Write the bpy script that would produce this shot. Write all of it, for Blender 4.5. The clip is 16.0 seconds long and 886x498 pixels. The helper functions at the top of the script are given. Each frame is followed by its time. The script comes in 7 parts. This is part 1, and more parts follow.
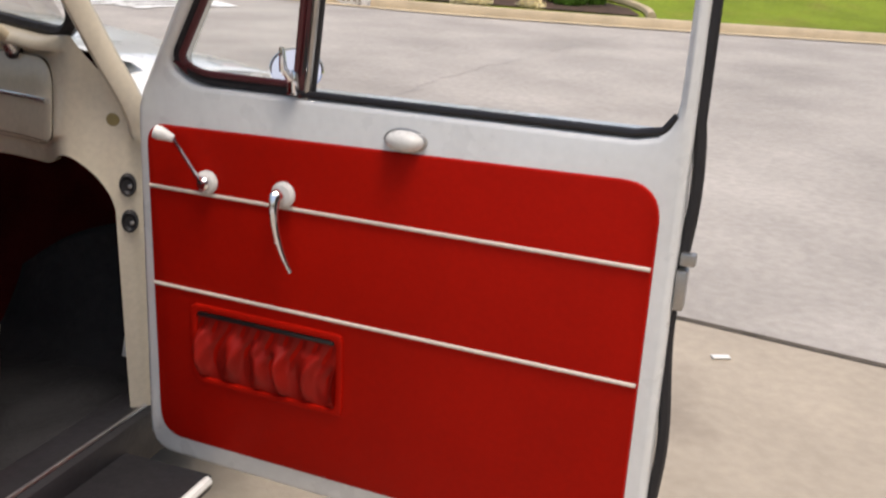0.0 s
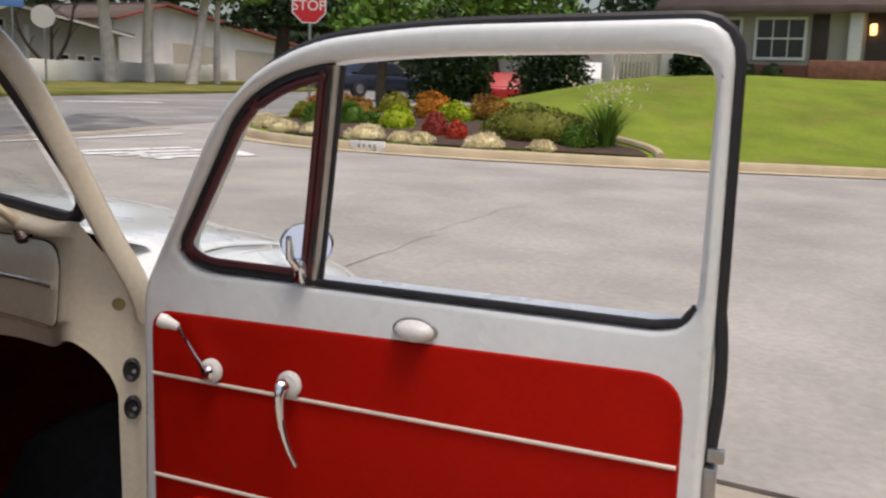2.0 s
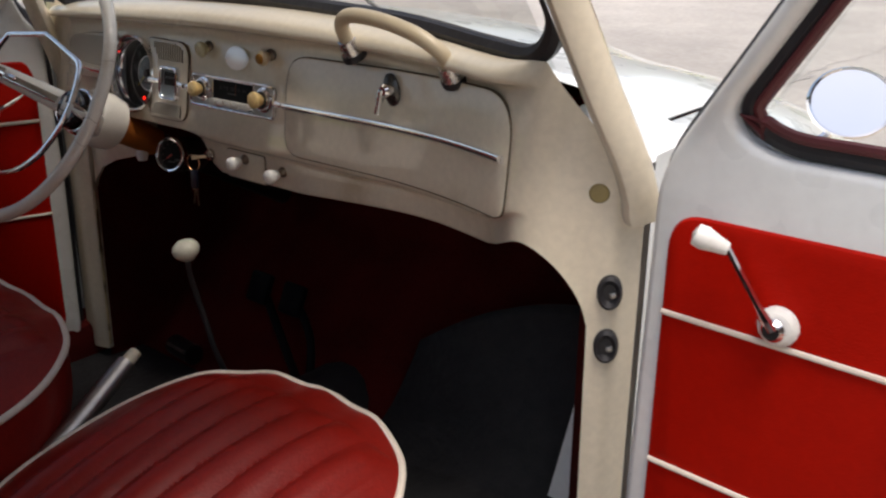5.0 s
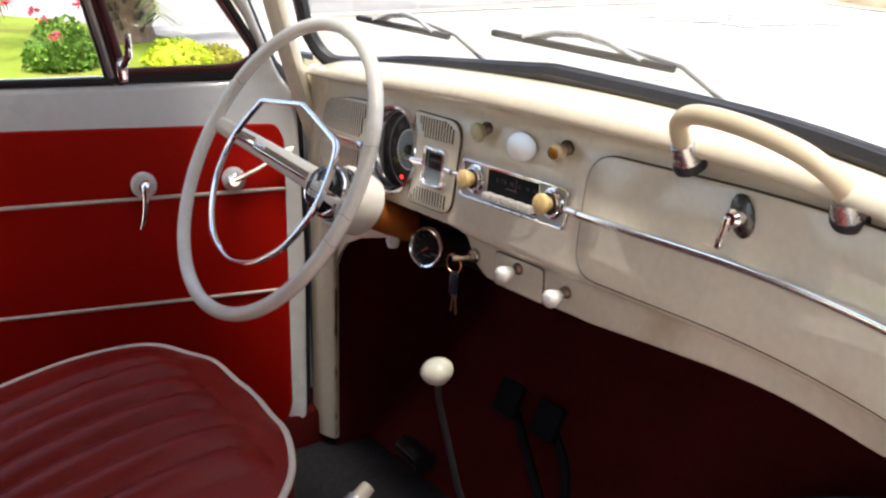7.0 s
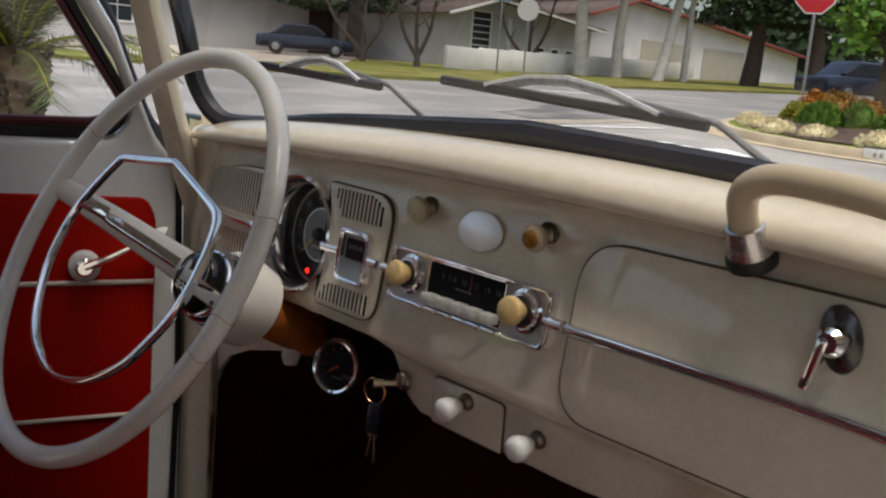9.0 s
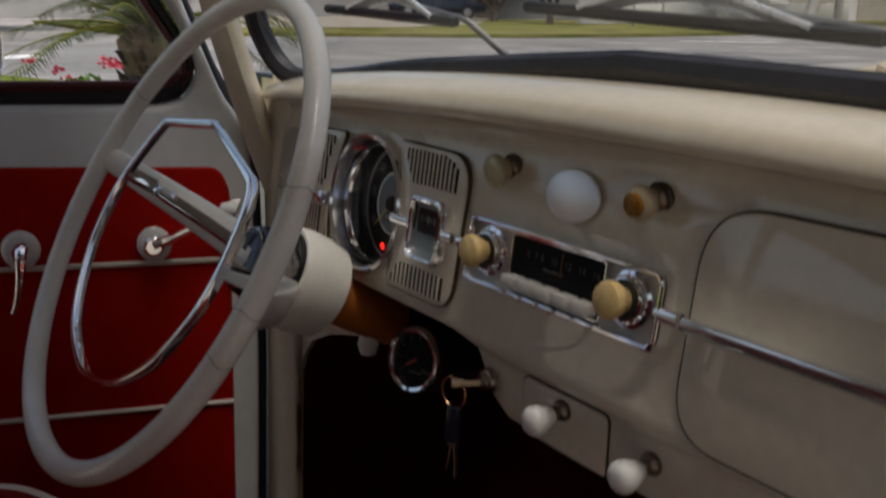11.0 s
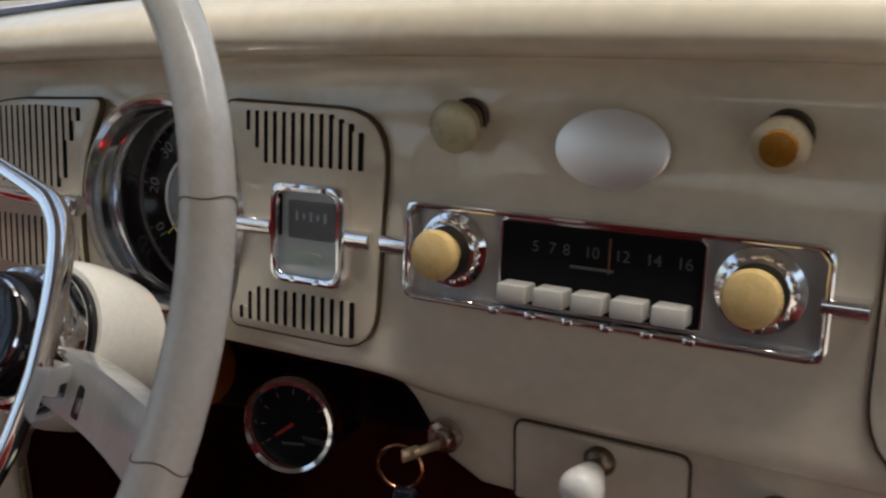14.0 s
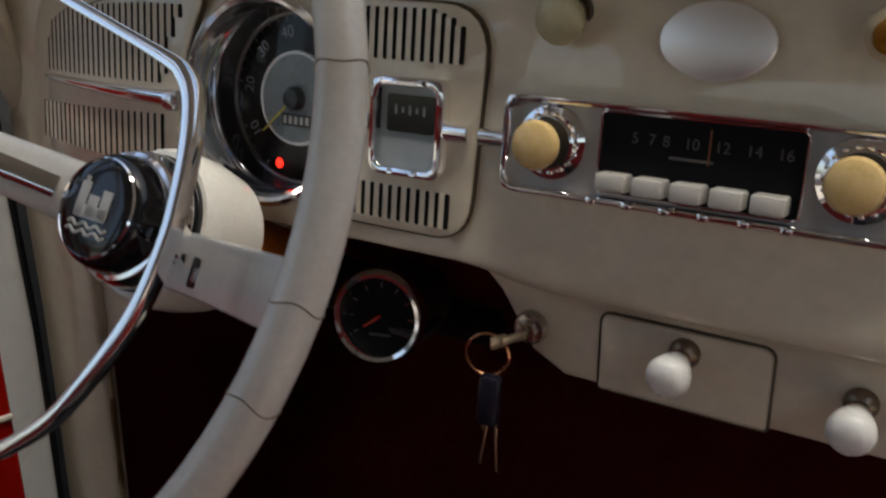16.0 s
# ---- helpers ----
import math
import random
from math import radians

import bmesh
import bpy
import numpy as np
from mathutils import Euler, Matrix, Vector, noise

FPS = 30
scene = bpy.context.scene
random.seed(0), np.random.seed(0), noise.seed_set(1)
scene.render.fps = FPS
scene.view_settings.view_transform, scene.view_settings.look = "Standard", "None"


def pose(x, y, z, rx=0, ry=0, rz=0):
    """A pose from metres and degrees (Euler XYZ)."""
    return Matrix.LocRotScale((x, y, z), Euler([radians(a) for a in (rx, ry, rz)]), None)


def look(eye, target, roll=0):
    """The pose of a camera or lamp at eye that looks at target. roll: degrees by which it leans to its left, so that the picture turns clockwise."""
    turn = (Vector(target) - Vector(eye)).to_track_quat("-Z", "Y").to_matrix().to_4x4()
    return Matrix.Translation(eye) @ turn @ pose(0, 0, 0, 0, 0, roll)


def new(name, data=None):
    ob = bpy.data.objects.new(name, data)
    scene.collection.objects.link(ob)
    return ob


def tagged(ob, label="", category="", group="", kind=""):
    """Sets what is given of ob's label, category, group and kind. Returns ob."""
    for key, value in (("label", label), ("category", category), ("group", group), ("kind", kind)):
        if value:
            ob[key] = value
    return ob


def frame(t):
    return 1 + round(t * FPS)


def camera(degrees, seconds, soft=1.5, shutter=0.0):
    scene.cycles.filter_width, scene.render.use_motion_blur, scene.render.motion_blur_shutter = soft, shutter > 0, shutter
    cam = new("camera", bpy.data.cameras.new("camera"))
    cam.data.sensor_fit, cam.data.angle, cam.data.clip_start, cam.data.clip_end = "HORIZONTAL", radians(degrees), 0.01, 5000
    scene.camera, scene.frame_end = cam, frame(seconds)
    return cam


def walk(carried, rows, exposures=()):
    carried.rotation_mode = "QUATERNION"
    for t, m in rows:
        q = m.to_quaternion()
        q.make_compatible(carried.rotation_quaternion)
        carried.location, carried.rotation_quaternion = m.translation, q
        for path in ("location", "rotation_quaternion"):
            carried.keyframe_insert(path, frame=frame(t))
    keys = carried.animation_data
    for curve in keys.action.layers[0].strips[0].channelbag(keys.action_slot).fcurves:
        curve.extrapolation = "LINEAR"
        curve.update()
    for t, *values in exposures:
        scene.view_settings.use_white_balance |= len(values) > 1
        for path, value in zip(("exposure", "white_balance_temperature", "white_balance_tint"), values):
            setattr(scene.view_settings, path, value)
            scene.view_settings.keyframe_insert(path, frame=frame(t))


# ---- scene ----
cam = camera(52.12, 16.0, soft=2.2, shutter=0.3)
PATH = [
    (0, (1.6284, -1.2605, 1.0956), (1.3266, -0.3575, 0.7897), 3.04),
    (0.5, (1.6622, -1.3172, 1.1182), (1.3736, -0.3930, 0.8683), 2.49),
    (1, (1.6532, -1.3254, 1.1348), (1.3608, -0.4001, 0.8934), 2.08),
    (1.5, (1.6352, -1.2760, 1.1560), (1.3379, -0.3411, 0.9619), 1.34),
    (2, (1.6133, -1.2043, 1.1569), (1.2775, -0.2764, 0.9951), 1.81),
    (2.5, (1.5767, -1.1178, 1.1569), (1.1513, -0.2261, 1.0022), 2.19),
    (3, (1.5285, -1.0358, 1.1507), (1.0195, -0.1933, 0.9743), 2.04),
    (3.5, (1.4272, -0.9570, 1.1164), (0.8771, -0.1442, 0.9245), 1.50),
    (4, (1.2831, -0.9144, 1.0919), (0.7320, -0.1220, 0.8301), 1.39),
    (4.2, (1.2318, -0.9041, 1.0829), (0.6778, -0.1243, 0.7912), 1.10),
    (6.3, (0.8925, -0.7267, 1.0906), (0.2011, -0.0935, 0.7426), 0.09),
    (6.5, (0.8570, -0.7150, 1.0971), (0.1437, -0.0980, 0.7647), 0.68),
    (7, (0.7879, -0.6966, 1.1088), (0.0267, -0.1289, 0.7954), 0.55),
    (7.5, (0.7377, -0.6789, 1.1192), (-0.0314, -0.1183, 0.8124), -0.38),
    (8, (0.6888, -0.6597, 1.1008), (-0.0758, -0.0886, 0.8020), 2.70),
    (8.5, (0.5992, -0.6010, 1.0448), (-0.1319, 0.0424, 0.8178), 4.20),
    (8.7, (0.5691, -0.5726, 1.0180), (-0.1417, 0.1040, 0.8253), 4.45),
    (10.8, (0.4442, -0.3802, 1.0106), (-0.3775, 0.1496, 0.8009), 1.33),
    (11, (0.4407, -0.3955, 0.9943), (-0.3642, 0.1491, 0.7586), 1.26),
    (11.5, (0.4001, -0.4348, 0.9551), (-0.3142, 0.1918, 0.6434), 1.68),
    (12, (0.3374, -0.4468, 0.9443), (-0.2988, 0.2455, 0.6036), 0.17),
    (12.5, (0.2470, -0.4432, 0.9461), (-0.3574, 0.2942, 0.6445), 0.15),
    (13, (0.2019, -0.4108, 0.9622), (-0.3682, 0.3586, 0.6743), -1.00),
    (13.5, (0.1690, -0.3771, 0.9619), (-0.3365, 0.4381, 0.6790), -1.76),
    (14, (0.1300, -0.3686, 0.9611), (-0.3450, 0.4645, 0.6777), -1.58),
    (14.5, (0.0928, -0.3850, 0.9715), (-0.3981, 0.4389, 0.6886), -1.92),
    (15, (0.0874, -0.3987, 0.9683), (-0.4294, 0.4106, 0.6890), -2.21),
    (15.5, (0.0891, -0.4058, 0.9587), (-0.4141, 0.4018, 0.6513), -1.46),
    (16, (0.1183, -0.4018, 0.9393), (-0.3887, 0.3913, 0.6016), -0.54),
]
EXPOSURE = [(0, 0.45, 6800, 13), (0.7, 0.1, 6800, 13), (1.5, -0.2, 6800, 13), (2, 0.2, 6800, 13), (2.5, 0.55, 6800, 13), (3, 0.55, 6800, 13), (3.6, 0.1, 6800, 13), (4.2, -0.2, 6800, 13), (6.3, 2.8, 6600, 10), (7, 2.1, 6600, 10), (7.5, 1.75, 6600, 10), (8, 1.4, 6600, 10), (8.7, 0.95, 6600, 10), (10.8, 0.15, 6600, 10), (11.4, 0.75, 6600, 10), (12, 2.05, 6600, 9), (12.5, 2.2, 6600, 8), (13, 1.55, 6600, 8), (13.5, 1.15, 6600, 8), (14.5, 0.95, 6600, 8), (15, 0.65, 6600, 8), (16, 1.05, 6600, 8)]
walk(cam, [(t, look(e, g, r)) for t, e, g, r in PATH], EXPOSURE)

# ---------------- light ----------------
world = bpy.data.worlds.new("sky")
scene.world = world
world.use_nodes = True
wn = world.node_tree
sky = wn.nodes.new("ShaderNodeTexSky")
sky.sky_type, sky.sun_disc = "NISHITA", False
sky.sun_elevation, sky.sun_rotation = radians(72.5), radians(116)
sky.air_density, sky.dust_density, sky.ozone_density = 1.2, 4.0, 1.0
wn.links.new(sky.outputs[0], wn.nodes["Background"].inputs[0])
wn.nodes["Background"].inputs[1].default_value = 0.12
sun = new("sun", bpy.data.lights.new("sun", "SUN"))
sun.data.energy, sun.data.angle, sun.data.color = 1.9, radians(26), (1.0, 0.96, 0.90)
sun.matrix_world = look((0.45, -0.22, 1.6), (0, 0, 0))


# ---------------- materials ----------------
def material(name, color, rough=0.5, metal=0.0, vary=0.12, scale=6.0, bump=0.0, bump_scale=120.0, spec=0.5, coat=0.0, color2=None, mask=None, island=False, coat_rough=0.08):
    """Principled surface with broad and fine variation; color2 comes through in blotches where mask=(scale, low, high)."""
    m = bpy.data.materials.new(name)
    m.use_nodes = True
    nt = m.node_tree
    b = nt.nodes["Principled BSDF"]
    co = nt.nodes.new("ShaderNodeTexCoord")

    def noise_node(sc, detail=4.0):
        n = nt.nodes.new("ShaderNodeTexNoise")
        n.inputs["Scale"].default_value, n.inputs["Detail"].default_value = sc, detail
        nt.links.new(co.outputs["Object"], n.inputs["Vector"])
        return n

    def mixer(kind, fac, a, c):
        x = nt.nodes.new("ShaderNodeMix")
        x.data_type, x.blend_type = "RGBA", kind
        for slot, v in ((0, fac), (6, a), (7, c)):
            if hasattr(v, "is_linked"):
                nt.links.new(v, x.inputs[slot])
            else:
                x.inputs[slot].default_value = v
        return x.outputs[2]

    def ramp(sock, lo, hi, c0, c1):
        r = nt.nodes.new("ShaderNodeMapRange")
        for k, v in zip(("From Min", "From Max", "To Min", "To Max"), (lo, hi, c0, c1)):
            r.inputs[k].default_value = v
        nt.links.new(sock, r.inputs["Value"])
        return r.outputs[0]

    out = (*color, 1)
    if color2:
        sc, lo, hi = mask or (3.0, 0.5, 0.65)
        out = mixer("MIX", ramp(noise_node(sc, 6).outputs[0], lo, hi, 0, 1), out, (*color2, 1))
    if island:
        g = nt.nodes.new("ShaderNodeNewGeometry")
        hs = nt.nodes.new("ShaderNodeHueSaturation")
        nt.links.new(ramp(g.outputs["Random Per Island"], 0, 1, 0.6, 1.45), hs.inputs["Value"])
        nt.links.new(ramp(g.outputs["Random Per Island"], 0, 1, 0.485, 0.515), hs.inputs["Hue"])
        if hasattr(out, "is_linked"):
            nt.links.new(out, hs.inputs["Color"])
        else:
            hs.inputs["Color"].default_value = out
        out = hs.outputs[0]
    if vary:
        broad = ramp(noise_node(scale).outputs[0], 0.3, 0.7, 1 - vary, 1 + vary * 0.6)
        fine = ramp(noise_node(scale * 23, 3).outputs[0], 0.3, 0.7, 1 - vary * 0.5, 1 + vary * 0.4)
        mul = nt.nodes.new("ShaderNodeMath")
        mul.operation = "MULTIPLY"
        nt.links.new(broad, mul.inputs[0]), nt.links.new(fine, mul.inputs[1])
        grey = nt.nodes.new("ShaderNodeCombineColor")
        for k in range(3):
            nt.links.new(mul.outputs[0], grey.inputs[k])
        out = mixer("MULTIPLY", 1.0, out, grey.outputs[0])
        nt.links.new(ramp(noise_node(scale * 5).outputs[0], 0.3, 0.7, max(rough - 0.06, 0.02), rough + 0.06), b.inputs["Roughness"])
    else:
        b.inputs["Roughness"].default_value = rough
    if hasattr(out, "is_linked"):
        nt.links.new(out, b.inputs["Base Color"])
    else:
        b.inputs["Base Color"].default_value = out
    b.inputs["Metallic"].default_value = metal
    b.inputs["Specular IOR Level"].default_value = spec
    b.inputs["Coat Weight"].default_value, b.inputs["Coat Roughness"].default_value = coat, coat_rough
    if bump:
        bp = nt.nodes.new("ShaderNodeBump")
        bp.inputs["Strength"].default_value, bp.inputs["Distance"].default_value = bump, 0.01
        nt.links.new(noise_node(bump_scale, 5).outputs[0], bp.inputs["Height"])
        nt.links.new(bp.outputs[0], b.inputs["Normal"])
    return m


def glass_material(name, tint=(1, 1, 1), gloss=1.0):
    m = bpy.data.materials.new(name)
    m.use_nodes = True
    nt = m.node_tree
    nt.nodes.remove(nt.nodes["Principled BSDF"])
    tr, gl, mx, fr = (nt.nodes.new("ShaderNode" + k) for k in ("BsdfTransparent", "BsdfGlossy", "MixShader", "LayerWeight"))
    tr.inputs[0].default_value = (*tint, 1)
    gl.inputs["Roughness"].default_value = 0.01
    fr.inputs[0].default_value = 0.5
    pw, mu = nt.nodes.new("ShaderNodeMath"), nt.nodes.new("ShaderNodeMath")
    pw.operation, pw.inputs[1].default_value = "POWER", 5.0
    mu.operation, mu.inputs[1].default_value, mu.inputs[2].default_value = "MULTIPLY_ADD", 0.85 * gloss, 0.05 * gloss
    nt.links.new(fr.outputs["Facing"], pw.inputs[0]), nt.links.new(pw.outputs[0], mu.inputs[0]), nt.links.new(mu.outputs[0], mx.inputs[0])
    nt.links.new(tr.outputs[0], mx.inputs[1]), nt.links.new(gl.outputs[0], mx.inputs[2])
    nt.links.new(mx.outputs[0], nt.nodes["Material Output"].inputs[0])
    return m


def glow_material(name, color, strength):
    m = material(name, color, 0.4, vary=0)
    b = m.node_tree.nodes["Principled BSDF"]
    b.inputs["Emission Color"].default_value, b.inputs["Emission Strength"].default_value = (*color, 1), strength
    return m


PAINT = material("white_paint", (0.82, 0.835, 0.82), 0.30, vary=0.06, scale=3, coat=0.8)
CREAM = material("cream_paint", (0.69, 0.615, 0.48), 0.34, vary=0.10, scale=5, spec=0.25, coat=1.0, color2=(0.44, 0.35, 0.22), mask=(7.0, 0.60, 0.85), coat_rough=0.025)
RED = material("red_vinyl", (0.41, 0.007, 0.002), 0.5, vary=0.1, scale=5, bump=0.12, bump_scale=450, spec=0.08)
SEATRED = material("seat_vinyl", (0.22, 0.010, 0.006), 0.42, vary=0.16, scale=7, bump=0.12, bump_scale=260, spec=0.28)
PIPING = material("piping", (0.74, 0.66, 0.56), 0.5, vary=0.08)
CHROME = material("chrome", (0.90, 0.89, 0.90), 0.09, 1.0, vary=0.04, scale=20)
TRIM = material("trim_chrome", (0.93, 0.92, 0.93), 0.12, 0.93, vary=0.05, scale=30)
STEEL = material("dull_steel", (0.45, 0.44, 0.43), 0.35, 1.0, vary=0.15, scale=30)
RUBBER = material("black_rubber", (0.018, 0.017, 0.02), 0.55, vary=0.2, scale=12, bump=0.1)
PEDAL = material("pedal_rubber", (0.006, 0.0055, 0.006), 0.75, vary=0.2, scale=12, spec=0.15)
BLACK = material("black_plastic", (0.012, 0.012, 0.013), 0.35, vary=0.1)
IVORY = material("ivory_plastic", (0.66, 0.60, 0.46), 0.3, vary=0.08, scale=20)
WHEELIVORY = material("wheel_ivory", (0.85, 0.82, 0.74), 0.16, vary=0.09, scale=14, color2=(0.55, 0.48, 0.38), mask=(9, 0.60, 0.85))
YELLOWED = material("yellowed_plastic", (0.66, 0.47, 0.20), 0.28, vary=0.1, scale=40)
OLIVE = material("olive_knob", (0.42, 0.39, 0.25), 0.3, vary=0.08, scale=40)
WHITEKNOB = material("white_plastic", (0.78, 0.77, 0.73), 0.28, vary=0.05, scale=30)
GREYKEY = material("grey_key", (0.50, 0.48, 0.44), 0.4, vary=0.1, scale=40)
CARPET = material("red_carpet", (0.13, 0.0115, 0.010), 0.95, vary=0.3, scale=9, bump=0.8, bump_scale=500, spec=0.1)
MAT_DARK = material("dark_mat", (0.015, 0.0145, 0.016), 0.8, vary=0.25, scale=8, bump=0.4, bump_scale=60)
GRILLE_DARK = material("slot_shade", (0.012, 0.010, 0.008), 0.8, vary=0.1, spec=0.1)
# brownish tone that stands for the shade in the panel grooves
GROOVE = material("groove_shade", (0.11, 0.085, 0.058), 0.8, vary=0.25, scale=12, spec=0.1)
ALU = material("brushed_face", (0.36, 0.345, 0.33), 0.36, 0.6, vary=0.08, scale=60)
ORANGE = material("worn_orange", (0.42, 0.12, 0.015), 0.55, vary=0.3, scale=30)
DIALBLACK = material("dial_black", (0.006, 0.0055, 0.006), 0.55, vary=0.05, spec=0.12)
DIALGREY = material("dial_grey", (0.30, 0.335, 0.34), 0.4, vary=0.08, scale=30)
DIALWHITE = material("dial_print", (0.55, 0.54, 0.50), 0.5, vary=0)
DIALDIM = material("dim_dial_print", (0.20, 0.205, 0.22), 0.5, vary=0)
NEEDLE = material("needle_yellow", (0.6, 0.5, 0.06), 0.4, vary=0)
GLASS = glass_material("window_glass", (0.97, 0.985, 0.98), 1.0)
LENS = glass_material("dial_lens", (0.95, 0.96, 0.97), 0.55)
ASPHALT = material("asphalt", (0.37, 0.345, 0.315), 0.88, vary=0.20, scale=0.9, bump=0.7, bump_scale=70, spec=0.2, color2=(0.425, 0.395, 0.36), mask=(0.30, 0.40, 0.66))
CONCRETE = material("concrete", (0.38, 0.33, 0.265), 0.85, vary=0.14, scale=1.2, bump=0.3, bump_scale=90, spec=0.25, color2=(0.28, 0.24, 0.195), mask=(1.5, 0.55, 0.7))
GRASS = material("grass", (0.17, 0.225, 0.02), 0.8, vary=0.3, scale=0.8, bump=0.9, bump_scale=45, spec=0.15, color2=(0.20, 0.20, 0.035), mask=(1.1, 0.5, 0.7))
DRYGRASS = material("dry_grass", (0.22, 0.195, 0.06), 0.85, vary=0.3, scale=0.7, bump=0.9, bump_scale=40, spec=0.1, color2=(0.13, 0.15, 0.03), mask=(0.6, 0.45, 0.62))
KERB = material("kerb_concrete", (0.52, 0.42, 0.28), 0.85, vary=0.16, scale=2.5, bump=0.3, bump_scale=60)
ROADPAINT = material("road_paint", (0.88, 0.87, 0.84), 0.7, vary=0.2, scale=3, color2=(0.3, 0.28, 0.27), mask=(9, 0.58, 0.7))
STUCCO = material("stucco", (0.50, 0.48, 0.455), 0.9, vary=0.1, scale=0.8, bump=0.4, bump_scale=40)
WALLWHITE = material("white_wall", (0.78, 0.75, 0.71), 0.85, vary=0.1, scale=0.8, bump=0.3, bump_scale=30)


# ---------------- mesh helpers ----------------
ORIGIN = {}


def thing(name, at, label, category, group="", kind=""):
    ob = new(name)
    ob.location = at
    ob.empty_display_size = 0.05
    ORIGIN[ob.name] = Vector(at)
    return tagged(ob, label, category, group, kind)


def part(name, bm, mat, parent=None, label="", sharp=35, m=None):
    """Links a bmesh (in world coordinates, or in those of m) as one mesh, under a thing or a part."""
    if m is not None:
        bm.transform(m)
        if m.determinant() < 0:
            bmesh.ops.reverse_faces(bm, faces=bm.faces)
    at = ORIGIN[parent.name] if parent else Vector((0, 0, 0))
    bm.transform(Matrix.Translation(-at))
    for f in bm.faces:
        f.smooth = True
    for e in bm.edges:
        e.smooth = len(e.link_faces) != 2 or e.calc_face_angle(0) < radians(sharp)
    me = bpy.data.meshes.new(name)
    bm.to_mesh(me)
    bm.free()
    me.materials.append(mat)
    ob = new(name, me)
    if parent:
        ob.parent = parent
    ORIGIN[ob.name] = at
    return tagged(ob, label)


def join(*bms):
    out = bms[0]
    for b in bms[1:]:
        me = bpy.data.meshes.new("tmp")
        b.to_mesh(me)
        out.from_mesh(me)
        bpy.data.meshes.remove(me)
        b.free()
    return out


def rbox(sx, sy, sz, bevel=0.004, m=None, seg=2):
    bm = bmesh.new()
    bmesh.ops.create_cube(bm, size=1, matrix=Matrix.Diagonal((sx, sy, sz, 1)))
    if bevel:
        bmesh.ops.bevel(bm, geom=list(bm.edges), offset=bevel, segments=seg, profile=0.5, affect="EDGES")
    if m is not None:
        bm.transform(m)
    return bm


def lathe(profile, seg=32, m=None):
    """Turns (radius, height) pairs about z."""
    bm = bmesh.new()
    rings = []
    for r, z in profile:
        if r < 1e-6:
            rings.append([bm.verts.new((0, 0, z))])
        else:
            rings.append([bm.verts.new((r * math.cos(a), r * math.sin(a), z)) for a in (2 * math.pi * k / seg for k in range(seg))])
    for a, b in zip(rings, rings[1:]):
        for k in range(seg):
            j = (k + 1) % seg
            if len(a) == 1 and len(b) > 1:
                bm.faces.new((a[0], b[k], b[j]))
            elif len(b) == 1 and len(a) > 1:
                bm.faces.new((a[k], b[0], a[j]))
            elif len(a) > 1:
                bm.faces.new((a[k], b[k], b[j], a[j]))
    bmesh.ops.recalc_face_normals(bm, faces=bm.faces)
    if m is not None:
        bm.transform(m)
    return bm


def tube(points, radius, seg=10, closed=False, flat=1.0, up=None):
    """A tube along points; radius a number or one for each point; flat squeezes it along its own normal."""
    pts = [Vector(p) for p in points]
    n = len(pts)
    rad = radius if isinstance(radius, (list, tuple)) else [radius] * n
    bm = bmesh.new()
    rings = []
    normal = None
    for i, p in enumerate(pts):
        a = pts[(i - 1) % n] if closed or i else p
        b = pts[(i + 1) % n] if closed or i < n - 1 else p
        t = (b - a).normalized()
        if up is not None:
            normal = Vector(up) - t * t.dot(Vector(up))
        elif normal is None:
            normal = t.orthogonal()
        else:
            normal = normal - t * t.dot(normal)
        normal.normalize()
        w = t.cross(normal)
        rings.append([bm.verts.new(p + rad[i] * (math.cos(c) * w + flat * math.sin(c) * normal)) for c in (2 * math.pi * k / seg for k in range(seg))])
    for i in range(n if closed else n - 1):
        a, b = rings[i], rings[(i + 1) % n]
        for k in range(seg):
            bm.faces.new((a[k], a[(k + 1) % seg], b[(k + 1) % seg], b[k]))
    if not closed:
        bm.faces.new(rings[0][::-1]), bm.faces.new(rings[-1])
    bmesh.ops.recalc_face_normals(bm, faces=bm.faces)
    return bm


def strap(points, half_w, half_n, up, closed=False, bevel=0.35):
    """A bar of rounded rectangular section along points; half_w lies across up, half_n along it."""
    pts = [Vector(p) for p in points]
    n = len(pts)
    hw = half_w if isinstance(half_w, (list, tuple)) else [half_w] * n
    hn = half_n if isinstance(half_n, (list, tuple)) else [half_n] * n
    bm, rings = bmesh.new(), []
    for i, p in enumerate(pts):
        a = pts[(i - 1) % n] if closed or i else p
        b = pts[(i + 1) % n] if closed or i < n - 1 else p
        t = (b - a).normalized()
        u = (Vector(up) - t * t.dot(Vector(up))).normalized()
        w = t.cross(u)
        c = bevel * min(hw[i], hn[i])
        prof = []
        for sx, sy in ((1, 1), (-1, 1), (-1, -1), (1, -1)):
            corner = [(sx * hw[i], sy * (hn[i] - c)), (sx * (hw[i] - 0.3 * c), sy * (hn[i] - 0.3 * c)), (sx * (hw[i] - c), sy * hn[i])]
            prof += corner if sx * sy > 0 else corner[::-1]
        rings.append([bm.verts.new(p + w * x + u * y) for x, y in prof])
    for i in range(n if closed else n - 1):
        a, b = rings[i], rings[(i + 1) % n]
        for k in range(12):
            bm.faces.new((a[k], a[(k + 1) % 12], b[(k + 1) % 12], b[k]))
    if not closed:
        bm.faces.new(rings[0][::-1]), bm.faces.new(rings[-1])
    bmesh.ops.recalc_face_normals(bm, faces=bm.faces)
    return bm


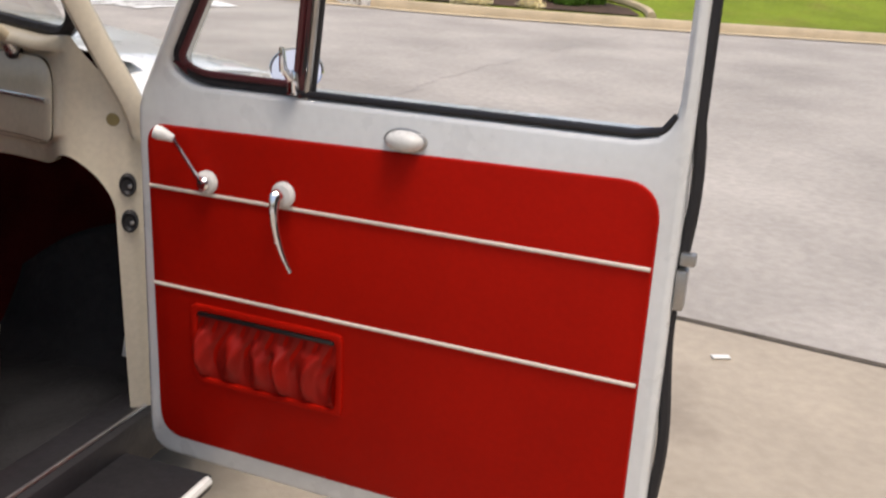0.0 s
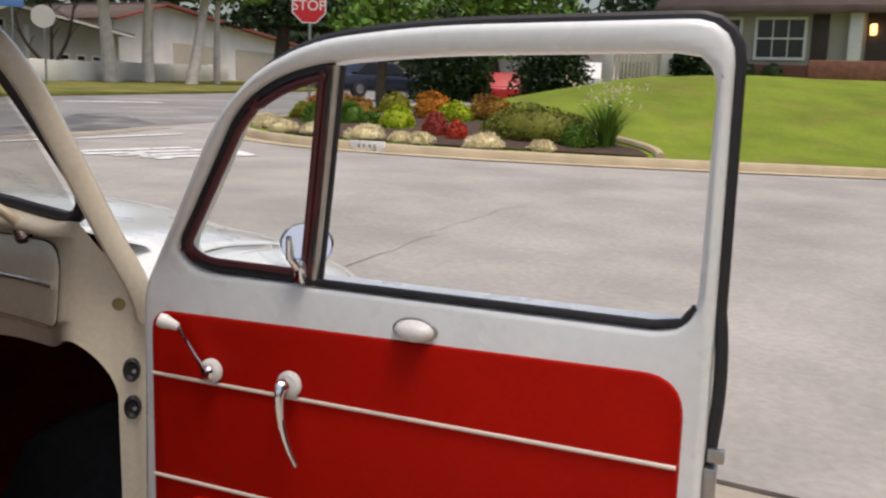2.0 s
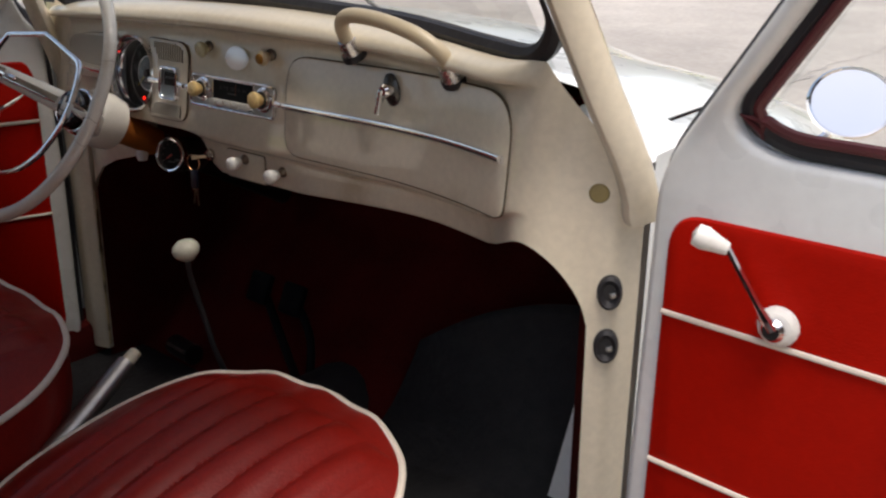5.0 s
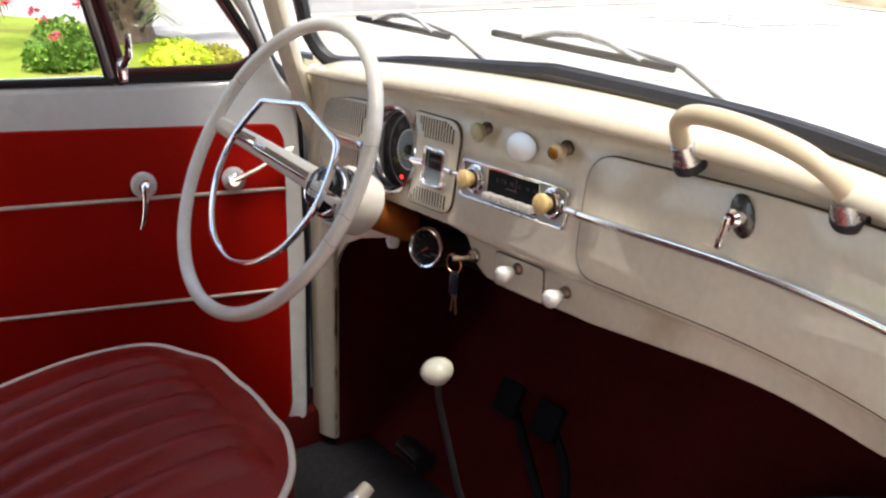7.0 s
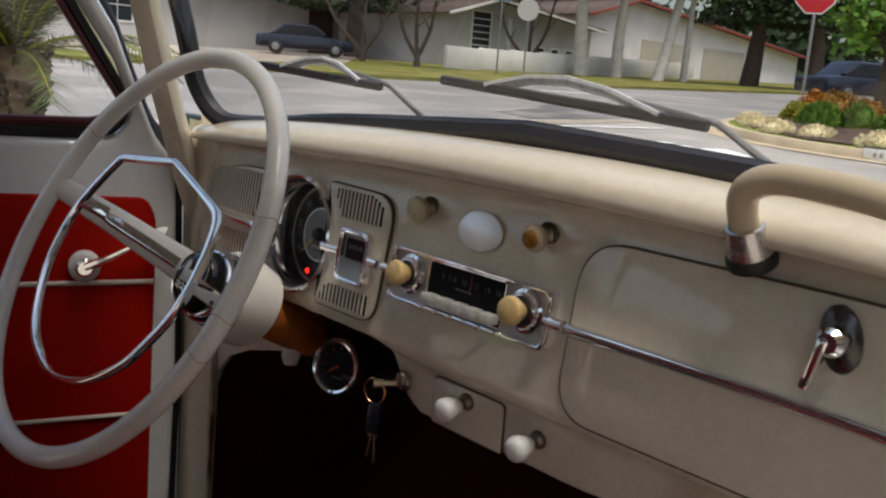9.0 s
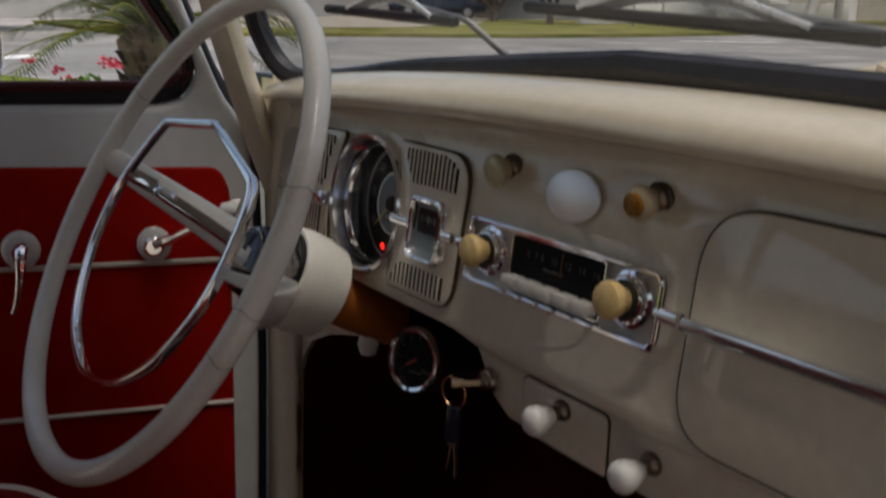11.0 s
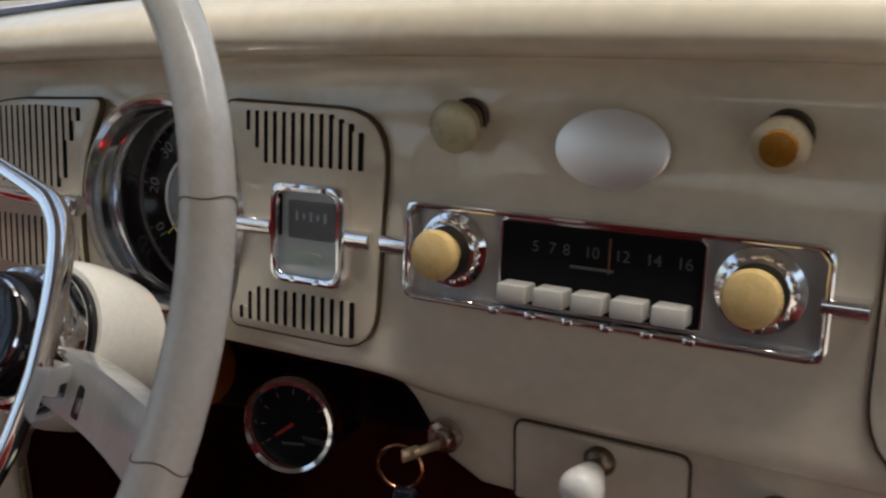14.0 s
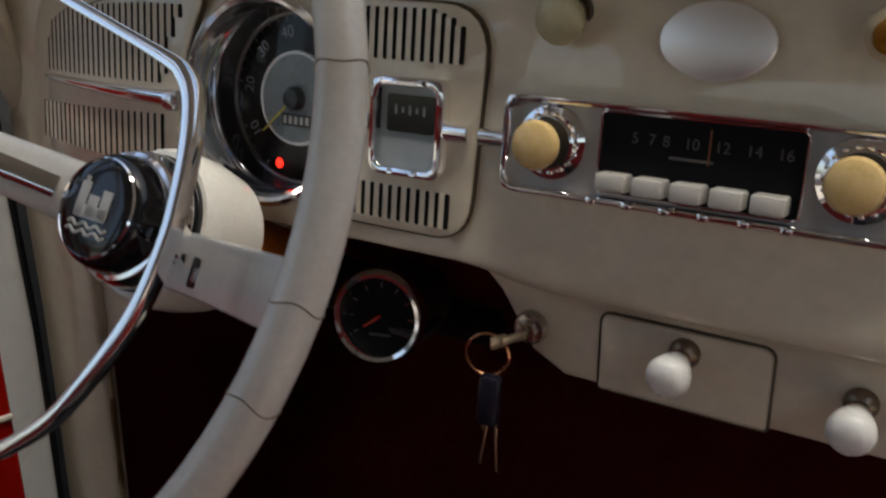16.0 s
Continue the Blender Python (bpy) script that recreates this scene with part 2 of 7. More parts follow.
def rounded(points, radii, seg=6):
    """A closed outline in 2D with rounded corners."""
    n = len(points)
    radii = radii if isinstance(radii, (list, tuple)) else [radii] * n
    out = []
    for i, p in enumerate(points):
        p, a, b = Vector(p), Vector(points[i - 1]), Vector(points[(i + 1) % n])
        r = radii[i]
        if r <= 0:
            out.append(tuple(p))
            continue
        da, db = (a - p).normalized(), (b - p).normalized()
        for k in range(seg + 1):
            t = k / seg
            q = (p + da * r) * (1 - t) ** 2 + p * 2 * t * (1 - t) + (p + db * r) * t ** 2
            out.append(tuple(q))
    return out


def offset_outline(pts, d):
    """Moves a closed counter-clockwise outline inwards by d."""
    n = len(pts)
    out = []
    for i in range(n):
        a, p, b = Vector(pts[i - 1]), Vector(pts[i]), Vector(pts[(i + 1) % n])
        t = ((p - a).normalized() + (b - p).normalized())
        t.normalize()
        out.append((p.x - t.y * d, p.y + t.x * d))
    return out


def slab(outline, y0, y1, bevel=0.0):
    """A plate of the outline in (x, z) between y0 (front) and y1 (back); its front edge may be bevelled."""
    bm = bmesh.new()
    loops = [[bm.verts.new((x, y1, z)) for x, z in outline]]
    if bevel:
        for k in range(3):
            c = k / 2 * math.pi / 2
            loops.append([bm.verts.new((x, y0 + bevel * (1 - math.sin(c)) * (1 if y1 > y0 else -1), z)) for x, z in offset_outline(outline, bevel * (1 - math.cos(c)))])
    else:
        loops.append([bm.verts.new((x, y0, z)) for x, z in outline])
    n = len(outline)
    for a, b in zip(loops, loops[1:]):
        for k in range(n):
            bm.faces.new((a[k], a[(k + 1) % n], b[(k + 1) % n], b[k]))
    bm.faces.new(loops[0]), bm.faces.new(loops[-1])
    bmesh.ops.recalc_face_normals(bm, faces=bm.faces)
    return bm


def frame_slab(outer, inner, y0, y1, bevel=0.0):
    """A plate with a hole; both outlines have the same number of points."""
    bm = bmesh.new()
    n = len(outer)
    steps = [(0.0, y1)] + ([(bevel * (1 - math.cos(c)), y0 + bevel * (1 - math.sin(c))) for c in (0, math.pi / 4, math.pi / 2)] if bevel else [(0.0, y0)])
    ring_o = [[bm.verts.new((x, y, z)) for x, z in (offset_outline(outer, d) if d else outer)] for d, y in steps]
    ring_i = [[bm.verts.new((x, y, z)) for x, z in (offset_outline(inner, -d) if d else inner)] for d, y in steps]
    for rings in (ring_o, ring_i):
        for a, b in zip(rings, rings[1:]):
            for k in range(n):
                bm.faces.new((a[k], a[(k + 1) % n], b[(k + 1) % n], b[k]))
    for a, b in ((ring_o[0], ring_i[0]), (ring_o[-1], ring_i[-1])):
        for k in range(n):
            bm.faces.new((a[k], a[(k + 1) % n], b[(k + 1) % n], b[k]))
    bmesh.ops.recalc_face_normals(bm, faces=bm.faces)
    return bm


def resample(pts, n, closed=True):
    p = [Vector(q) for q in pts]
    if closed:
        p.append(p[0])
    acc = [0.0]
    for a, b in zip(p, p[1:]):
        acc.append(acc[-1] + (b - a).length)
    out, j = [], 0
    for k in range(n):
        d = acc[-1] * k / (n if closed else n - 1)
        while j < len(acc) - 2 and acc[j + 1] < d:
            j += 1
        f = (d - acc[j]) / max(acc[j + 1] - acc[j], 1e-9)
        out.append(tuple(p[j].lerp(p[j + 1], min(f, 1))))
    return out


def smooth_line(pts, n=8):
    """Catmull-Rom through the points."""
    p = [Vector(q) for q in pts]
    out = []
    for i in range(len(p) - 1):
        a, b, c, d = p[max(i - 1, 0)], p[i], p[i + 1], p[min(i + 2, len(p) - 1)]
        for k in range(n):
            t = k / n
            out.append(0.5 * (2 * b + (c - a) * t + (2 * a - 5 * b + 4 * c - d) * t * t + (3 * b - a - 3 * c + d) * t ** 3))
    out.append(p[-1])
    return out


def sheet(fn, us, vs):
    """A grid surface fn(u, v) -> place."""
    bm = bmesh.new()
    g = [[bm.verts.new(fn(u, v)) for v in vs] for u in us]
    for i in range(len(us) - 1):
        for j in range(len(vs) - 1):
            bm.faces.new((g[i][j], g[i + 1][j], g[i + 1][j + 1], g[i][j + 1]))
    bmesh.ops.recalc_face_normals(bm, faces=bm.faces)
    return bm


def span(a, b, n):
    return [a + (b - a) * k / (n - 1) for k in range(n)]


def thick(ob, t, offset=-1):
    s = ob.modifiers.new("thickness", "SOLIDIFY")
    s.thickness, s.offset = t, offset
    return ob


def letters(text, size, mat, parent, m, name="lettering"):
    cu = bpy.data.curves.new("t", "FONT")
    cu.body, cu.size, cu.align_x, cu.align_y = text, size, "CENTER", "CENTER"
    tmp = bpy.data.objects.new("t", cu)
    me = bpy.data.meshes.new_from_object(tmp)
    bm = bmesh.new()
    bm.from_mesh(me)
    bpy.data.objects.remove(tmp)
    return part(name, bm, mat, parent, m=m)


TOWARDS = Matrix.Rotation(radians(90), 4, "X")  # turns z to -y: things that face the cabin


# ---------------- ground ----------------
def gz(x, y, h=0.0):
    """Height of the gently rising street above the car's own level."""
    return -0.021 * x + 0.025 * y + h


def flat_patch(name, outline, h, mat, label, category, kind="structure", depth=0.0, cells=1):
    bm = bmesh.new()
    vs = [bm.verts.new((x, y, gz(x, y, h))) for x, y in outline]
    f = bm.faces.new(vs)
    if f.normal.z < 0 or sum((outline[i - 1][0] * outline[i][1] - outline[i][0] * outline[i - 1][1]) for i in range(len(outline))) < 0:
        f.normal_flip()
    if depth:
        r = bmesh.ops.extrude_face_region(bm, geom=[f])
        bmesh.ops.translate(bm, verts=[v for v in r["geom"] if isinstance(v, bmesh.types.BMVert)], vec=(0, 0, -depth))
        bmesh.ops.recalc_face_normals(bm, faces=bm.faces)
    bmesh.ops.triangulate(bm, faces=[f for f in bm.faces if len(f.verts) > 4])
    return tagged(part(name, bm, mat), label, category, kind=kind)


bm = bmesh.new()
bm.faces.new([bm.verts.new((x, y, gz(x, y) * 1.0)) for x, y in ((-600, -600), (600, -600), (600, 600), (-600, 600))])
tagged(part("ground", bm, ASPHALT), "worn grey asphalt street with cracks and pale patches", "road", kind="structure")
flat_patch("pavement", [(12, -12), (12, 0.5), (2.2, 1.5), (1.54, 1.585), (-1.5, 1.75), (-5.8, 2.1), (-5.8, -12)], 0.006, CONCRETE, "pale concrete driveway apron beside the street", "pavement")

flat_patch("apron_joint", [(12, 0.50), (2.2, 1.50), (1.54, 1.585), (-1.5, 1.75), (-5.8, 2.10), (-5.8, 2.14), (-1.5, 1.785), (1.54, 1.615), (2.2, 1.530), (12, 0.53)], 0.009, material("joint_dirt", (0.10, 0.085, 0.07), 0.95, vary=0.35, scale=9, spec=0.1), "dark dirty joint between apron and street", "joint")
KERBLINE = [tuple(p)[:2] for p in smooth_line([(16, 16.0, 0), (8, 14.4, 0), (3.5, 13.2, 0), (0, 12.0, 0), (-3, 11.3, 0), (-5.5, 11.4, 0), (-7.3, 12.6, 0), (-8.3, 14.6, 0), (-8.9, 18, 0), (-9.6, 27, 0)], 6)]


def kerb(name, line, label, h=0.13, w=0.16, side=1):
    """A kerb along the line, its body on the left hand of the way (side 1)."""
    bm = bmesh.new()
    prev = None
    n = len(line)
    for i, (x, y) in enumerate(line):
        a, b = Vector(line[max(i - 1, 0)]), Vector(line[min(i + 1, n - 1)])
        t = (b - a).normalized()
        nx, ny = -t.y * side, t.x * side
        ring = [bm.verts.new((x + nx * d, y + ny * d, gz(x, y, z))) for d, z in ((-0.30, 0.006), (-0.02, 0.012), (0.0, h - 0.025), (0.025, h), (w, h), (w, -0.05))]
        if prev:
            for k in range(5):
                bm.faces.new((prev[k], ring[k], ring[k + 1], prev[k + 1]))
        prev = ring
    bmesh.ops.recalc_face_normals(bm, faces=bm.faces)
    return tagged(part(name, bm, KERB), label, "kerb", kind="structure")


kerb("kerb", KERBLINE, "tan concrete kerb curving round the planted corner", side=-1)


def mound(x, y):
    """Lawn rising behind the far kerb, lower towards the corner."""
    d = min(math.hypot(x - a, y - b) for a, b in KERBLINE)
    crest = float(np.interp(x, [-9, -6.5, -4, -1, 1, 6], [0.05, 0.33, 0.92, 1.24, 1.34, 1.3]))
    f = min(1.0, max(0.0, (d - 0.3) / 7.5))
    return gz(x, y, 0.11) + crest * (0.55 * f + 0.45 * f * f * (3 - 2 * f))


def back_from_kerb(u, v):
    i = min(int(u), len(KERBLINE) - 2)
    f = u - i
    a, b = Vector(KERBLINE[i]), Vector(KERBLINE[i + 1])
    p = a.lerp(b, f)
    centre = Vector((4.0, 40.0)) if p.x > -5 else Vector((2.0, 26.0))
    q = p + (centre - p).normalized() * (0.15 + v)
    return (q.x, q.y, mound(q.x, q.y))


lawn = sheet(back_from_kerb, span(0, len(KERBLINE) - 1.001, 70), [0, 0.3, 0.8, 1.4, 2, 2.6, 3.2, 4, 5, 6, 7, 8, 10, 13, 16])
tagged(part("lawn", lawn, GRASS), "mown green lawn rising behind the kerb", "lawn", kind="structure")

# unseen dark wall added behind the camera's right, cuts light into the cabin
tagged(part("light_block_wall", rbox(0.3, 12.0, 6.4, 0.02, pose(8.2, -2.2, 3.0)), material("light_block_dark", (0.11, 0.075, 0.06), 0.9, vary=0.25, scale=3, bump=0.4, bump_scale=25)), "plain dark unseen wall, added to cut light from the right", "wall", kind="structure")


# ---------------- the car: shell ----------------
TILT = 0.13


def bow(x):
    a = abs(x)
    if x < 0:
        return 0.025 * max(0.0, (min(a, 0.55) - 0.30) / 0.20) ** 2
    return -0.045 * min(1.08, max(0.0, (a - 0.27) / 0.25)) ** 2


def face_y(x, z):
    """The dashboard's face: leaning, its ends bent towards the seats."""
    return bow(x) + (z - 0.86) * TILT


DASH_PROFILE = smooth_line([(0.040, 0.706, 0), (0.018, 0.703, 0), (0.012, 0.708, 0), (0.011, 0.735, 0), (0.0105, 0.750, 0), (0.003, 0.7555, 0), (-0.008, 0.760, 0), (-0.0108, 0.768, 0), (-0.0098, 0.782, 0), (-0.0055, 0.815, 0), (0.0, 0.86, 0), (0.005, 0.890, 0), (0.0095, 0.903, 0), (0.0115, 0.917, 0),
                            (0.007, 0.9265, 0), (-0.007, 0.9300, 0), (-0.0160, 0.9335, 0), (-0.0180, 0.9410, 0), (-0.0130, 0.9515, 0), (0.002, 0.9600, 0), (0.026, 0.964, 0), (0.050, 0.962, 0)], 4)



POST_PLAN = smooth_line([(0.460, -0.0260, 0), (0.500, -0.040, 0), (0.540, -0.0515, 0), (0.565, -0.055, 0), (0.595, -0.049, 0), (0.628, -0.036, 0), (0.652, -0.022, 0), (0.668, 0.005, 0)], 6)


def post_plan(x):
    for p, q in zip(POST_PLAN, POST_PLAN[1:]):
        if p.x <= x <= q.x:
            return p.y + (q.y - p.y) * (x - p.x) / (q.x - p.x)
    return POST_PLAN[-1].y


def dash_point(x, v):
    i = min(int(v), len(DASH_PROFILE) - 2)
    p = DASH_PROFILE[i].lerp(DASH_PROFILE[i + 1], v - i)
    drop = 0.030 * (abs(x) / 0.57) ** 2
    if p.y < 0.754:
        p = Vector((p.x, 0.754 - (0.754 - p.y) * (1 if abs(x) < 0.12 else 0.70 + 0.30 * max(0.0, 1 - (abs(x) - 0.12) / (0.12 if x < 0 else 0.26)) ** 1.3), 0))
    if x < -0.085 and p.y < 0.768:
        keep = 1 - min(1.0, (-x - 0.085) / 0.045) ** 0.6
        p = Vector((p.x, 0.768 - (0.768 - p.y) * max(0.03, keep), 0))
    up = max(0.0, (p.y - 0.86) / 0.10)
    y, z = p.x + bow(x), p.y - drop * min(1, up)
    if x > 0.47:
        # the right-hand end turns into the door post
        f = min(1.0, (x - 0.47) / 0.10)
        f = f * f * (3 - 2 * f)
        w = (p.y - 0.703) / 0.26
        g = min(1.0, max(0.0, (x - 0.540) / 0.092))
        lo = 0.742 - 0.13 * (1 - math.sqrt(1 - g * g)) if g < 1 else 0.235
        hi = 0.945 - max(0.0, x - 0.57) * 1.1
        zz = lo + (hi - lo) * w
        yy = post_plan(x) + (zz - 0.86) * TILT * max(0.0, min(1.0, 1 - (x - 0.54) / 0.08))
        y, z = y + (yy - y) * f, z + (zz - z) * f
    return (x, y, z)


dash = thing("dashboard", (0, 0.02, 0.70), "cream painted metal dashboard with chrome trim", "dashboard")
bm = sheet(dash_point, span(-0.556, -0.345, 18)[:-1] + span(-0.345, -0.185, 41) + span(-0.185, 0.500, 36)[1:] + span(0.500, 0.6679, 44)[1:], span(0, len(DASH_PROFILE) - 1.001, 113))
gone = [f for f in bm.faces if math.hypot(f.calc_center_median().x + 0.265, f.calc_center_median().z - 0.841) < 0.0580]
bmesh.ops.delete(bm, geom=gone, context="FACES")
dash_panel = part("panel", bm, CREAM, dash)


def on_face(bm, lift=0.0):
    """Bends a flat mesh, drawn in x and z with y as the height towards the front, onto the dashboard's face."""
    for k in range(-24, 25):
        x = k * 0.025
        if abs(x) > 0.26:
            bmesh.ops.bisect_plane(bm, geom=bm.verts[:] + bm.edges[:] + bm.faces[:], plane_co=(x, 0, 0), plane_no=(1, 0, 0))
    for v in bm.verts:
        v.co.y += face_y(v.co.x, v.co.z) - lift
    return bm


# ---------------- doors ----------------
PANEL = rounded([(-0.005, 0.285), (0.795, 0.285), (0.795, 0.842), (-0.005, 0.828)], [0.05, 0.05, 0.055, 0.035], 8)
OUTER = resample(rounded([(-0.035, 0.245), (0.823, 0.245), (0.818, 1.258), (0.42, 1.246), (0.27, 1.226), (0.18, 1.186), (0.115, 1.12), (0.01, 0.925), (-0.025, 0.86)], [0.05, 0.05, 0.05, 0.10, 0.05, 0.04, 0.04, 0.03, 0.03], 8), 200)
WINDOW = rounded([(0.075, 0.893), (0.80, 0.893), (0.803, 1.222), (0.42, 1.212), (0.27, 1.197), (0.20, 1.172), (0.15, 1.135), (0.035, 0.925)], [0.03, 0.05, 0.05, 0.10, 0.05, 0.03, 0.03, 0.02], 8)


def match(outer, inner):
    """For each point of outer one of inner, by the direction from the inner outline's middle."""
    c = Vector((sum(p[0] for p in inner) / len(inner), sum(p[1] for p in inner) / len(inner)))
    dense = [Vector(p) for p in resample(inner, 800)]
    out = []
    for p in outer:
        d = (Vector(p) - c).normalized()
        out.append(tuple(max(dense, key=lambda q: (q - c).normalized().dot(d))))
    return out


def lean_in(bm):
    """The window frame leans inwards above the waist, most at its front."""
    for v in bm.verts:
        if v.co.z > 0.90:
            d = -0.28 * (v.co.z - 0.90) * max(0.0, 1 - v.co.x / 0.85)
            v.co.y += d
            v.co.x -= d * (0.70 - 0.6 * v.co.x)
    return bm


def car_door(name, at, m, label, group, pocket=True, turn=0.0, shape=None):
    """A door in its own coordinates: x from the hinge edge, y outwards, z up; its red panel's face is y = 0."""
    d = thing(name, at, label, "car door", group, "structure")

    def piece(name, bm, mat, parent=None, label="", sharp=35, m=m):
        if shape:
            for v in bm.verts:
                v.co.x, v.co.z = shape(v.co.x, v.co.z)
        return part(name, bm, mat, parent, label, sharp, m)

    # lower shell with the frame round the window
    hole = match(OUTER, WINDOW)
    fr = frame_slab(OUTER, hole, -0.004, 0.052, 0.010)
    piece("shell", lean_in(fr), PAINT, d, m=m, sharp=50)
    lower = slab(rounded([(-0.02, 0.262), (0.806, 0.262), (0.806, 0.90), (0.0, 0.90)], 0.02), 0.012, 0.060)
    piece("door_skin", lower, PAINT, d, m=m)
    piece("panel", slab(PANEL, -0.010, 0.004, 0.006), RED, d, "red vinyl trim panel", m=m)
    for z in (0.729, 0.565):
        bm = tube([(x, -0.0105, z) for x in span(-0.002, 0.792, 12)], 0.0030, 8, flat=1.0)
        piece("piping", bm, PIPING, d, "cream piping", m=m)
    # weather seal all round and the window seal
    bm = tube([(x + (0.006 * math.sin(z * 17) if x > 0.80 and z < 0.90 else 0.0), 0.036, z) for x, z in offset_outline(OUTER, -0.004)], 0.0085, 8, closed=True)
    piece("weather_seal", lean_in(bm), RUBBER, d, "black rubber seal", m=m)
    sill = [(0.27, 0.899), (0.4, 0.899), (0.6, 0.899), (0.75, 0.899), (0.785, 0.905), (0.80, 0.925)]
    piece("window_seal", lean_in(tube([(x, 0.004, z) for x, z in sill], 0.006, 8)), RUBBER, d, m=m)
    # quarter light
    vent = rounded([(0.082, 0.903), (0.268, 0.901), (0.302, 1.192), (0.26, 1.186), (0.203, 1.163), (0.156, 1.128), (0.045, 0.93)], [0.03, 0.004, 0.004, 0.03, 0.03, 0.03, 0.02], 6)
    v3 = [(x, 0.012, z) for x, z in vent]
    piece("vent_seal", lean_in(tube(v3, 0.010, 8, closed=True)), RUBBER, d, "dark red-black rubber round the quarter light", m=m)
    inner = [(x, 0.004, z) for x, z in offset_outline(vent, 0.010)]
    piece("vent_frame", lean_in(tube(inner, 0.0055, 8, closed=True)), MAROON, d, "dark red quarter light frame", m=m)
    post = [(0.276 + 0.036 * k / 6, 0.006, 0.892 + 0.305 * k / 6) for k in range(7)]
    piece("window_post", lean_in(tube(post, 0.0058, 8, flat=1.0)), STEEL, d, "chrome divider post", m=m)
    piece("channel_rubber", lean_in(tube([(x + 0.0075, y + 0.003, z) for x, y, z in post], 0.0040, 6)), RUBBER, d, "black glass channel rubber", m=m)
    piece("post_rubber", lean_in(tube([(x - 0.0105, y + 0.002, z) for x, y, z in post], 0.0060, 6)), MAROON, d, m=m)
    g = bmesh.new()
    g.faces.new([g.verts.new((x, 0.016, z)) for x, z in vent])
    pane = piece("pane", lean_in(g), GLASS, d, "clear quarter light glass", m=m)
    pane.visible_shadow = False
    latch = join(rbox(0.016, 0.020, 0.035, 0.004, pose(0.262, -0.006, 0.915)), tube([(0.262, -0.014, 0.92), (0.252, -0.020, 0.935), (0.250, -0.020, 0.965)], [0.006, 0.006, 0.004], 8))
    piece("vent_latch", latch, CHROME, d, "chrome quarter light catch", m=m)
    # winder
    w = piece("winder", lathe([(0, 0.002), (0.0185, 0.002), (0.0185, 0.006), (0.014, 0.010), (0, 0.011)], 24, pose(0.112, -0.010, 0.750) @ TOWARDS), WHITEKNOB, d, "window winder with white rose", m=m)
    cx, cz = shape(0.112, 0.750) if shape else (0.112, 0.750)
    spin = pose(cx, 0, cz, 0, turn, 0) @ pose(-cx, 0, -cz)
    arm = smooth_line([(0.112, -0.026, 0.750), (0.098, -0.028, 0.768), (0.076, -0.031, 0.800), (0.066, -0.032, 0.815)], 4)
    piece("crank", join(tube(arm, [0.0085] * 4 + [0.006] * (len(arm) - 4), 8, flat=0.6), lathe([(0, 0), (0.011, 0), (0.011, 0.014), (0.008, 0.018), (0, 0.018)], 16, pose(0.112, -0.012, 0.750) @ TOWARDS)), CHROME, w, "chrome crank", m=m @ spin)
    piece("knob", lathe([(0, -0.002), (0.006, 0.0), (0.008, 0.010), (0.011, 0.022), (0.010, 0.030), (0, 0.033)], 16, pose(0.066, -0.032, 0.815, 0, 0, 0) @ pose(0, 0, 0, 70, 0, -70)), WHITEKNOB, w, "white plastic knob", m=m @ spin)
    # latch handle
    h = piece("door_handle", lathe([(0, 0.002), (0.0195, 0.002), (0.0195, 0.006), (0.015, 0.010), (0, 0.011)], 24, pose(0.248, -0.010, 0.750) @ TOWARDS), WHITEKNOB, d, "inside handle with white rose", m=m)
    lev = smooth_line([(0.248, -0.014, 0.752), (0.246, -0.030, 0.750), (0.246, -0.036, 0.73), (0.250, -0.037, 0.70), (0.260, -0.036, 0.665), (0.273, -0.034, 0.638)], 4)
    if shape:
        lev = [Vector((0.248 + (v.x - 0.248) * 0.4, v.y, 0.752 + (v.z - 0.752) * 0.55)) for v in lev]
    piece("lever", tube(lev, [0.010 if k < 5 else 0.0105 - 0.0003 * k * 1.2 if k < 18 else 0.0035 for k in range(len(lev))], 10, flat=0.7), CHROME, h, "curved chrome lever", m=m)
    # pull cup
    if pocket:
        cup = lathe([(0, 0.030), (0.014, 0.029), (0.024, 0.022), (0.029, 0.010), (0.030, 0.0)], 24)
        cup.transform(pose(0.440, -0.002, 0.853) @ TOWARDS @ Matrix.Diagonal((1.0, 0.52, 0.9, 1)))
        pull = piece("pull_cup", cup, WHITEKNOB, d, "white plastic door pull", m=m)
        rim = lathe([(0.030, 0.0), (0.033, 0.003), (0.032, 0.007), (0.028, 0.008)], 24)
        rim.transform(pose(0.440, -0.003, 0.853) @ TOWARDS @ Matrix.Diagonal((1.0, 0.52, 0.9, 1)))
        piece("rim", rim, STEEL, pull, m=m)
    # lock on the rear edge
    piece("lock", join(rbox(0.014, 0.026, 0.055, 0.003, pose(0.829, 0.022, 0.70)), rbox(0.020, 0.012, 0.018, 0.003, pose(0.834, 0.020, 0.742))), STEEL, d, "steel door latch", m=m)
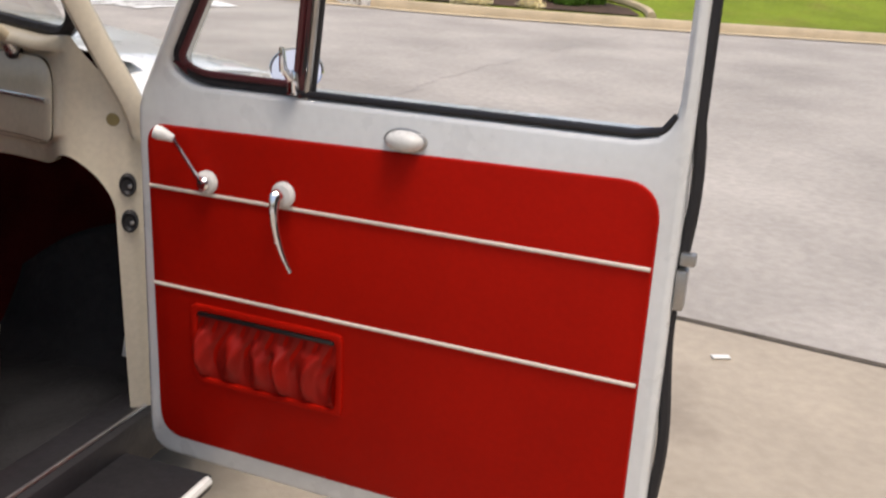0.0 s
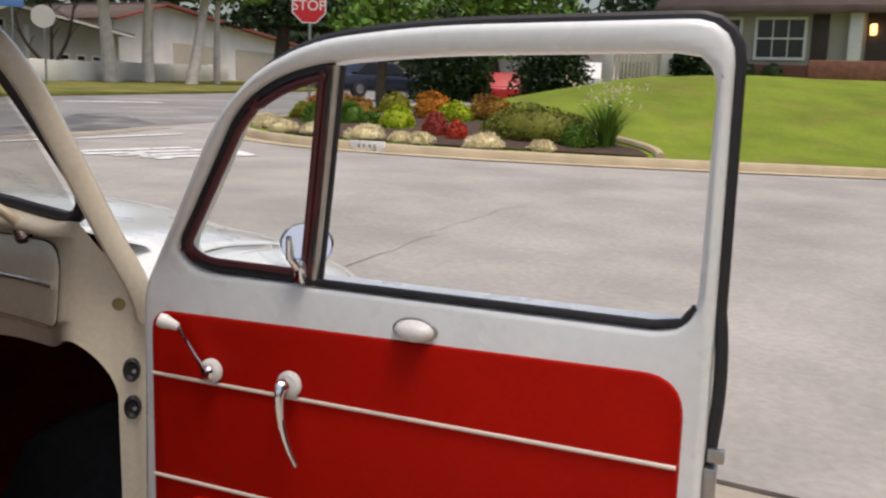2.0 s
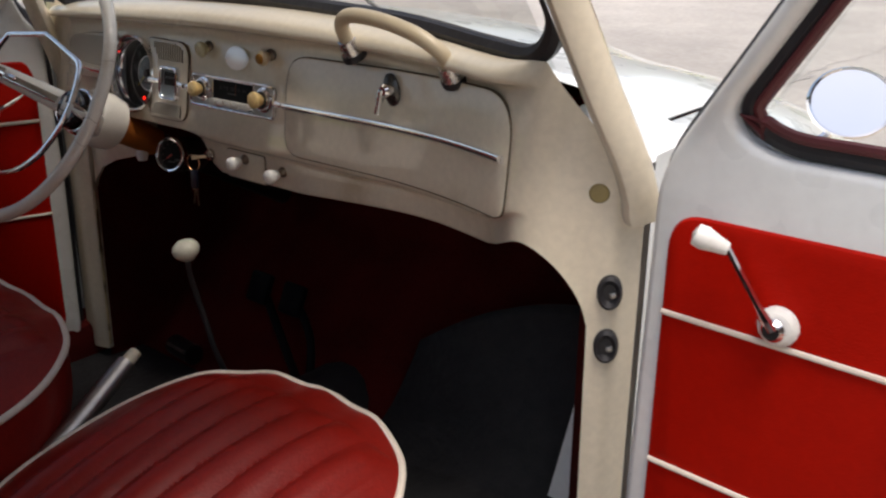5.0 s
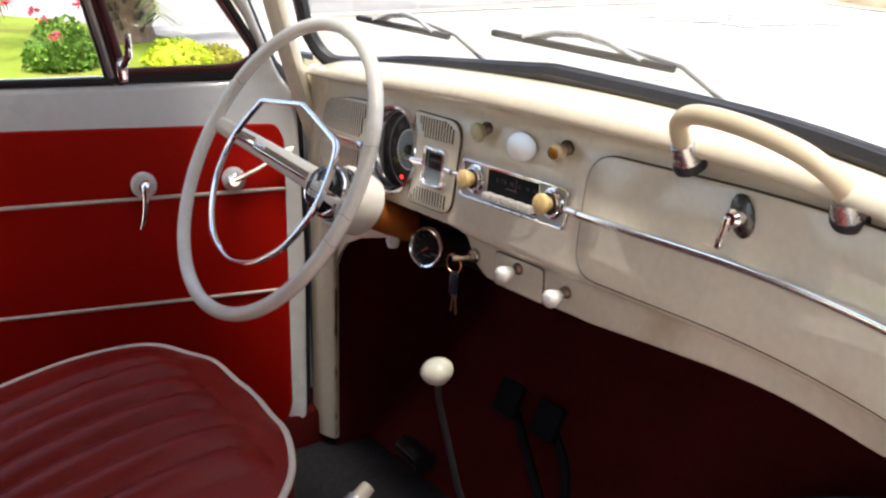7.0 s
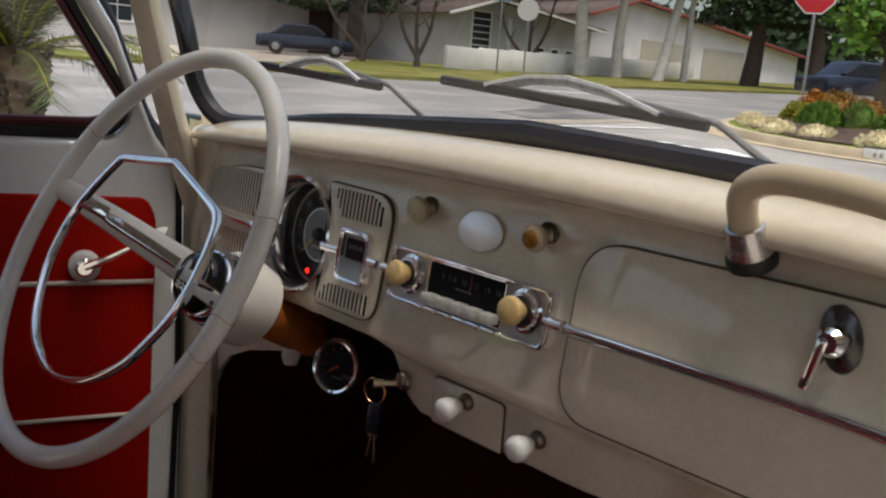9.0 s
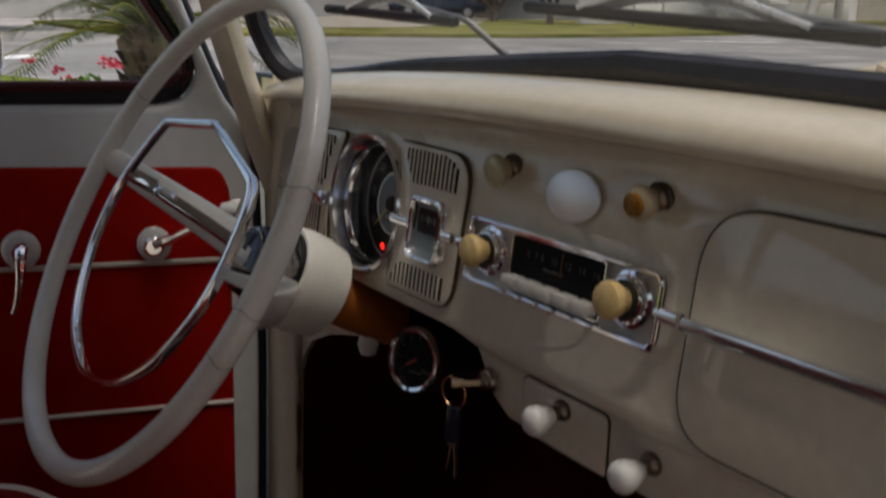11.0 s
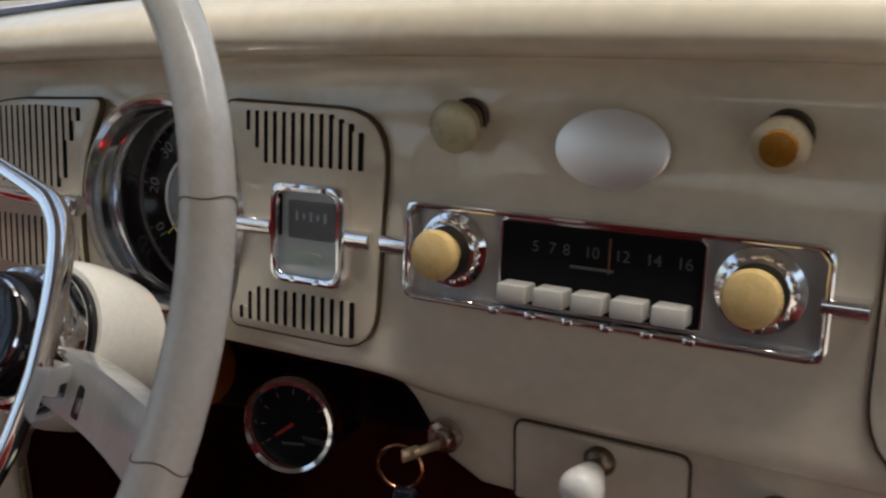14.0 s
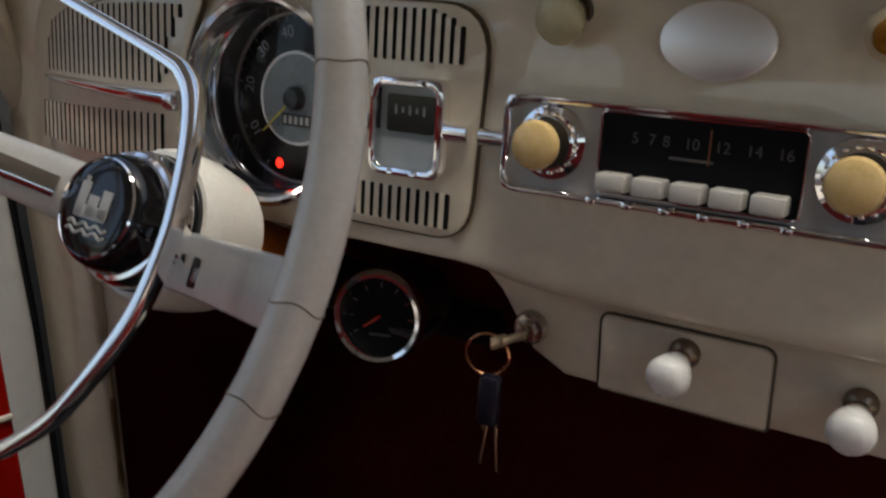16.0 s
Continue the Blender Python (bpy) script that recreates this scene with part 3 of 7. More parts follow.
    if pocket:
        pk = frame_slab(resample(rounded([(0.072, 0.405), (0.352, 0.405), (0.352, 0.545), (0.072, 0.545)], 0.012), 80), resample(rounded([(0.084, 0.417), (0.340, 0.417), (0.340, 0.533), (0.084, 0.533)], 0.010), 80), -0.016, -0.008, 0.003)
        pocket_part = piece("map_pocket", pk, RED, d, "gathered red vinyl pocket", m=m)

        def pleat(u, v):
            x = 0.084 + 0.256 * u
            wob = math.sin(u * 5.2 * 2 * math.pi + 0.8 * math.sin(v * 3 + u * 9)) * 0.5 + 0.5
            wob = wob ** 1.6 * (0.55 + 0.45 * math.sin(u * 11 + 1) ** 2)
            return (x, -0.011 - 0.026 * wob * math.sin(min(1, v * 1.35) * math.pi) ** 0.7 - 0.0035 * math.sin(u * 61 + 4 * math.sin(v * 5)) * math.sin(v * math.pi) * (0.4 + 0.6 * v), 0.417 + 0.116 * v)
        # black bar drawn for the shade inside the pocket's open top
        piece("pocket_mouth_shade", rbox(0.25, 0.006, 0.007, 0.002, pose(0.212, -0.014, 0.529)), BLACK, pocket_part, "black bar for the shade in the open mouth", m=m)
        # pleats take a darker red than the panel, for the shade on them
        piece("pleats", sheet(pleat, span(0, 1, 120), span(0, 1, 20)), material("pocket_vinyl_shaded", (0.29, 0.008, 0.004), 0.48, vary=0.2, scale=16, spec=0.2), pocket_part, "gathered red vinyl with shade put into its colour", m=m)
    return d


MAROON = material("maroon_rubber", (0.10, 0.018, 0.022), 0.5, vary=0.2, scale=20)
dx, dy = 0.99831, -0.05813
DOOR_OPEN = Matrix(((dx, -dy, 0, 0.7424), (dy, dx, 0, -0.0878 + 0.010), (0, 0, 1, 0), (0, 0, 0, 1)))
DOOR_SHUT = Matrix(((-0.3137, -0.9543, 0, -0.5755), (-1.0020, 0.2988, 0, 0.0170), (0, 0, 1, 0), (0, 0, 0, 1)))


def shut_shape(x, z):
    """The driver's door stands closer to its post and is a little taller above the lower piping."""
    x += 0.033 * min(1.0, max(0.0, (0.08 - x) / 0.08)) if x > -0.012 else 0.029
    x += 0.04 * max(0.0, 0.62 - z) * min(1.0, max(0.0, (0.06 - x) / 0.06))
    return x, (0.235 + (z - 0.245) * 0.946 if z < 0.565 else 0.5377 + (z - 0.565) * 1.115)


car_door("door_1", (1.15, -0.08, 0.25), DOOR_OPEN, "open white car door with red vinyl trim panel", "car doors")
car_door("door_2", (-0.68, -0.40, 0.25), DOOR_SHUT, "shut white car door with red trim panel", "car doors", pocket=False, turn=-30, shape=shut_shape)

HEADLINER = material("headlining", (0.34, 0.32, 0.285), 0.9, vary=0.1, scale=4)
# ---------------- body ----------------
body = thing("car_body", (0, 0.3, 0.2), "white body shell of a small old rounded car", "car body", kind="structure")


def post_right():
    """A-post of the open side, with the rounded corner under the dashboard's end."""
    part("a_post", sheet(lambda u, v: (0.633 - 0.048 * u, -0.033 + 0.10 * u, 0.235 + v * (0.41 + 0.085 * u)), span(0, 1, 6), span(0, 1, 8)), CREAM, body)


def post_left():
    """A-post of the shut side: a strip beside the door's front edge."""
    fold = smooth_line([(-0.036, 0.010, 0), (-0.027, 0.006, 0), (-0.014, 0.002, 0), (0.002, -0.001, 0), (0.020, 0.0, 0), (0.029, 0.002, 0), (0.031, 0.012, 0)], 4)
    pm = pose(-0.5470, 0.033, 0, 0, 0, 15)
    part("a_post", sheet(lambda u, v: tuple(pm @ Vector((*fold[int(u * (len(fold) - 1) + 0.5)][:2], 0.235 + 0.70 * v)) - Vector((0.05 * max(0.0, 0.365 - 0.70 * v), 0, 0))), span(0, 1, len(fold)), span(0, 1, 12)), CREAM, body, "cream painted door post with rolled edge")
    # black block added: gives the door gap its shade, stops light leaking in
    part("gap_light_block", rbox(0.13, 0.02, 0.72, 0.002, pose(-0.640, 0.078, 0.575)), BLACK, body, "black block added for the gap's shade and against stray light")
    part("dash_end", sheet(lambda u, v: (-0.535 - 0.022 * u, 0.044 - 0.008 * u, 0.70 + 0.25 * v), span(0, 1, 5), span(0, 1, 5)), CREAM, body)


post_right(), post_left()
part("knee_arch", slab([(-0.524, 0.74), (-0.524, 0.585), (-0.515, 0.605), (-0.490, 0.632), (-0.440, 0.654), (-0.370, 0.673), (-0.300, 0.690), (-0.300, 0.74)], 0.050, 0.056), CREAM, body, "cream arched panel under the dashboard end")
WORN = material("worn_edge", (0.52, 0.42, 0.24), 0.6, vary=0.3, scale=14, color2=(0.15, 0.085, 0.03), mask=(16.0, 0.48, 0.56))
part("worn_edge", tube([(-0.5190 - 0.05 * (0.355 - 0.0175 * k) + 0.0006 * math.sin(k * 2.3), 0.0455, 0.245 + 0.0175 * k) for k in range(20)], [0.0028 + 0.0006 * math.sin(k * 1.7) for k in range(20)], 6), WORN, body, "worn brown edge of the post")
for s in (1, -1):
    part("kick_panel", sheet(lambda u, v: (s * ((0.562 if s > 0 else 0.524 + 0.05 * max(0.0, 0.39 - 0.60 * v)) - 0.02 * u), (0.066 if s > 0 else 0.048) + 0.32 * u, 0.21 + v * 0.60), span(0, 1, 6), span(0, 1, 8)), CARPET, body, "dark red carpet kick panel")
    part("outer_side", sheet(lambda u, v: (s * (0.668 - 0.02 * u), 0.02 + 0.4 * u, 0.20 + v * 0.65), span(0, 1, 4), span(0, 1, 4)), PAINT, body)
for s in (1, -1):
    # windscreen pillar
    if s > 0:
        pil = smooth_line([(0.674, -0.008, 0.79), (0.665, -0.028, 0.85), (0.640, -0.055, 0.925), (0.613, -0.086, 1.015), (0.586, -0.113, 1.10), (0.557, -0.136, 1.17), (0.515, -0.157, 1.232), (0.44, -0.176, 1.282), (0.36, -0.186, 1.305)], 4)
    else:
        base, top = Vector((-0.580, 0.052, 0.80)), Vector((-0.445, -0.135, 1.33))
        pil = [base.lerp(top, k / 8) + Vector((-0.018 * math.sin(math.pi * k / 8), -0.01 * math.sin(math.pi * k / 8), 0)) for k in range(9)]
    part("pillar", strap(pil, [0.021, 0.022] + [0.0195] * (len(pil) - 2), 0.0150, (s * 0.7, -0.7, 0), bevel=0.75), CREAM, body, "cream windscreen pillar")

WS = smooth_line([(0.0, 0.052, 0.972), (0.30, 0.028, 0.962), (0.47, -0.006, 0.949), (0.548, -0.030, 0.950), (0.580, -0.050, 0.990), (0.562, -0.074, 1.05), (0.512, -0.130, 1.175), (0.470, -0.148, 1.228), (0.37, -0.160, 1.268), (0.2, -0.148, 1.288), (0, -0.142, 1.293)], 6)
WSLOOP = WS + [Vector((-0.88 * p.x, p.y + 0.055 * min(1.0, p.x / 0.5) ** 2, p.z - 0.008 * min(1.0, p.x / 0.4))) for p in WS[-2:0:-1]]
part("windscreen_seal", tube(WSLOOP, 0.012, 8, closed=True), RUBBER, body, "black rubber windscreen seal")
def glass_pt(u, v):
    """u from bottom to top, v across."""
    hw = 0.575 - 0.10 * u - 0.06 * u ** 4
    x = (2 * v - 1) * hw * (1 if v > 0.5 else 0.88)
    bottom = Vector((x, 0.052 - (0.086 if x > 0 else 0.030) * (x / 0.565) ** 2, 0.972 - 0.034 * (x / 0.565) ** 2))
    topp = Vector((x, -0.142 - 0.022 * (x / 0.42) ** 2, 1.293 - 0.03 * (x / 0.42) ** 2))
    return bottom.lerp(topp, u)


ws = part("windscreen", sheet(glass_pt, span(0, 1, 12), span(0, 1, 24)), glass_material("windscreen_glass", (0.72, 0.73, 0.72)), body, "curved windscreen glass")
ws.visible_shadow = False


SECTION = smooth_line([(0.0, 0.945, 0), (0.2, 0.934, 0), (0.37, 0.900, 0), (0.52, 0.882, 0), (0.64, 0.853, 0), (0.72, 0.815, 0), (0.765, 0.75, 0), (0.785, 0.66, 0), (0.79, 0.50, 0)], 6)


def nose(a, y, s):
    """The rounded nose: cross-section place a (0 middle to 1 wing edge), distance y ahead."""
    k = a * (len(SECTION) - 1.001)
    i = int(k)
    p = SECTION[i].lerp(SECTION[i + 1], k - i)
    f = max(0.0, y - 0.30)
    shrink = 1 - 0.28 * f ** 2
    back = 0.085 * max(0, 0.30 - y) if p.x < 0.55 else 0.0
    return (s * p.x * shrink, y, p.y + back - 0.10 * f - 0.28 * f ** 2.4)


for s in (1, -1):
    thick(part("bonnet_half", sheet(lambda u, v: nose(u * 0.47, 0.085 + v * 1.1, s), span(0, 1, 18), span(0, 1, 24)), PAINT, body, "white painted bonnet"), 0.003, 0)
    thick(part("wing", sheet(lambda u, v: nose(0.478 + u * 0.52, 0.11 + v * 1.05, s), span(0, 1, 20), span(0, 1, 24)), PAINT, body, "white rounded front wing"), 0.003, 0)

# roof, rear and far side that close the cabin
def roof_pt(u, v):
    x = (2 * v - 1) * 0.64
    y = -0.14 - 1.86 * u
    z = 1.36 + 0.13 * math.sin(math.pi * min(1, 0.25 + 0.75 * u)) - 0.17 * (x / 0.64) ** 4 - 0.42 * max(0, u - 0.62) ** 1.2
    return (x, y, z)


thick(part("roof", sheet(roof_pt, span(0, 1, 20), span(0, 1, 24)), HEADLINER, body, "roof with pale grey headlining"), 0.02, 1)
part("header", sheet(lambda u, v: tuple(Vector((x := (2 * v - 1) * (0.40 + 0.22 * u), -0.150 - 0.02 * (x / 0.5) ** 2 + 0.01 * u, 1.300 - 0.035 * (x / 0.42) ** 2 * (1 - u)))) if u < 0.5 else roof_pt(0, 0.5 + (2 * v - 1) * 0.47), span(0, 1, 2), span(0, 1, 24)), HEADLINER, body, "padded header over the windscreen")
for s in (1, -1):
    side = Matrix(((0, s, 0, s * 0.62), (1, 0, 0, 0), (0, 0, 1, 0), (0, 0, 0, 1)))
    part("rear_side", slab(rounded([(-0.92, 0.2), (-2.0, 0.2), (-2.0, 0.93), (-0.92, 0.93)], 0.02), 0, 0.04), HEADLINER, body, m=side)
    part("b_post", slab(rounded([(-0.92, 0.92), (-1.02, 0.92), (-1.04, 1.32), (-0.95, 1.34)], 0.01), 0, 0.04), HEADLINER, body, m=side)
    part("c_post", slab(rounded([(-1.60, 0.92), (-2.0, 0.92), (-1.95, 1.2), (-1.58, 1.32)], 0.01), 0, 0.04), HEADLINER, body, m=side)
part("rear_panel", slab(rounded([(-0.66, 0.2), (0.66, 0.2), (0.66, 1.02), (-0.66, 1.02)], 0.02), -2.02, -1.98), HEADLINER, body)
part("sill", rbox(0.10, 1.15, 0.10, 0.015, pose(0.625, -0.55, 0.235)), RUBBER, body, "black rubber covered door sill")
part("sill_strip", tube([(0.655, -1.10, 0.287), (0.655, -0.02, 0.287)], 0.004, 8), STEEL, body, "worn metal strip on the sill")
# left sill: shade put in as carpet red, lengthened to stop stray light
part("sill", rbox(0.10, 1.225, 0.10, 0.015, pose(-0.625, -0.5125, 0.235)), CARPET, body, "left sill in the carpet's dark red, shade put into its colour")
part("floor_pan", rbox(1.24, 2.6, 0.02, 0.004, pose(0, -0.72, 0.205)), MAT_DARK, body)
part("toe_board", sheet(lambda u, v: (-0.57 + 1.14 * u, 0.11 + 0.26 * min(1.0, v * 2.2) ** 0.9, 0.205 + 0.66 * v), span(0, 1, 12), span(0, 1, 14)), CARPET, body, "dark red carpeted bulkhead")
part("tunnel", tube([(0, y, 0.20) for y in span(-1.6, 0.33, 8)], 0.11, 20, flat=1.0), MAT_DARK, body, "dark rubber covered tunnel")
rb = part("running_board", rbox(0.20, 1.3, 0.03, 0.008, pose(0.75, -0.75, 0.225)), RUBBER, body, "black rubber running board with light edge")
part("edge_trim", tube([(0.855, -1.40, 0.237), (0.852, -0.12, 0.237)], 0.009, 8), PAINT, rb)

back = [nose(0.478 + 0.52 * k / 12, 0.114, 1) for k in range(13)]
part("wing_back", slab([(p[0] - 0.004, p[2] - 0.006) for p in back] + [(0.775, 0.30), (0.50, 0.30)], 0.114, 0.124), PAINT, body, "white closing panel of the wing")
part("cowl_side", sheet(lambda u, v: (0.662 - 0.10 * v, 0.008 + 0.115 * u, 0.838 + 0.014 * u + 0.045 * v), span(0, 1, 6), span(0, 1, 6)), PAINT, body, "white cowl beside the windscreen")
part("cowl_top", sheet(lambda u, v: (-0.60 + 1.20 * u, 0.048 - 0.05 * (1.2 * u - 0.6) ** 2 / 0.36 * (1 if u > 0.5 else 0.3) + 0.10 * v, 0.948 - 0.036 * (2 * u - 1) ** 2 - 0.025 * v), span(0, 1, 24), span(0, 1, 5)), PAINT, body, "white cowl under the windscreen")
part("bulkhead_top", sheet(lambda u, v: (-0.60 + 1.20 * u, 0.10 + 0.30 * v, 0.905 - 0.03 * (2 * u - 1) ** 2 - 0.05 * v), span(0, 1, 12), span(0, 1, 5)), CARPET, body, "dark bulkhead over the footwell")
thick(part("roof_skin", sheet(lambda u, v: tuple(Vector(roof_pt(u, v)) + Vector((0.02 * (2 * v - 1), 0, 0.024))), span(0, 1, 20), span(0, 1, 24)), PAINT, body, "white painted roof"), 0.004, 1)
for s in (1, -1):
    part("rear_quarter", slab(rounded([(-0.94, 0.2), (-2.03, 0.2), (-2.03, 0.94), (-0.94, 0.94)], 0.05), 0.042, 0.052), PAINT, body, "white rear quarter", m=Matrix(((0, s, 0, s * 0.62), (1, 0, 0, 0), (0, 0, 1, 0), (0, 0, 0, 1))))
    for y in (0.78, -1.52):
        wheel_m = pose(s * 0.56, y, gz(s * 0.56, y, 0.31)) @ Matrix.Rotation(radians(90 * s), 4, "Y")
        wh = part("wheel", lathe([(0, -0.06), (0.20, -0.06), (0.29, -0.05), (0.31, -0.02), (0.31, 0.05), (0.29, 0.075), (0.21, 0.07), (0, 0.06)], 28, wheel_m), RUBBER, body, "black tyre")
        part("hub_cap", lathe([(0.20, 0.068), (0.16, 0.075), (0.10, 0.085), (0, 0.10)], 24, wheel_m), CHROME, wh, "chrome hub cap")
part("rear_skin", slab(rounded([(-0.67, 0.2), (0.67, 0.2), (0.67, 1.04), (-0.67, 1.04)], 0.08), -2.036, -2.024), PAINT, body, "white rear panel")


# ---------------- dashboard fittings ----------------
def plate(outline, lift, depth, bevel=0.0):
    return on_face(slab(outline, 0, depth, bevel), lift)


def grille_panel(outline, bands, label):
    """A pressed panel with slots; the shade of the groove round it is put into colour."""
    p = part("grille_panel", plate(outline, 0.0042, 0.004, 0.002), CREAM, dash, label)
    part("groove", plate(offset_outline(outline, -0.0006), 0.0030, 0.004), GROOVE, p)
    for xs, zlo, zhi in bands:
        for k, x in enumerate(xs):
            lo, hi = zlo(k), zhi(k)
            # flat dark plate in place of an opening, its shade put into the colour
            bm = plate(rounded([(x - 0.0014, lo), (x + 0.0014, lo), (x + 0.0014, hi), (x - 0.0014, hi)], 0.001, 2), 0.0049, 0.002)
            part("slot", bm, GRILLE_DARK, p)
        for k in range(len(xs) - 1):
            lo, hi = max(zlo(k), zlo(k + 1)), min(zhi(k), zhi(k + 1))
            x0, x1 = xs[k] + 0.0014, xs[k + 1] - 0.0014
            part("rib", plate([(x0, lo), (x1, lo), (x1, hi), (x0, hi)], 0.00508, 0.0010), CREAM, p)
    return p


left_plate = rounded([(-0.506, 0.775), (-0.338, 0.778), (-0.330, 0.795), (-0.340, 0.838), (-0.310, 0.900), (-0.41, 0.896), (-0.500, 0.872)], [0.02, 0.008, 0.02, 0.05, 0.008, 0.03, 0.02], 5)
n_up, n_low = 25, 23
grille_panel(left_plate, [
    (span(-0.496, -0.331, n_up), lambda k: 0.840 + 0.005 * k / 24 + {n_up - 3: 0.006, n_up - 2: 0.029, n_up - 1: 0.041}.get(k, 0), lambda k: 0.863 if k == 0 else min(0.894, 0.873 + 0.012 * min(1, k / 5) + 0.0005 * k)),
    (span(-0.508, -0.349, n_low), lambda k: 0.789, lambda k: 0.816 + 0.009 * k / 22),
], "slotted cream loudspeaker grille")
right_plate = rounded([(-0.212, 0.780), (-0.115, 0.780), (-0.109, 0.901), (-0.214, 0.903), (-0.196, 0.842)], [0.008, 0.022, 0.030, 0.006, 0.06], 6)
grille_panel(right_plate, [
    (span(-0.1965, -0.1245, 13), lambda k: {0: 0.888, 1: 0.879}.get(k, 0.8715), lambda k: {10: 0.8965, 11: 0.8945, 12: 0.8905}.get(k, 0.8985)),
    (span(-0.2015, -0.128, 13), lambda k: 0.7855, lambda k: {0: 0.7925, 1: 0.801}.get(k, 0.8045)),
], "slotted cream grille panel beside the speedometer")


def bar(x0, x1, z, r=0.0035, label="chrome trim strip", ends=True):
    pts = [(x, face_y(x, z) - 0.0055, z) for x in span(x0, x1, max(4, int((x1 - x0) / 0.02)))]
    return part("trim_strip", tube(pts, r, 12, flat=0.8), TRIM, dash, label)


# tapered fin between the two slotted fields, its fat end at the speedometer
fin = [(x, face_y(x, 0.8355) - 0.0065, 0.8355) for x in span(-0.498, -0.336, 14)]
part("trim_strip", tube(fin, [0.0020] + [0.0030 + 0.0034 * k / 12 for k in range(13)], 12, flat=0.85), CHROME, dash, "tapered chrome fin")
part("fin_cap", lathe([(0, -0.004), (0.0070, -0.004), (0.0074, 0.0), (0.0066, 0.004), (0, 0.005)], 20, pose(-0.334, face_y(-0.334, 0.8355) - 0.0075, 0.8355) @ Matrix.Rotation(radians(90), 4, "Y")), TRIM, dash, "chrome end cap")
bar(-0.206, -0.178, 0.838, 0.0058)
bar(-0.132, -0.116, 0.837, 0.0058)
bar(-0.109, -0.094, 0.837, 0.0054)
bar(0.094, 0.111, 0.836, 0.0058)

# glovebox lid with its strip and lock
lid_line = rounded([(0.114, 0.768), (0.530, 0.768), (0.530, 0.905), (0.114, 0.905)], [0.035, 0.020, 0.055, 0.040], 8)
lid = part("glovebox_lid", plate(lid_line, 0.0035, 0.004, 0.0025), CREAM, dash, "cream glovebox lid")
part("groove", plate(offset_outline(lid_line, -0.0008), 0.0022, 0.004), GROOVE, lid)
pts = [(x, face_y(x, 0.836) - 0.008, 0.836) for x in span(0.117, 0.522, 24)]
part("trim_strip", tube(pts, 0.0066, 12, flat=0.7), TRIM, lid, "long chrome strip")
lk = pose(0.316, face_y(0.316, 0.882) - 0.006, 0.882)
part("lock_plate", lathe([(0, 0.0), (0.017, 0.0), (0.017, 0.003), (0.012, 0.007), (0, 0.008)], 24, lk @ pose(0, 0, 0, 0, -12, 0) @ TOWARDS @ Matrix.Diagonal((0.74, 1.22, 1, 1))), material("dark_steel", (0.10, 0.095, 0.09), 0.3, 0.9, vary=0.15, scale=40), lid, "dark steel lock escutcheon")
key_tab = join(lathe([(0, 0.006), (0.009, 0.006), (0.009, 0.016), (0.006, 0.020), (0, 0.020)], 16, lk @ TOWARDS), rbox(0.006, 0.010, 0.034, 0.0025, lk @ pose(-0.006, -0.018, -0.014, 0, 14, 0)))
part("lock_tab", key_tab, CHROME, lid, "chrome turn tab")

# ashtray drawer and lower knobs
ash_line = rounded([(-0.046, 0.7035), (0.042, 0.7035), (0.042, 0.747), (-0.046, 0.747)], [0.002, 0.002, 0.006, 0.006], 4)
ash = part("ashtray", slab(ash_line, 0.0078, 0.018, 0.002), CREAM, dash, "cream ashtray drawer")
part("groove", slab(offset_outline(ash_line, -0.0013), 0.0098, 0.018), GROOVE, ash)


BRONZE = material("tarnished_metal", (0.24, 0.19, 0.14), 0.38, 0.9, vary=0.25, scale=60)


DARKCOLLAR = material("dark_collar", (0.09, 0.075, 0.06), 0.35, 0.6, vary=0.2, scale=60)


def pull_knob(x, y, z, mat, label, r=0.0105, length=0.030, thing_name="pull_knob", tip=None):
    k = thing(thing_name, (x, y, z), label, "knob", "dashboard knobs")
    m = pose(x, y, z, 6) @ TOWARDS
    if z > 0.85:
        part("escutcheon", lathe([(0.0075, -0.001), (0.0098, -0.001), (0.0102, 0.0015), (0.0092, 0.0030), (0.0078, 0.0022)], 22, m), DARKCOLLAR, k, "dark ring round the shaft")
    part("collar", lathe([(0, 0), (0.0078, 0), (0.0080, 0.002), (0.0066, 0.0045), (0.0045, 0.006), (0.0045, length * 0.5)], 20, m), BRONZE, k, "tarnished metal collar")
    part("grip", lathe([(0.0045, length * 0.32), (r * 0.60, length * 0.36), (r * 0.74, length * 0.50), (r * 0.93, length * 0.66), (r, length * 0.78), (r * 0.97, length * 0.89), (r * 0.80, length * 0.98), (r * 0.45, length * 1.03), (0, length * 1.04)], 24, m), mat, k)
    if tip:
        part("lens", lathe([(0, length * 1.0), (r * 0.64, length * 1.0), (r * 0.60, length * 1.12), (r * 0.4, length * 1.15), (0, length * 1.15)], 18, m), tip, k, "amber lens")
    return k


AMBER = material("amber", (0.27, 0.12, 0.014), 0.25, vary=0.1, scale=60)
pull_knob(-0.068, face_y(-0.068, 0.899) + 0.004, 0.899, OLIVE, "round olive-ivory pull knob on the dashboard", 0.0125, 0.021)
pull_knob(0.074, face_y(0.074, 0.900) + 0.003, 0.900, material("tan_knob", (0.50, 0.42, 0.28), 0.3, vary=0.1, scale=40), "tan-brown pull knob with amber lens on the dashboard", 0.0115, 0.022, tip=AMBER)
pull_knob(0.0, 0.0075, 0.737, WHITEKNOB, "white plastic knob on the ashtray drawer", 0.0108, 0.032)
pull_knob(0.082, 0.0105, 0.731, WHITEKNOB, "white plastic knob under the dashboard edge", 0.0108, 0.032)

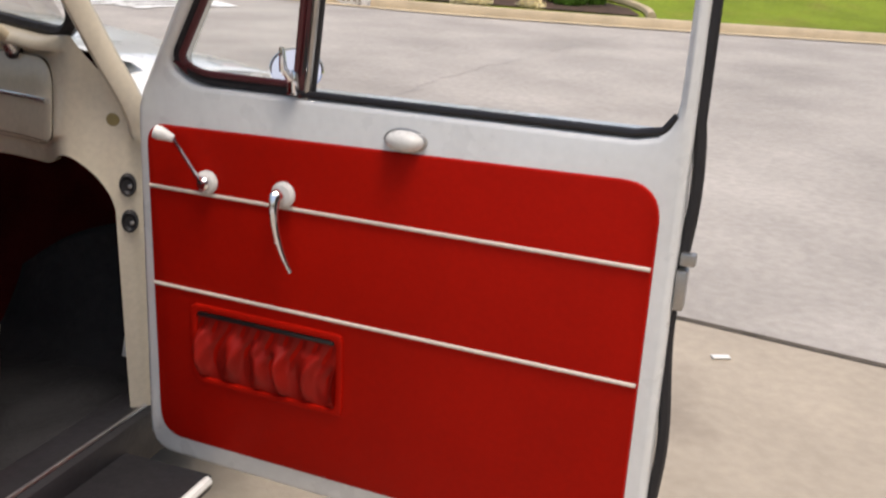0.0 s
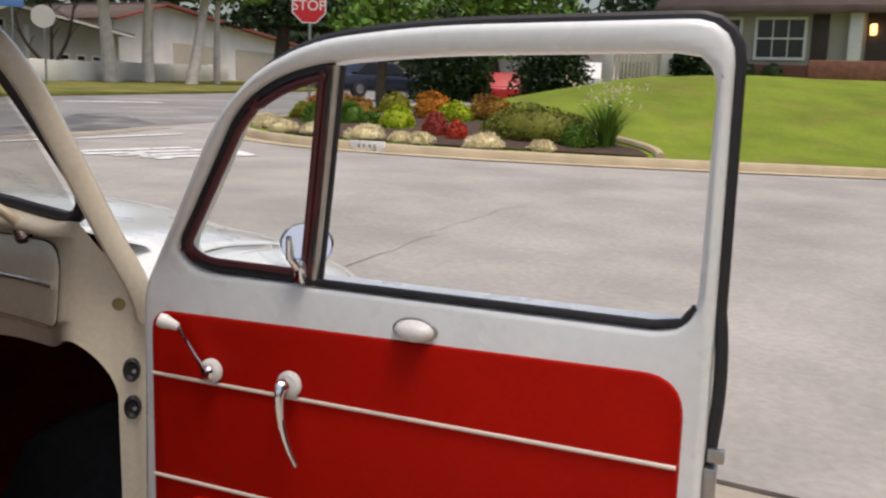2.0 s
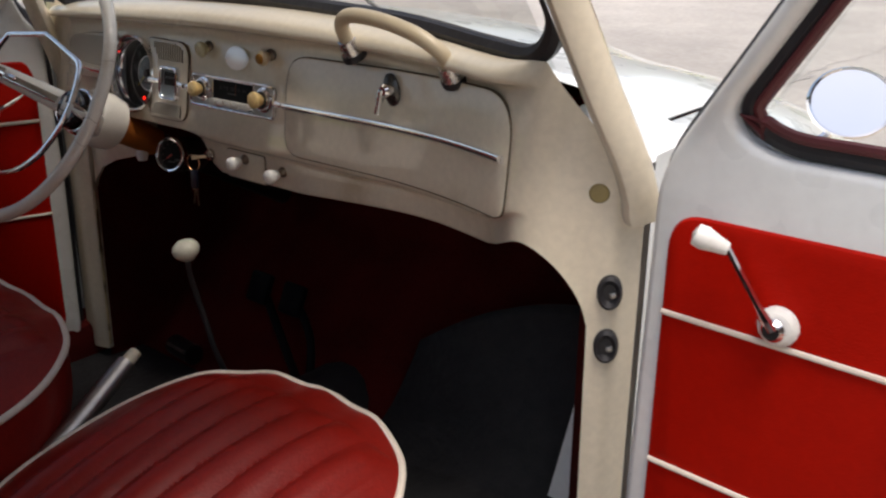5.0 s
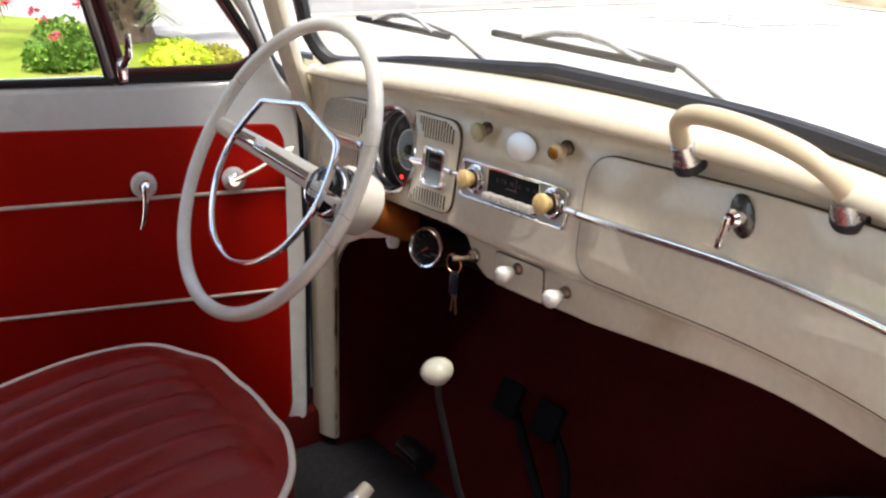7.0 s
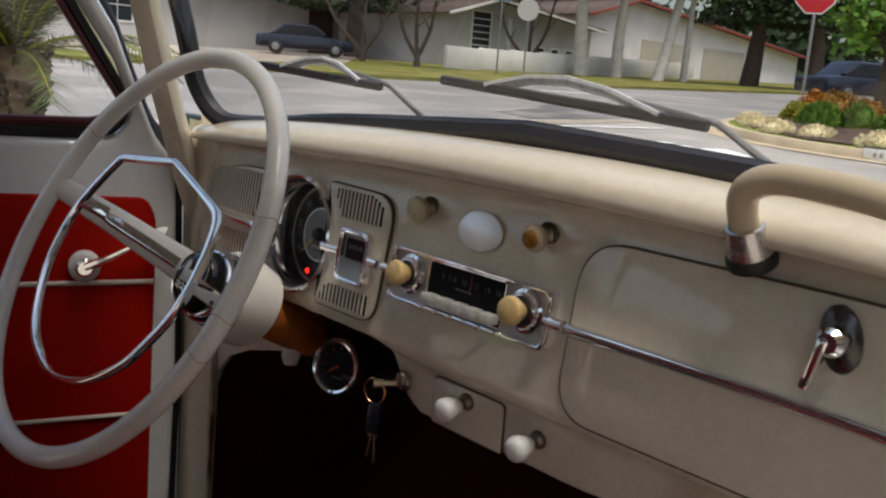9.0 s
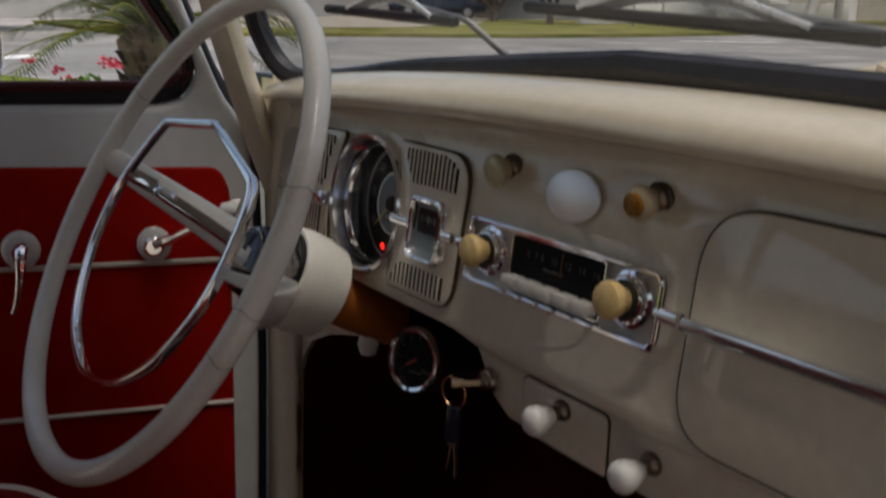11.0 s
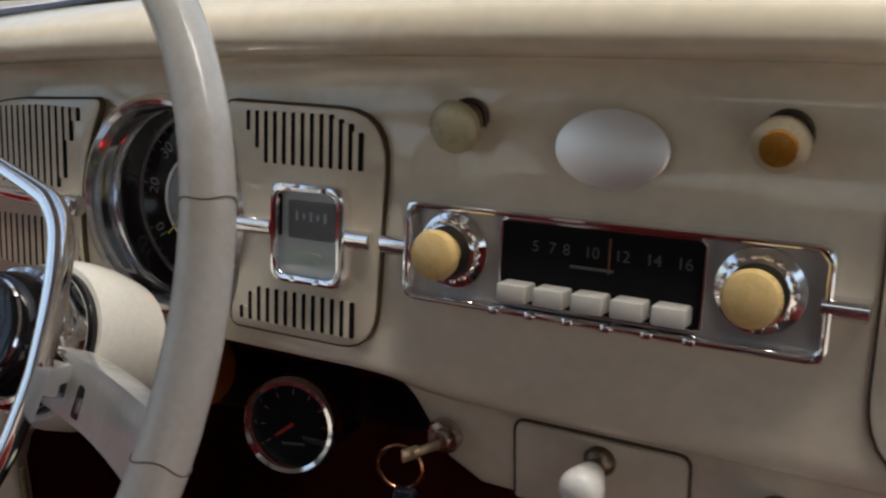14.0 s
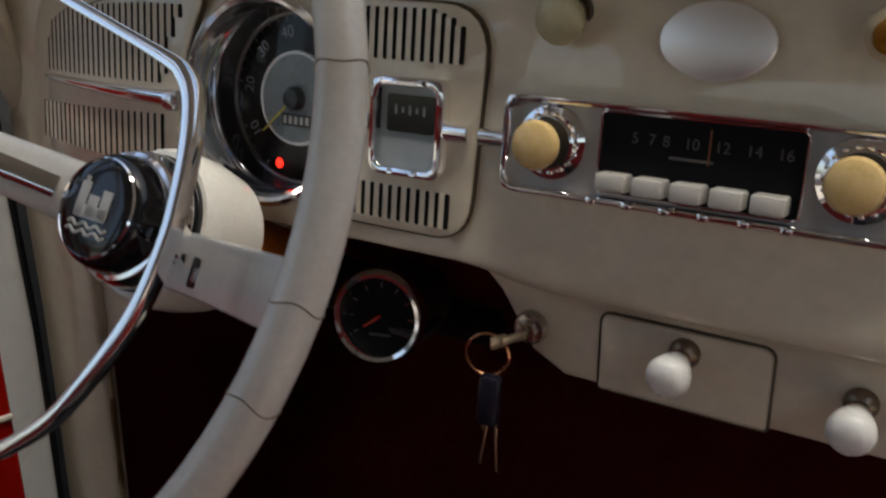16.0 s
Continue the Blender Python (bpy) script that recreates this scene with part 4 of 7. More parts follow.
# satin oval plate
ov = lathe([(0, 0.0012), (0.96, 0.0011), (0.99, 0.0008), (1.0, 0.0)], 48)
ov.transform(pose(0.003, face_y(0.003, 0.890) - 0.0015, 0.890, -10.5) @ TOWARDS @ Matrix.Diagonal((0.0260, 0.0174, 1, 1)))
tagged(part("oval_plate", ov, material("polished_plate", (0.96, 0.94, 0.93), 0.42, 1.0, vary=0)), "satin metal oval plate fixed on the dashboard", "plate")

# speedometer
SX, SZ = -0.262, 0.841
SP = pose(SX, face_y(SX, SZ), SZ, -7.4) @ TOWARDS
spd = thing("speedometer", (SX, 0, SZ - 0.06), "round chrome-rimmed speedometer with black dial", "gauge")
part("bezel", lathe([(0.0575, -0.006), (0.0630, -0.004), (0.0642, 0.002), (0.0632, 0.0058), (0.0605, 0.0075), (0.0580, 0.0055), (0.0568, -0.001)], 64, SP), TRIM, spd, "polished chrome bezel")
part("bezel_ring", lathe([(0.0580, 0.004), (0.0570, -0.004), (0.0556, -0.0125), (0.0548, -0.0135)], 64, SP), material("smoked_ring", (0.75, 0.75, 0.77), 0.08, 1.0, vary=0.05), spd, "smoked chrome inner ring")
part("bezel_cone", lathe([(0.0550, -0.0125), (0.0540, -0.022), (0.0535, -0.0285), (0.0525, -0.0305)], 64, SP), material("smoked_cone", (0.34, 0.34, 0.36), 0.14, 1.0, vary=0.1, scale=30), spd, "smoked chrome inner cone")
SP = SP @ pose(0, 0, -0.020) @ Matrix.Diagonal((1.07, 1.07, 1, 1))
part("dial", lathe([(0, -0.0100), (0.0505, -0.0100)], 48, SP), DIALBLACK, spd, "black dial face")
part("dial_rim", lathe([(0.0482, -0.0098), (0.0486, -0.0084), (0.0494, -0.0084), (0.0498, -0.0098)], 56, SP), STEEL, spd, "thin steel dial rim")
part("inner_dial", lathe([(0, -0.0075), (0.0255, -0.0075), (0.0262, -0.0095)], 40, SP), material("centre_disc", (0.20, 0.235, 0.25), 0.3, vary=0.08, scale=30), spd, "grey centre disc")
part("inner_ring", lathe([(0.0255, -0.0085), (0.0258, -0.0066), (0.0272, -0.0066), (0.0276, -0.0090)], 40, SP), material("bright_ring", (0.85, 0.85, 0.85), 0.3, 0.4, vary=0), spd, "bright inner ring")
part("hub", lathe([(0, -0.001), (0.0055, -0.0015), (0.007, -0.004), (0.007, -0.0075)], 20, SP), BLACK, spd)
for deg, txt in ((212, "10"), (172, "20"), (136, "30"), (104, "40"), (68, "50"), (38, "60"), (8, "70"), (-20, "80")):
    a = radians(deg)
    letters(txt, 0.0098, DIALDIM, spd, SP @ pose(0.0385 * math.cos(a), 0.0385 * math.sin(a), -0.0094) @ pose(0, 0, 0, 0, 0, deg - 90), "numeral")
for k in range(36):
    a = radians(240 - k * 300 / 35)
    part("tick", rbox(0.0006, 0.0045 if k % 4 == 0 else 0.0022, 0.0004, 0, SP @ pose(0.0472 * math.cos(a), 0.0472 * math.sin(a), -0.0096) @ pose(0, 0, 0, 0, 0, math.degrees(a) - 90)), DIALDIM, spd)
ndl = radians(222)
part("needle", tube([SP @ Vector((-0.006 * math.cos(ndl), -0.006 * math.sin(ndl), -0.0035)), SP @ Vector((0.031 * math.cos(ndl), 0.031 * math.sin(ndl), -0.0045))], [0.0012, 0.0005], 6), NEEDLE, spd, "yellow needle")
part("odometer", rbox(0.022, 0.0075, 0.001, 0.0003, SP @ pose(0.001, -0.0125, -0.0070)), BLACK, spd, "odometer window")
for k in range(5):
    part("digit_bar", rbox(0.0022, 0.0045, 0.0008, 0.0002, SP @ pose(-0.0075 + k * 0.0042, -0.0125, -0.0064)), DIALWHITE, spd)
part("warning_lamp", lathe([(0, -0.0080), (0.0022, -0.0082), (0.0030, -0.0092)], 16, SP @ pose(-0.0135, -0.0395, 0)), glow_material("red_lamp", (1.0, 0.02, 0.01), 1.4), spd, "glowing red warning lamp")
part("warning_lamp", lathe([(0, -0.0080), (0.0014, -0.0082), (0.0018, -0.0092)], 12, SP @ pose(0.0135, -0.0415, 0)), glow_material("green_lamp", (0.15, 0.7, 0.02), 0.5), spd, "dim green lamp")
lens = part("glass", lathe([(0, 0.0035), (0.03, 0.0025), (0.0535, 0.000)], 40, SP), LENS, spd)
lens.visible_shadow = False

# clock / fuel gauge
FX, FZ = -0.153, 0.837
FG = pose(FX, face_y(FX, FZ) - 0.004, FZ, -7.4)
fuel = thing("fuel_gauge", (FX, 0, FZ - 0.025), "small rounded-square gauge in a chrome frame", "gauge")
sq = lambda w, h, r: resample(rounded([(-w, -h), (w, -h), (w, h), (-w, h)], r, 6), 64)
part("frame", frame_slab(sq(0.0235, 0.0265, 0.008), sq(0.0185, 0.0215, 0.006), -0.008, 0.004, 0.0025), CHROME, fuel, "chrome frame", m=FG)
part("face", slab(sq(0.019, 0.022, 0.006), -0.001, 0.004), DIALGREY, fuel, "grey gauge face", m=FG)
part("scale_window", slab(rounded([(-0.015, -0.003), (0.015, -0.003), (0.015, 0.017), (-0.015, 0.017)], 0.002), -0.0024, 0.0), DIALBLACK, fuel, m=FG)
for k in range(5):
    part("mark", rbox(0.0012, 0.0006, 0.005 if k % 2 == 0 else 0.003, 0, FG @ pose(-0.009 + k * 0.0045, -0.0028, 0.009)), DIALGREY, fuel)
part("bar_print", rbox(0.010, 0.0006, 0.0012, 0, FG @ pose(0, -0.0014, -0.011)), DIALGREY, fuel)
part("bar_print", rbox(0.006, 0.0006, 0.0010, 0, FG @ pose(0, -0.0014, -0.0145)), DIALGREY, fuel)
g = part("glass", slab(sq(0.0183, 0.0213, 0.006), -0.0045, -0.0040), LENS, fuel, m=FG)
g.visible_shadow = False

# radio
RD = pose(0, face_y(0, 0.8365) - 0.003, 0.8365, -7.4)
radio = thing("car_radio", (0, 0, 0.81), "old push-button car radio with yellowed knobs in a chrome frame", "radio")
rr = lambda x0, x1, z0, z1, r: resample(rounded([(x0, z0), (x1, z0), (x1, z1), (x0, z1)], r, 5), 80)
part("frame", frame_slab(rr(-0.0955, 0.0985, -0.0245, 0.0245, 0.007), rr(-0.0915, 0.0945, -0.0205, 0.0205, 0.004), -0.0075, 0.004, 0.0025), CHROME, radio, "chrome surround", m=RD)
part("face", slab(rr(-0.093, 0.096, -0.0215, 0.0215, 0.004), -0.001, 0.004), ALU, radio, "brushed metal face", m=RD)
part("dial_frame", frame_slab(rr(-0.0450, 0.0490, -0.0195, 0.0205, 0.002), rr(-0.0437, 0.0477, -0.0182, 0.0192, 0.0015), -0.0042, 0.0, 0.001), CHROME, radio, m=RD)
part("dial", slab(rr(-0.0442, 0.0482, -0.0185, 0.0195, 0.001), -0.0018, 0.0), DIALBLACK, radio, "dark tuning dial", m=RD)
RT = RD @ pose(0, -0.0023, 0) @ TOWARDS
FAINT = material("faint_print", (0.085, 0.08, 0.075), 0.5, vary=0)
for x, t in ((-0.034, "5"), (-0.0255, "7"), (-0.0185, "8"), (-0.006, "10"), (0.0085, "12"), (0.023, "14"), (0.037, "16")):
    letters(t, 0.0072, FAINT, radio, RT @ pose(0.95 * x + 0.0045, 0.0085, 0), "numeral")
part("print_bar", rbox(0.020, 0.0005, 0.0012, 0, RD @ pose(-0.001, -0.0021, 0.0015)), FAINT, radio)
part("pointer", rbox(0.0008, 0.0008, 0.016, 0.0003, RD @ pose(0.0070, -0.0026, 0.008)), material("pointer_brown", (0.16, 0.05, 0.012), 0.5, vary=0), radio, "orange tuning pointer")
for k in range(5):
    key = rbox(0.0146, 0.014, 0.0085, 0.0012, RD @ pose(-0.0345 + k * 0.0178, -0.006, -0.0125))
    part("push_button", key, GREYKEY, radio, "grey push button")
for k in range(6):
    part("frame_stud", rbox(0.005, 0.004, 0.004, 0.0012, RD @ pose(-0.045 + k * 0.018, -0.007, -0.0225)), CHROME, radio)
for s in (-1, 1):
    kn = RD @ pose(0.0702 * s, -0.001, 0.0018) @ TOWARDS
    part("knob_dish", lathe([(0.0185, 0.0), (0.0180, 0.0016), (0.0145, 0.0028), (0.0140, 0.006), (0.0125, 0.007), (0.006, 0.007)], 32, kn), CHROME, radio, "knurled chrome knob ring")
    part("knob_recess", lathe([(0, 0.0074), (0.0122, 0.0074), (0.0126, 0.0066)], 24, kn), BLACK, radio)
    kb = part("knob", lathe([(0.0065, 0.005), (0.0078, 0.008), (0.0098, 0.013), (0.0115, 0.016), (0.0120, 0.0195), (0.0108, 0.0220), (0.0078, 0.0234), (0, 0.0236)], 32, kn), YELLOWED, radio, "yellowed ivory knob")
    for k in range(18):
        a = 2 * math.pi * k / 18
        part("knurl", rbox(0.0022, 0.0016, 0.0040, 0.0004, kn @ pose(0.0145 * math.cos(a), 0.0145 * math.sin(a), 0.0045) @ pose(0, 0, 0, 0, 0, math.degrees(a) + 90)), CHROME, kb)

# grab handle
grab = thing("grab_handle", (0.335, -0.02, 0.925), "cream plastic grab handle with chrome feet on the dashboard", "handle")
arc = smooth_line([(0.2536, -0.0150, 0.931), (0.2530, -0.0270, 0.953), (0.262, -0.034, 0.966), (0.285, -0.038, 0.9725), (0.335, -0.043, 0.970), (0.385, -0.045, 0.960), (0.410, -0.039, 0.947), (0.4203, -0.031, 0.935), (0.4203, -0.0190, 0.918)], 5)
part("grip", tube(arc, 0.0094, 16), material("grab_plastic", (0.60, 0.50, 0.34), 0.35, vary=0.08, scale=25), grab, "cream plastic grip")
for p, q in ((arc[0], arc[4]), (arc[-1], arc[-5])):
    dirn = (q - p).normalized()
    mfoot = Matrix.Translation(p - dirn * 0.004) @ dirn.to_track_quat("Z", "Y").to_matrix().to_4x4()
    ft = part("foot", lathe([(0, -0.006), (0.0150, -0.006), (0.0146, 0.000), (0.0132, 0.008), (0.0122, 0.014), (0.0105, 0.0145)], 28, mfoot), material("foot_metal", (0.62, 0.61, 0.60), 0.25, 0.9, vary=0.1, scale=40), grab, "bright metal foot")
    part("foot_pad", lathe([(0, -0.014), (0.0158, -0.014), (0.0164, -0.010), (0.0156, -0.005), (0.0, -0.005)], 28, mfoot), RUBBER, ft, "black rubber pad")

# ignition lock, key and ring
ign = thing("ignition_lock", (-0.084, 0.01, 0.73), "chrome ignition lock with keys hanging from a ring", "lock")
im = pose(-0.0855, 0.008, 0.7305) @ TOWARDS
BRASS = material("brass", (0.50, 0.42, 0.30), 0.35, 0.9, vary=0.2, scale=50)
part("barrel", lathe([(0, 0.0), (0.0098, 0.0), (0.0098, 0.003), (0.0085, 0.0055), (0.0060, 0.006), (0.0056, 0.010), (0, 0.0105)], 28, im), material("worn_chrome", (0.50, 0.46, 0.42), 0.22, 1.0, vary=0.2, scale=50), ign, "worn chrome barrel")
part("key", join(rbox(0.0020, 0.016, 0.0050, 0.0006, pose(-0.0875, -0.010, 0.7300, 0, 0, -28)), rbox(0.0022, 0.010, 0.0075, 0.001, pose(-0.0925, -0.0185, 0.7300, 0, 0, -28))), BRASS, ign, "thin brass key")
ring = [(-0.1000 + 0.0115 * math.cos(a), -0.0165 + 0.003 * math.cos(a), 0.7195 + 0.0125 * math.sin(a)) for a in (2 * math.pi * k / 28 for k in range(28))]
part("key_ring", tube(ring, 0.0011, 7, closed=True), material("copper", (0.55, 0.27, 0.15), 0.25, 1.0, vary=0.1), ign, "copper-coloured ring")
part("fob", rbox(0.0125, 0.008, 0.031, 0.003, pose(-0.098, -0.018, 0.6935, 0, 4, 15)), material("fob_plastic", (0.012, 0.012, 0.022), 0.3, vary=0.1), ign, "blue-black key fob")
for x, z, turn in ((-0.1015, 0.6655, 9), (-0.0935, 0.6630, -2)):
    part("hanging_key", join(rbox(0.0014, 0.0050, 0.026, 0.0005, pose(x, -0.018, z, 0, turn, 30)), rbox(0.0016, 0.008, 0.006, 0.0006, pose(x, -0.018, z + 0.013, 0, turn, 30))), material("key_bronze", (0.40, 0.28, 0.20), 0.35, 1.0, vary=0.2, scale=60), ign, "thin bronze key")

# added gauge under the dashboard
gd = Vector((0.278, -0.939, 0.203)).normalized()
GA = Matrix.Translation((-0.1875, 0.0055, 0.7143)) @ gd.to_track_quat("Z", "Y").to_matrix().to_4x4()
aux = thing("round_gauge", (-0.196, 0.02, 0.68), "small round gauge with chrome rim in a black cup", "gauge")
part("cup", lathe([(0, -0.074), (0.022, -0.072), (0.0275, -0.062), (0.0285, -0.03), (0.0285, 0.0), (0.024, 0.0)], 36, GA), BLACK, aux, "black cup")
part("bezel", lathe([(0.0245, -0.003), (0.0290, -0.002), (0.0298, 0.002), (0.0292, 0.0065), (0.0270, 0.0092), (0.0245, 0.0085), (0.0228, 0.0050), (0.0220, 0.0005)], 48, GA), CHROME, aux, "chrome rim")
part("dial", lathe([(0, 0.0005), (0.0240, 0.0005)], 32, GA), DIALBLACK, aux)
for k in range(9):
    a = radians(215 - k * 250 / 8)
    part("mark", rbox(0.0008, 0.0032, 0.0004, 0, GA @ pose(0.019 * math.cos(a), 0.019 * math.sin(a), 0.0009) @ pose(0, 0, 0, 0, 0, math.degrees(a) - 90)), FAINT if k < 6 else material("mark_red", (0.22, 0.02, 0.012), 0.5, vary=0), aux)
part("needle", tube([GA @ Vector((0, 0, 0.0018)), GA @ Vector((-0.0105, -0.0075, 0.0018))], [0.0013, 0.0007], 6), material("needle_red", (0.45, 0.03, 0.015), 0.4, vary=0), aux, "orange needle")
part("print_bar", rbox(0.014, 0.0014, 0.0004, 0, GA @ pose(0, -0.012, 0.0009)), FAINT, aux)
part("bracket", join(rbox(0.05, 0.03, 0.004, 0.001, pose(-0.185, 0.02, 0.706)), tube([(-0.185, 0.025, 0.706), (-0.18, 0.02, 0.715)], 0.006, 8)), BLACK, aux)


# ---------------- steering wheel ----------------
WA = radians(29.0)
WC = Vector((-0.2714, -0.1879, 0.841))
WM = Matrix.Translation(WC) @ Matrix.Rotation(radians(1.7), 4, "Z") @ Matrix(((1, 0, 0, 0), (0, math.sin(WA), -math.cos(WA), 0), (0, math.cos(WA), math.sin(WA), 0), (0, 0, 0, 1)))
wheel = thing("steering_wheel", WC, "ivory two-spoke steering wheel with chrome horn ring", "steering wheel")
rim_pts = [WM @ Vector((0.2 * math.cos(a), 0.2 * math.sin(a), 0)) for a in (2 * math.pi * k / 96 for k in range(96))]
rim = part("rim", tube(rim_pts, 0.0094, 16, closed=True), WHEELIVORY, wheel, "worn ivory rim with fine cracks")
CRACK = material("crack_dark", (0.26, 0.21, 0.16), 0.7, vary=0)
for deg, tilt in ((17, 8), (-7, -14), (-17, 10), (150, 5)):
    a = radians(deg)
    c = [WM @ (Vector((0.2 * math.cos(a), 0.2 * math.sin(a), 0)) + 0.00950 * (math.cos(b) * Vector((math.cos(a), math.sin(a), 0)) + math.sin(b) * Vector((0, 0, 1))) + 0.0012 * math.sin(3 * b + tilt) * Vector((-math.sin(a), math.cos(a), 0))) for b in (2 * math.pi * k / 28 for k in range(28))]
    part("crack", tube(c, 0.00035, 4, closed=True), CRACK, rim)
HUB = Vector((-0.0105, 0.0, -0.0965))
HM = WM @ Matrix.Translation(HUB)
NORMAL = WM.to_3x3() @ Vector((0, 0, 1))
for deg, label in ((171, "ivory spoke with chrome strip"), (-7, "broad flat ivory spoke")):
    a = radians(deg)
    outer = Vector((0.197 * math.cos(a), 0.197 * math.sin(a), -0.003))
    inner = HUB + Vector((0.025 * math.cos(a), 0.025 * math.sin(a), -0.022))
    pts = [inner.lerp(outer, k / 15) + Vector((0, 0, -0.008 * math.sin(math.pi * k / 15))) for k in range(16)]
    if deg < 0:
        inner, outer = Vector((HUB.x + 0.020, -0.0155, HUB.z - 0.030)), Vector((0.192, -0.0225, -0.004))
        pts = [inner.lerp(outer, k / 15) + Vector((0, 0, -0.006 * math.sin(math.pi * k / 15))) for k in range(16)]
        sp = part("spoke", strap([WM @ p for p in pts], [0.0165 - 0.0002 * k for k in range(16)], [0.0110 - 0.0003 * k for k in range(16)], NORMAL, bevel=0.5), WHEELIVORY, wheel, label)
        q = pts[6] + Vector((0.0, -0.003, 0.0095))
        part("slot_plate", rbox(0.017, 0.015, 0.003, 0.001, WM @ Matrix.Translation(q) @ pose(0, 0, 0, 0, -28, -3)), BLACK, sp, "black slotted contact plate")
        part("slot_screw", rbox(0.006, 0.007, 0.003, 0.0012, WM @ Matrix.Translation(q + Vector((0.001, -0.001, 0.002))) @ pose(0, 0, 0, 0, -28, -3)), STEEL, sp, "steel contact")
        continue
    sp = part("spoke", tube([WM @ p for p in pts], [0.0195 - 0.0005 * k for k in range(16)], 28, flat=0.62, up=NORMAL), WHEELIVORY, wheel, label)
    strip = [p + Vector((0, 0, 0.0115 - 0.003 * k / 15)) for k, p in enumerate(pts)][2:13]
    part("strip", strap([WM @ p for p in strip], [0.0066] * 8 + [0.0050] * 3, 0.0026, NORMAL), CHROME, sp, "chrome strip")
part("hub_cover", lathe([(0, -0.075), (0.044, -0.075), (0.047, -0.056), (0.0470, -0.040), (0.0455, -0.031), (0.043, -0.027), (0, -0.027)], 48, HM), WHEELIVORY, wheel, "ivory hub cover")
part("hub_groove", lathe([(0.0464, -0.050), (0.0468, -0.048), (0.0464, -0.046)], 40, WM @ Matrix.Translation(HUB)), CRACK, wheel)
horn = part("horn_button", lathe([(0.0, -0.016), (0.0335, -0.016), (0.0338, -0.010), (0.0330, -0.002), (0.0312, 0.006), (0.0288, 0.0098), (0.0270, 0.0110), (0.018, 0.0125), (0, 0.0135)], 48, HM), material("gloss_black", (0.010, 0.010, 0.011), 0.12, vary=0), wheel, "glossy black horn button")
part("collar", lathe([(0.0340, -0.023), (0.0385, -0.0225), (0.0392, -0.018), (0.0384, -0.011), (0.0362, -0.0065), (0.0336, -0.006)], 48, HM), CHROME, horn, "chrome collar")
part("collar_gap", lathe([(0.030, -0.0235), (0.0400, -0.0235), (0.0400, -0.028), (0.030, -0.028)], 40, HM), BLACK, horn)
part("badge_ring", lathe([(0.0266, 0.0106), (0.0272, 0.0118), (0.0282, 0.0108)], 44, HM), CHROME, horn, "thin bright ring")
BM = WM @ Matrix.Translation(HUB) @ pose(0, 0, 0.0146, 0, 0, -4)
for x, y, w, h in ((-0.009, 0.003, 0.007, 0.019), (0.0, 0.000, 0.008, 0.012), (0.009, 0.002, 0.007, 0.016), (0.0, -0.0035, 0.024, 0.007), (-0.009, 0.0135, 0.003, 0.004)):
    part("badge_shape", rbox(w, h, 0.0012, 0.0004, BM @ pose(x, y, -0.0012)), DIALWHITE, horn)
for y in (-0.0105, -0.0145):
    part("badge_wave", tube([BM @ Vector((-0.015 + 0.030 * k / 20, y + 0.0012 * math.sin(k * 0.95), -0.0016)) for k in range(21)], 0.0010, 5), DIALWHITE, horn)
# horn ring: straight top, cut corners, a half circle below
ring2d = [(-0.100, 0.078), (-0.092, 0.0805), (-0.045, 0.0845), (0.001, 0.0885), (0.010, 0.0880), (0.066, 0.0702), (0.103, 0.0580), (0.113, 0.0530), (0.1205, 0.0435), (0.1255, 0.026), (0.1278, 0.0045), (0.1275, -0.0150), (0.1215, -0.0430), (0.1056, -0.0728),
          (0.0870, -0.0960), (0.046, -0.1225), (0.0, -0.1335), (-0.036, -0.1310), (-0.078, -0.1160), (-0.108, -0.0910), (-0.132, -0.0530), (-0.1395, -0.018), (-0.1360, 0.018), (-0.118, 0.053)]
loop = smooth_line([Vector((x, y, -0.006)) for x, y in ring2d + ring2d[:1]], 6)[:-1]
part("horn_ring", strap([WM @ p for p in loop], [0.0026 + 0.0012 * math.exp(-(Vector((p.x - 0.118, p.y - 0.040)).length / 0.03) ** 2) for p in loop], 0.0040, NORMAL, closed=True, bevel=0.45), CHROME, wheel, "flat chrome horn ring")
arm = smooth_line([HUB + Vector((0.036, -0.008, -0.016)), HUB + Vector((0.046, -0.010, 0.000)), Vector((0.060, -0.012, -0.080)), Vector((0.085, -0.012, -0.058)), Vector((0.112, -0.010, -0.026)), Vector((0.1275, -0.008, -0.006))], 5)
part("horn_arm", strap([WM @ p for p in arm], 0.0072, 0.0022, NORMAL), CHROME, wheel, "flat chrome arm")
part("ring_clip", strap([WM @ Vector(p) for p in ((-0.118, 0.0235, -0.030), (-0.128, 0.0245, -0.018), (-0.134, 0.0250, -0.006))], 0.0070, 0.0026, NORMAL), CHROME, wheel, "chrome clip of the horn ring")

col = thing("steering_column", (-0.273, 0.02, 0.72), "steering column with worn orange-brown tube", "steering column")
CA = WM @ Matrix.Translation(HUB)
part("tube", lathe([(0, -0.165), (0.024, -0.165), (0.026, -0.080), (0, -0.080)], 24, CA), ORANGE, col, "worn orange-brown tube")
part("lower_tube", lathe([(0, -0.50), (0.020, -0.50), (0.021, -0.165), (0, -0.165)], 24, CA), BLACK, col, "black lower column")
stalk = [CA @ Vector((0.0, -0.015, -0.15)), Vector((-0.282, 0.012, 0.722)), Vector((-0.287, 0.012, 0.697))]
part("indicator_lever", tube(stalk, 0.005, 8), STEEL, col)
part("lever_knob", lathe([(0, -0.012), (0.008, -0.01), (0.011, 0), (0.008, 0.01), (0, 0.012)], 16, Matrix.Translation(stalk[-1])), WHITEKNOB, col, "white lever knob")

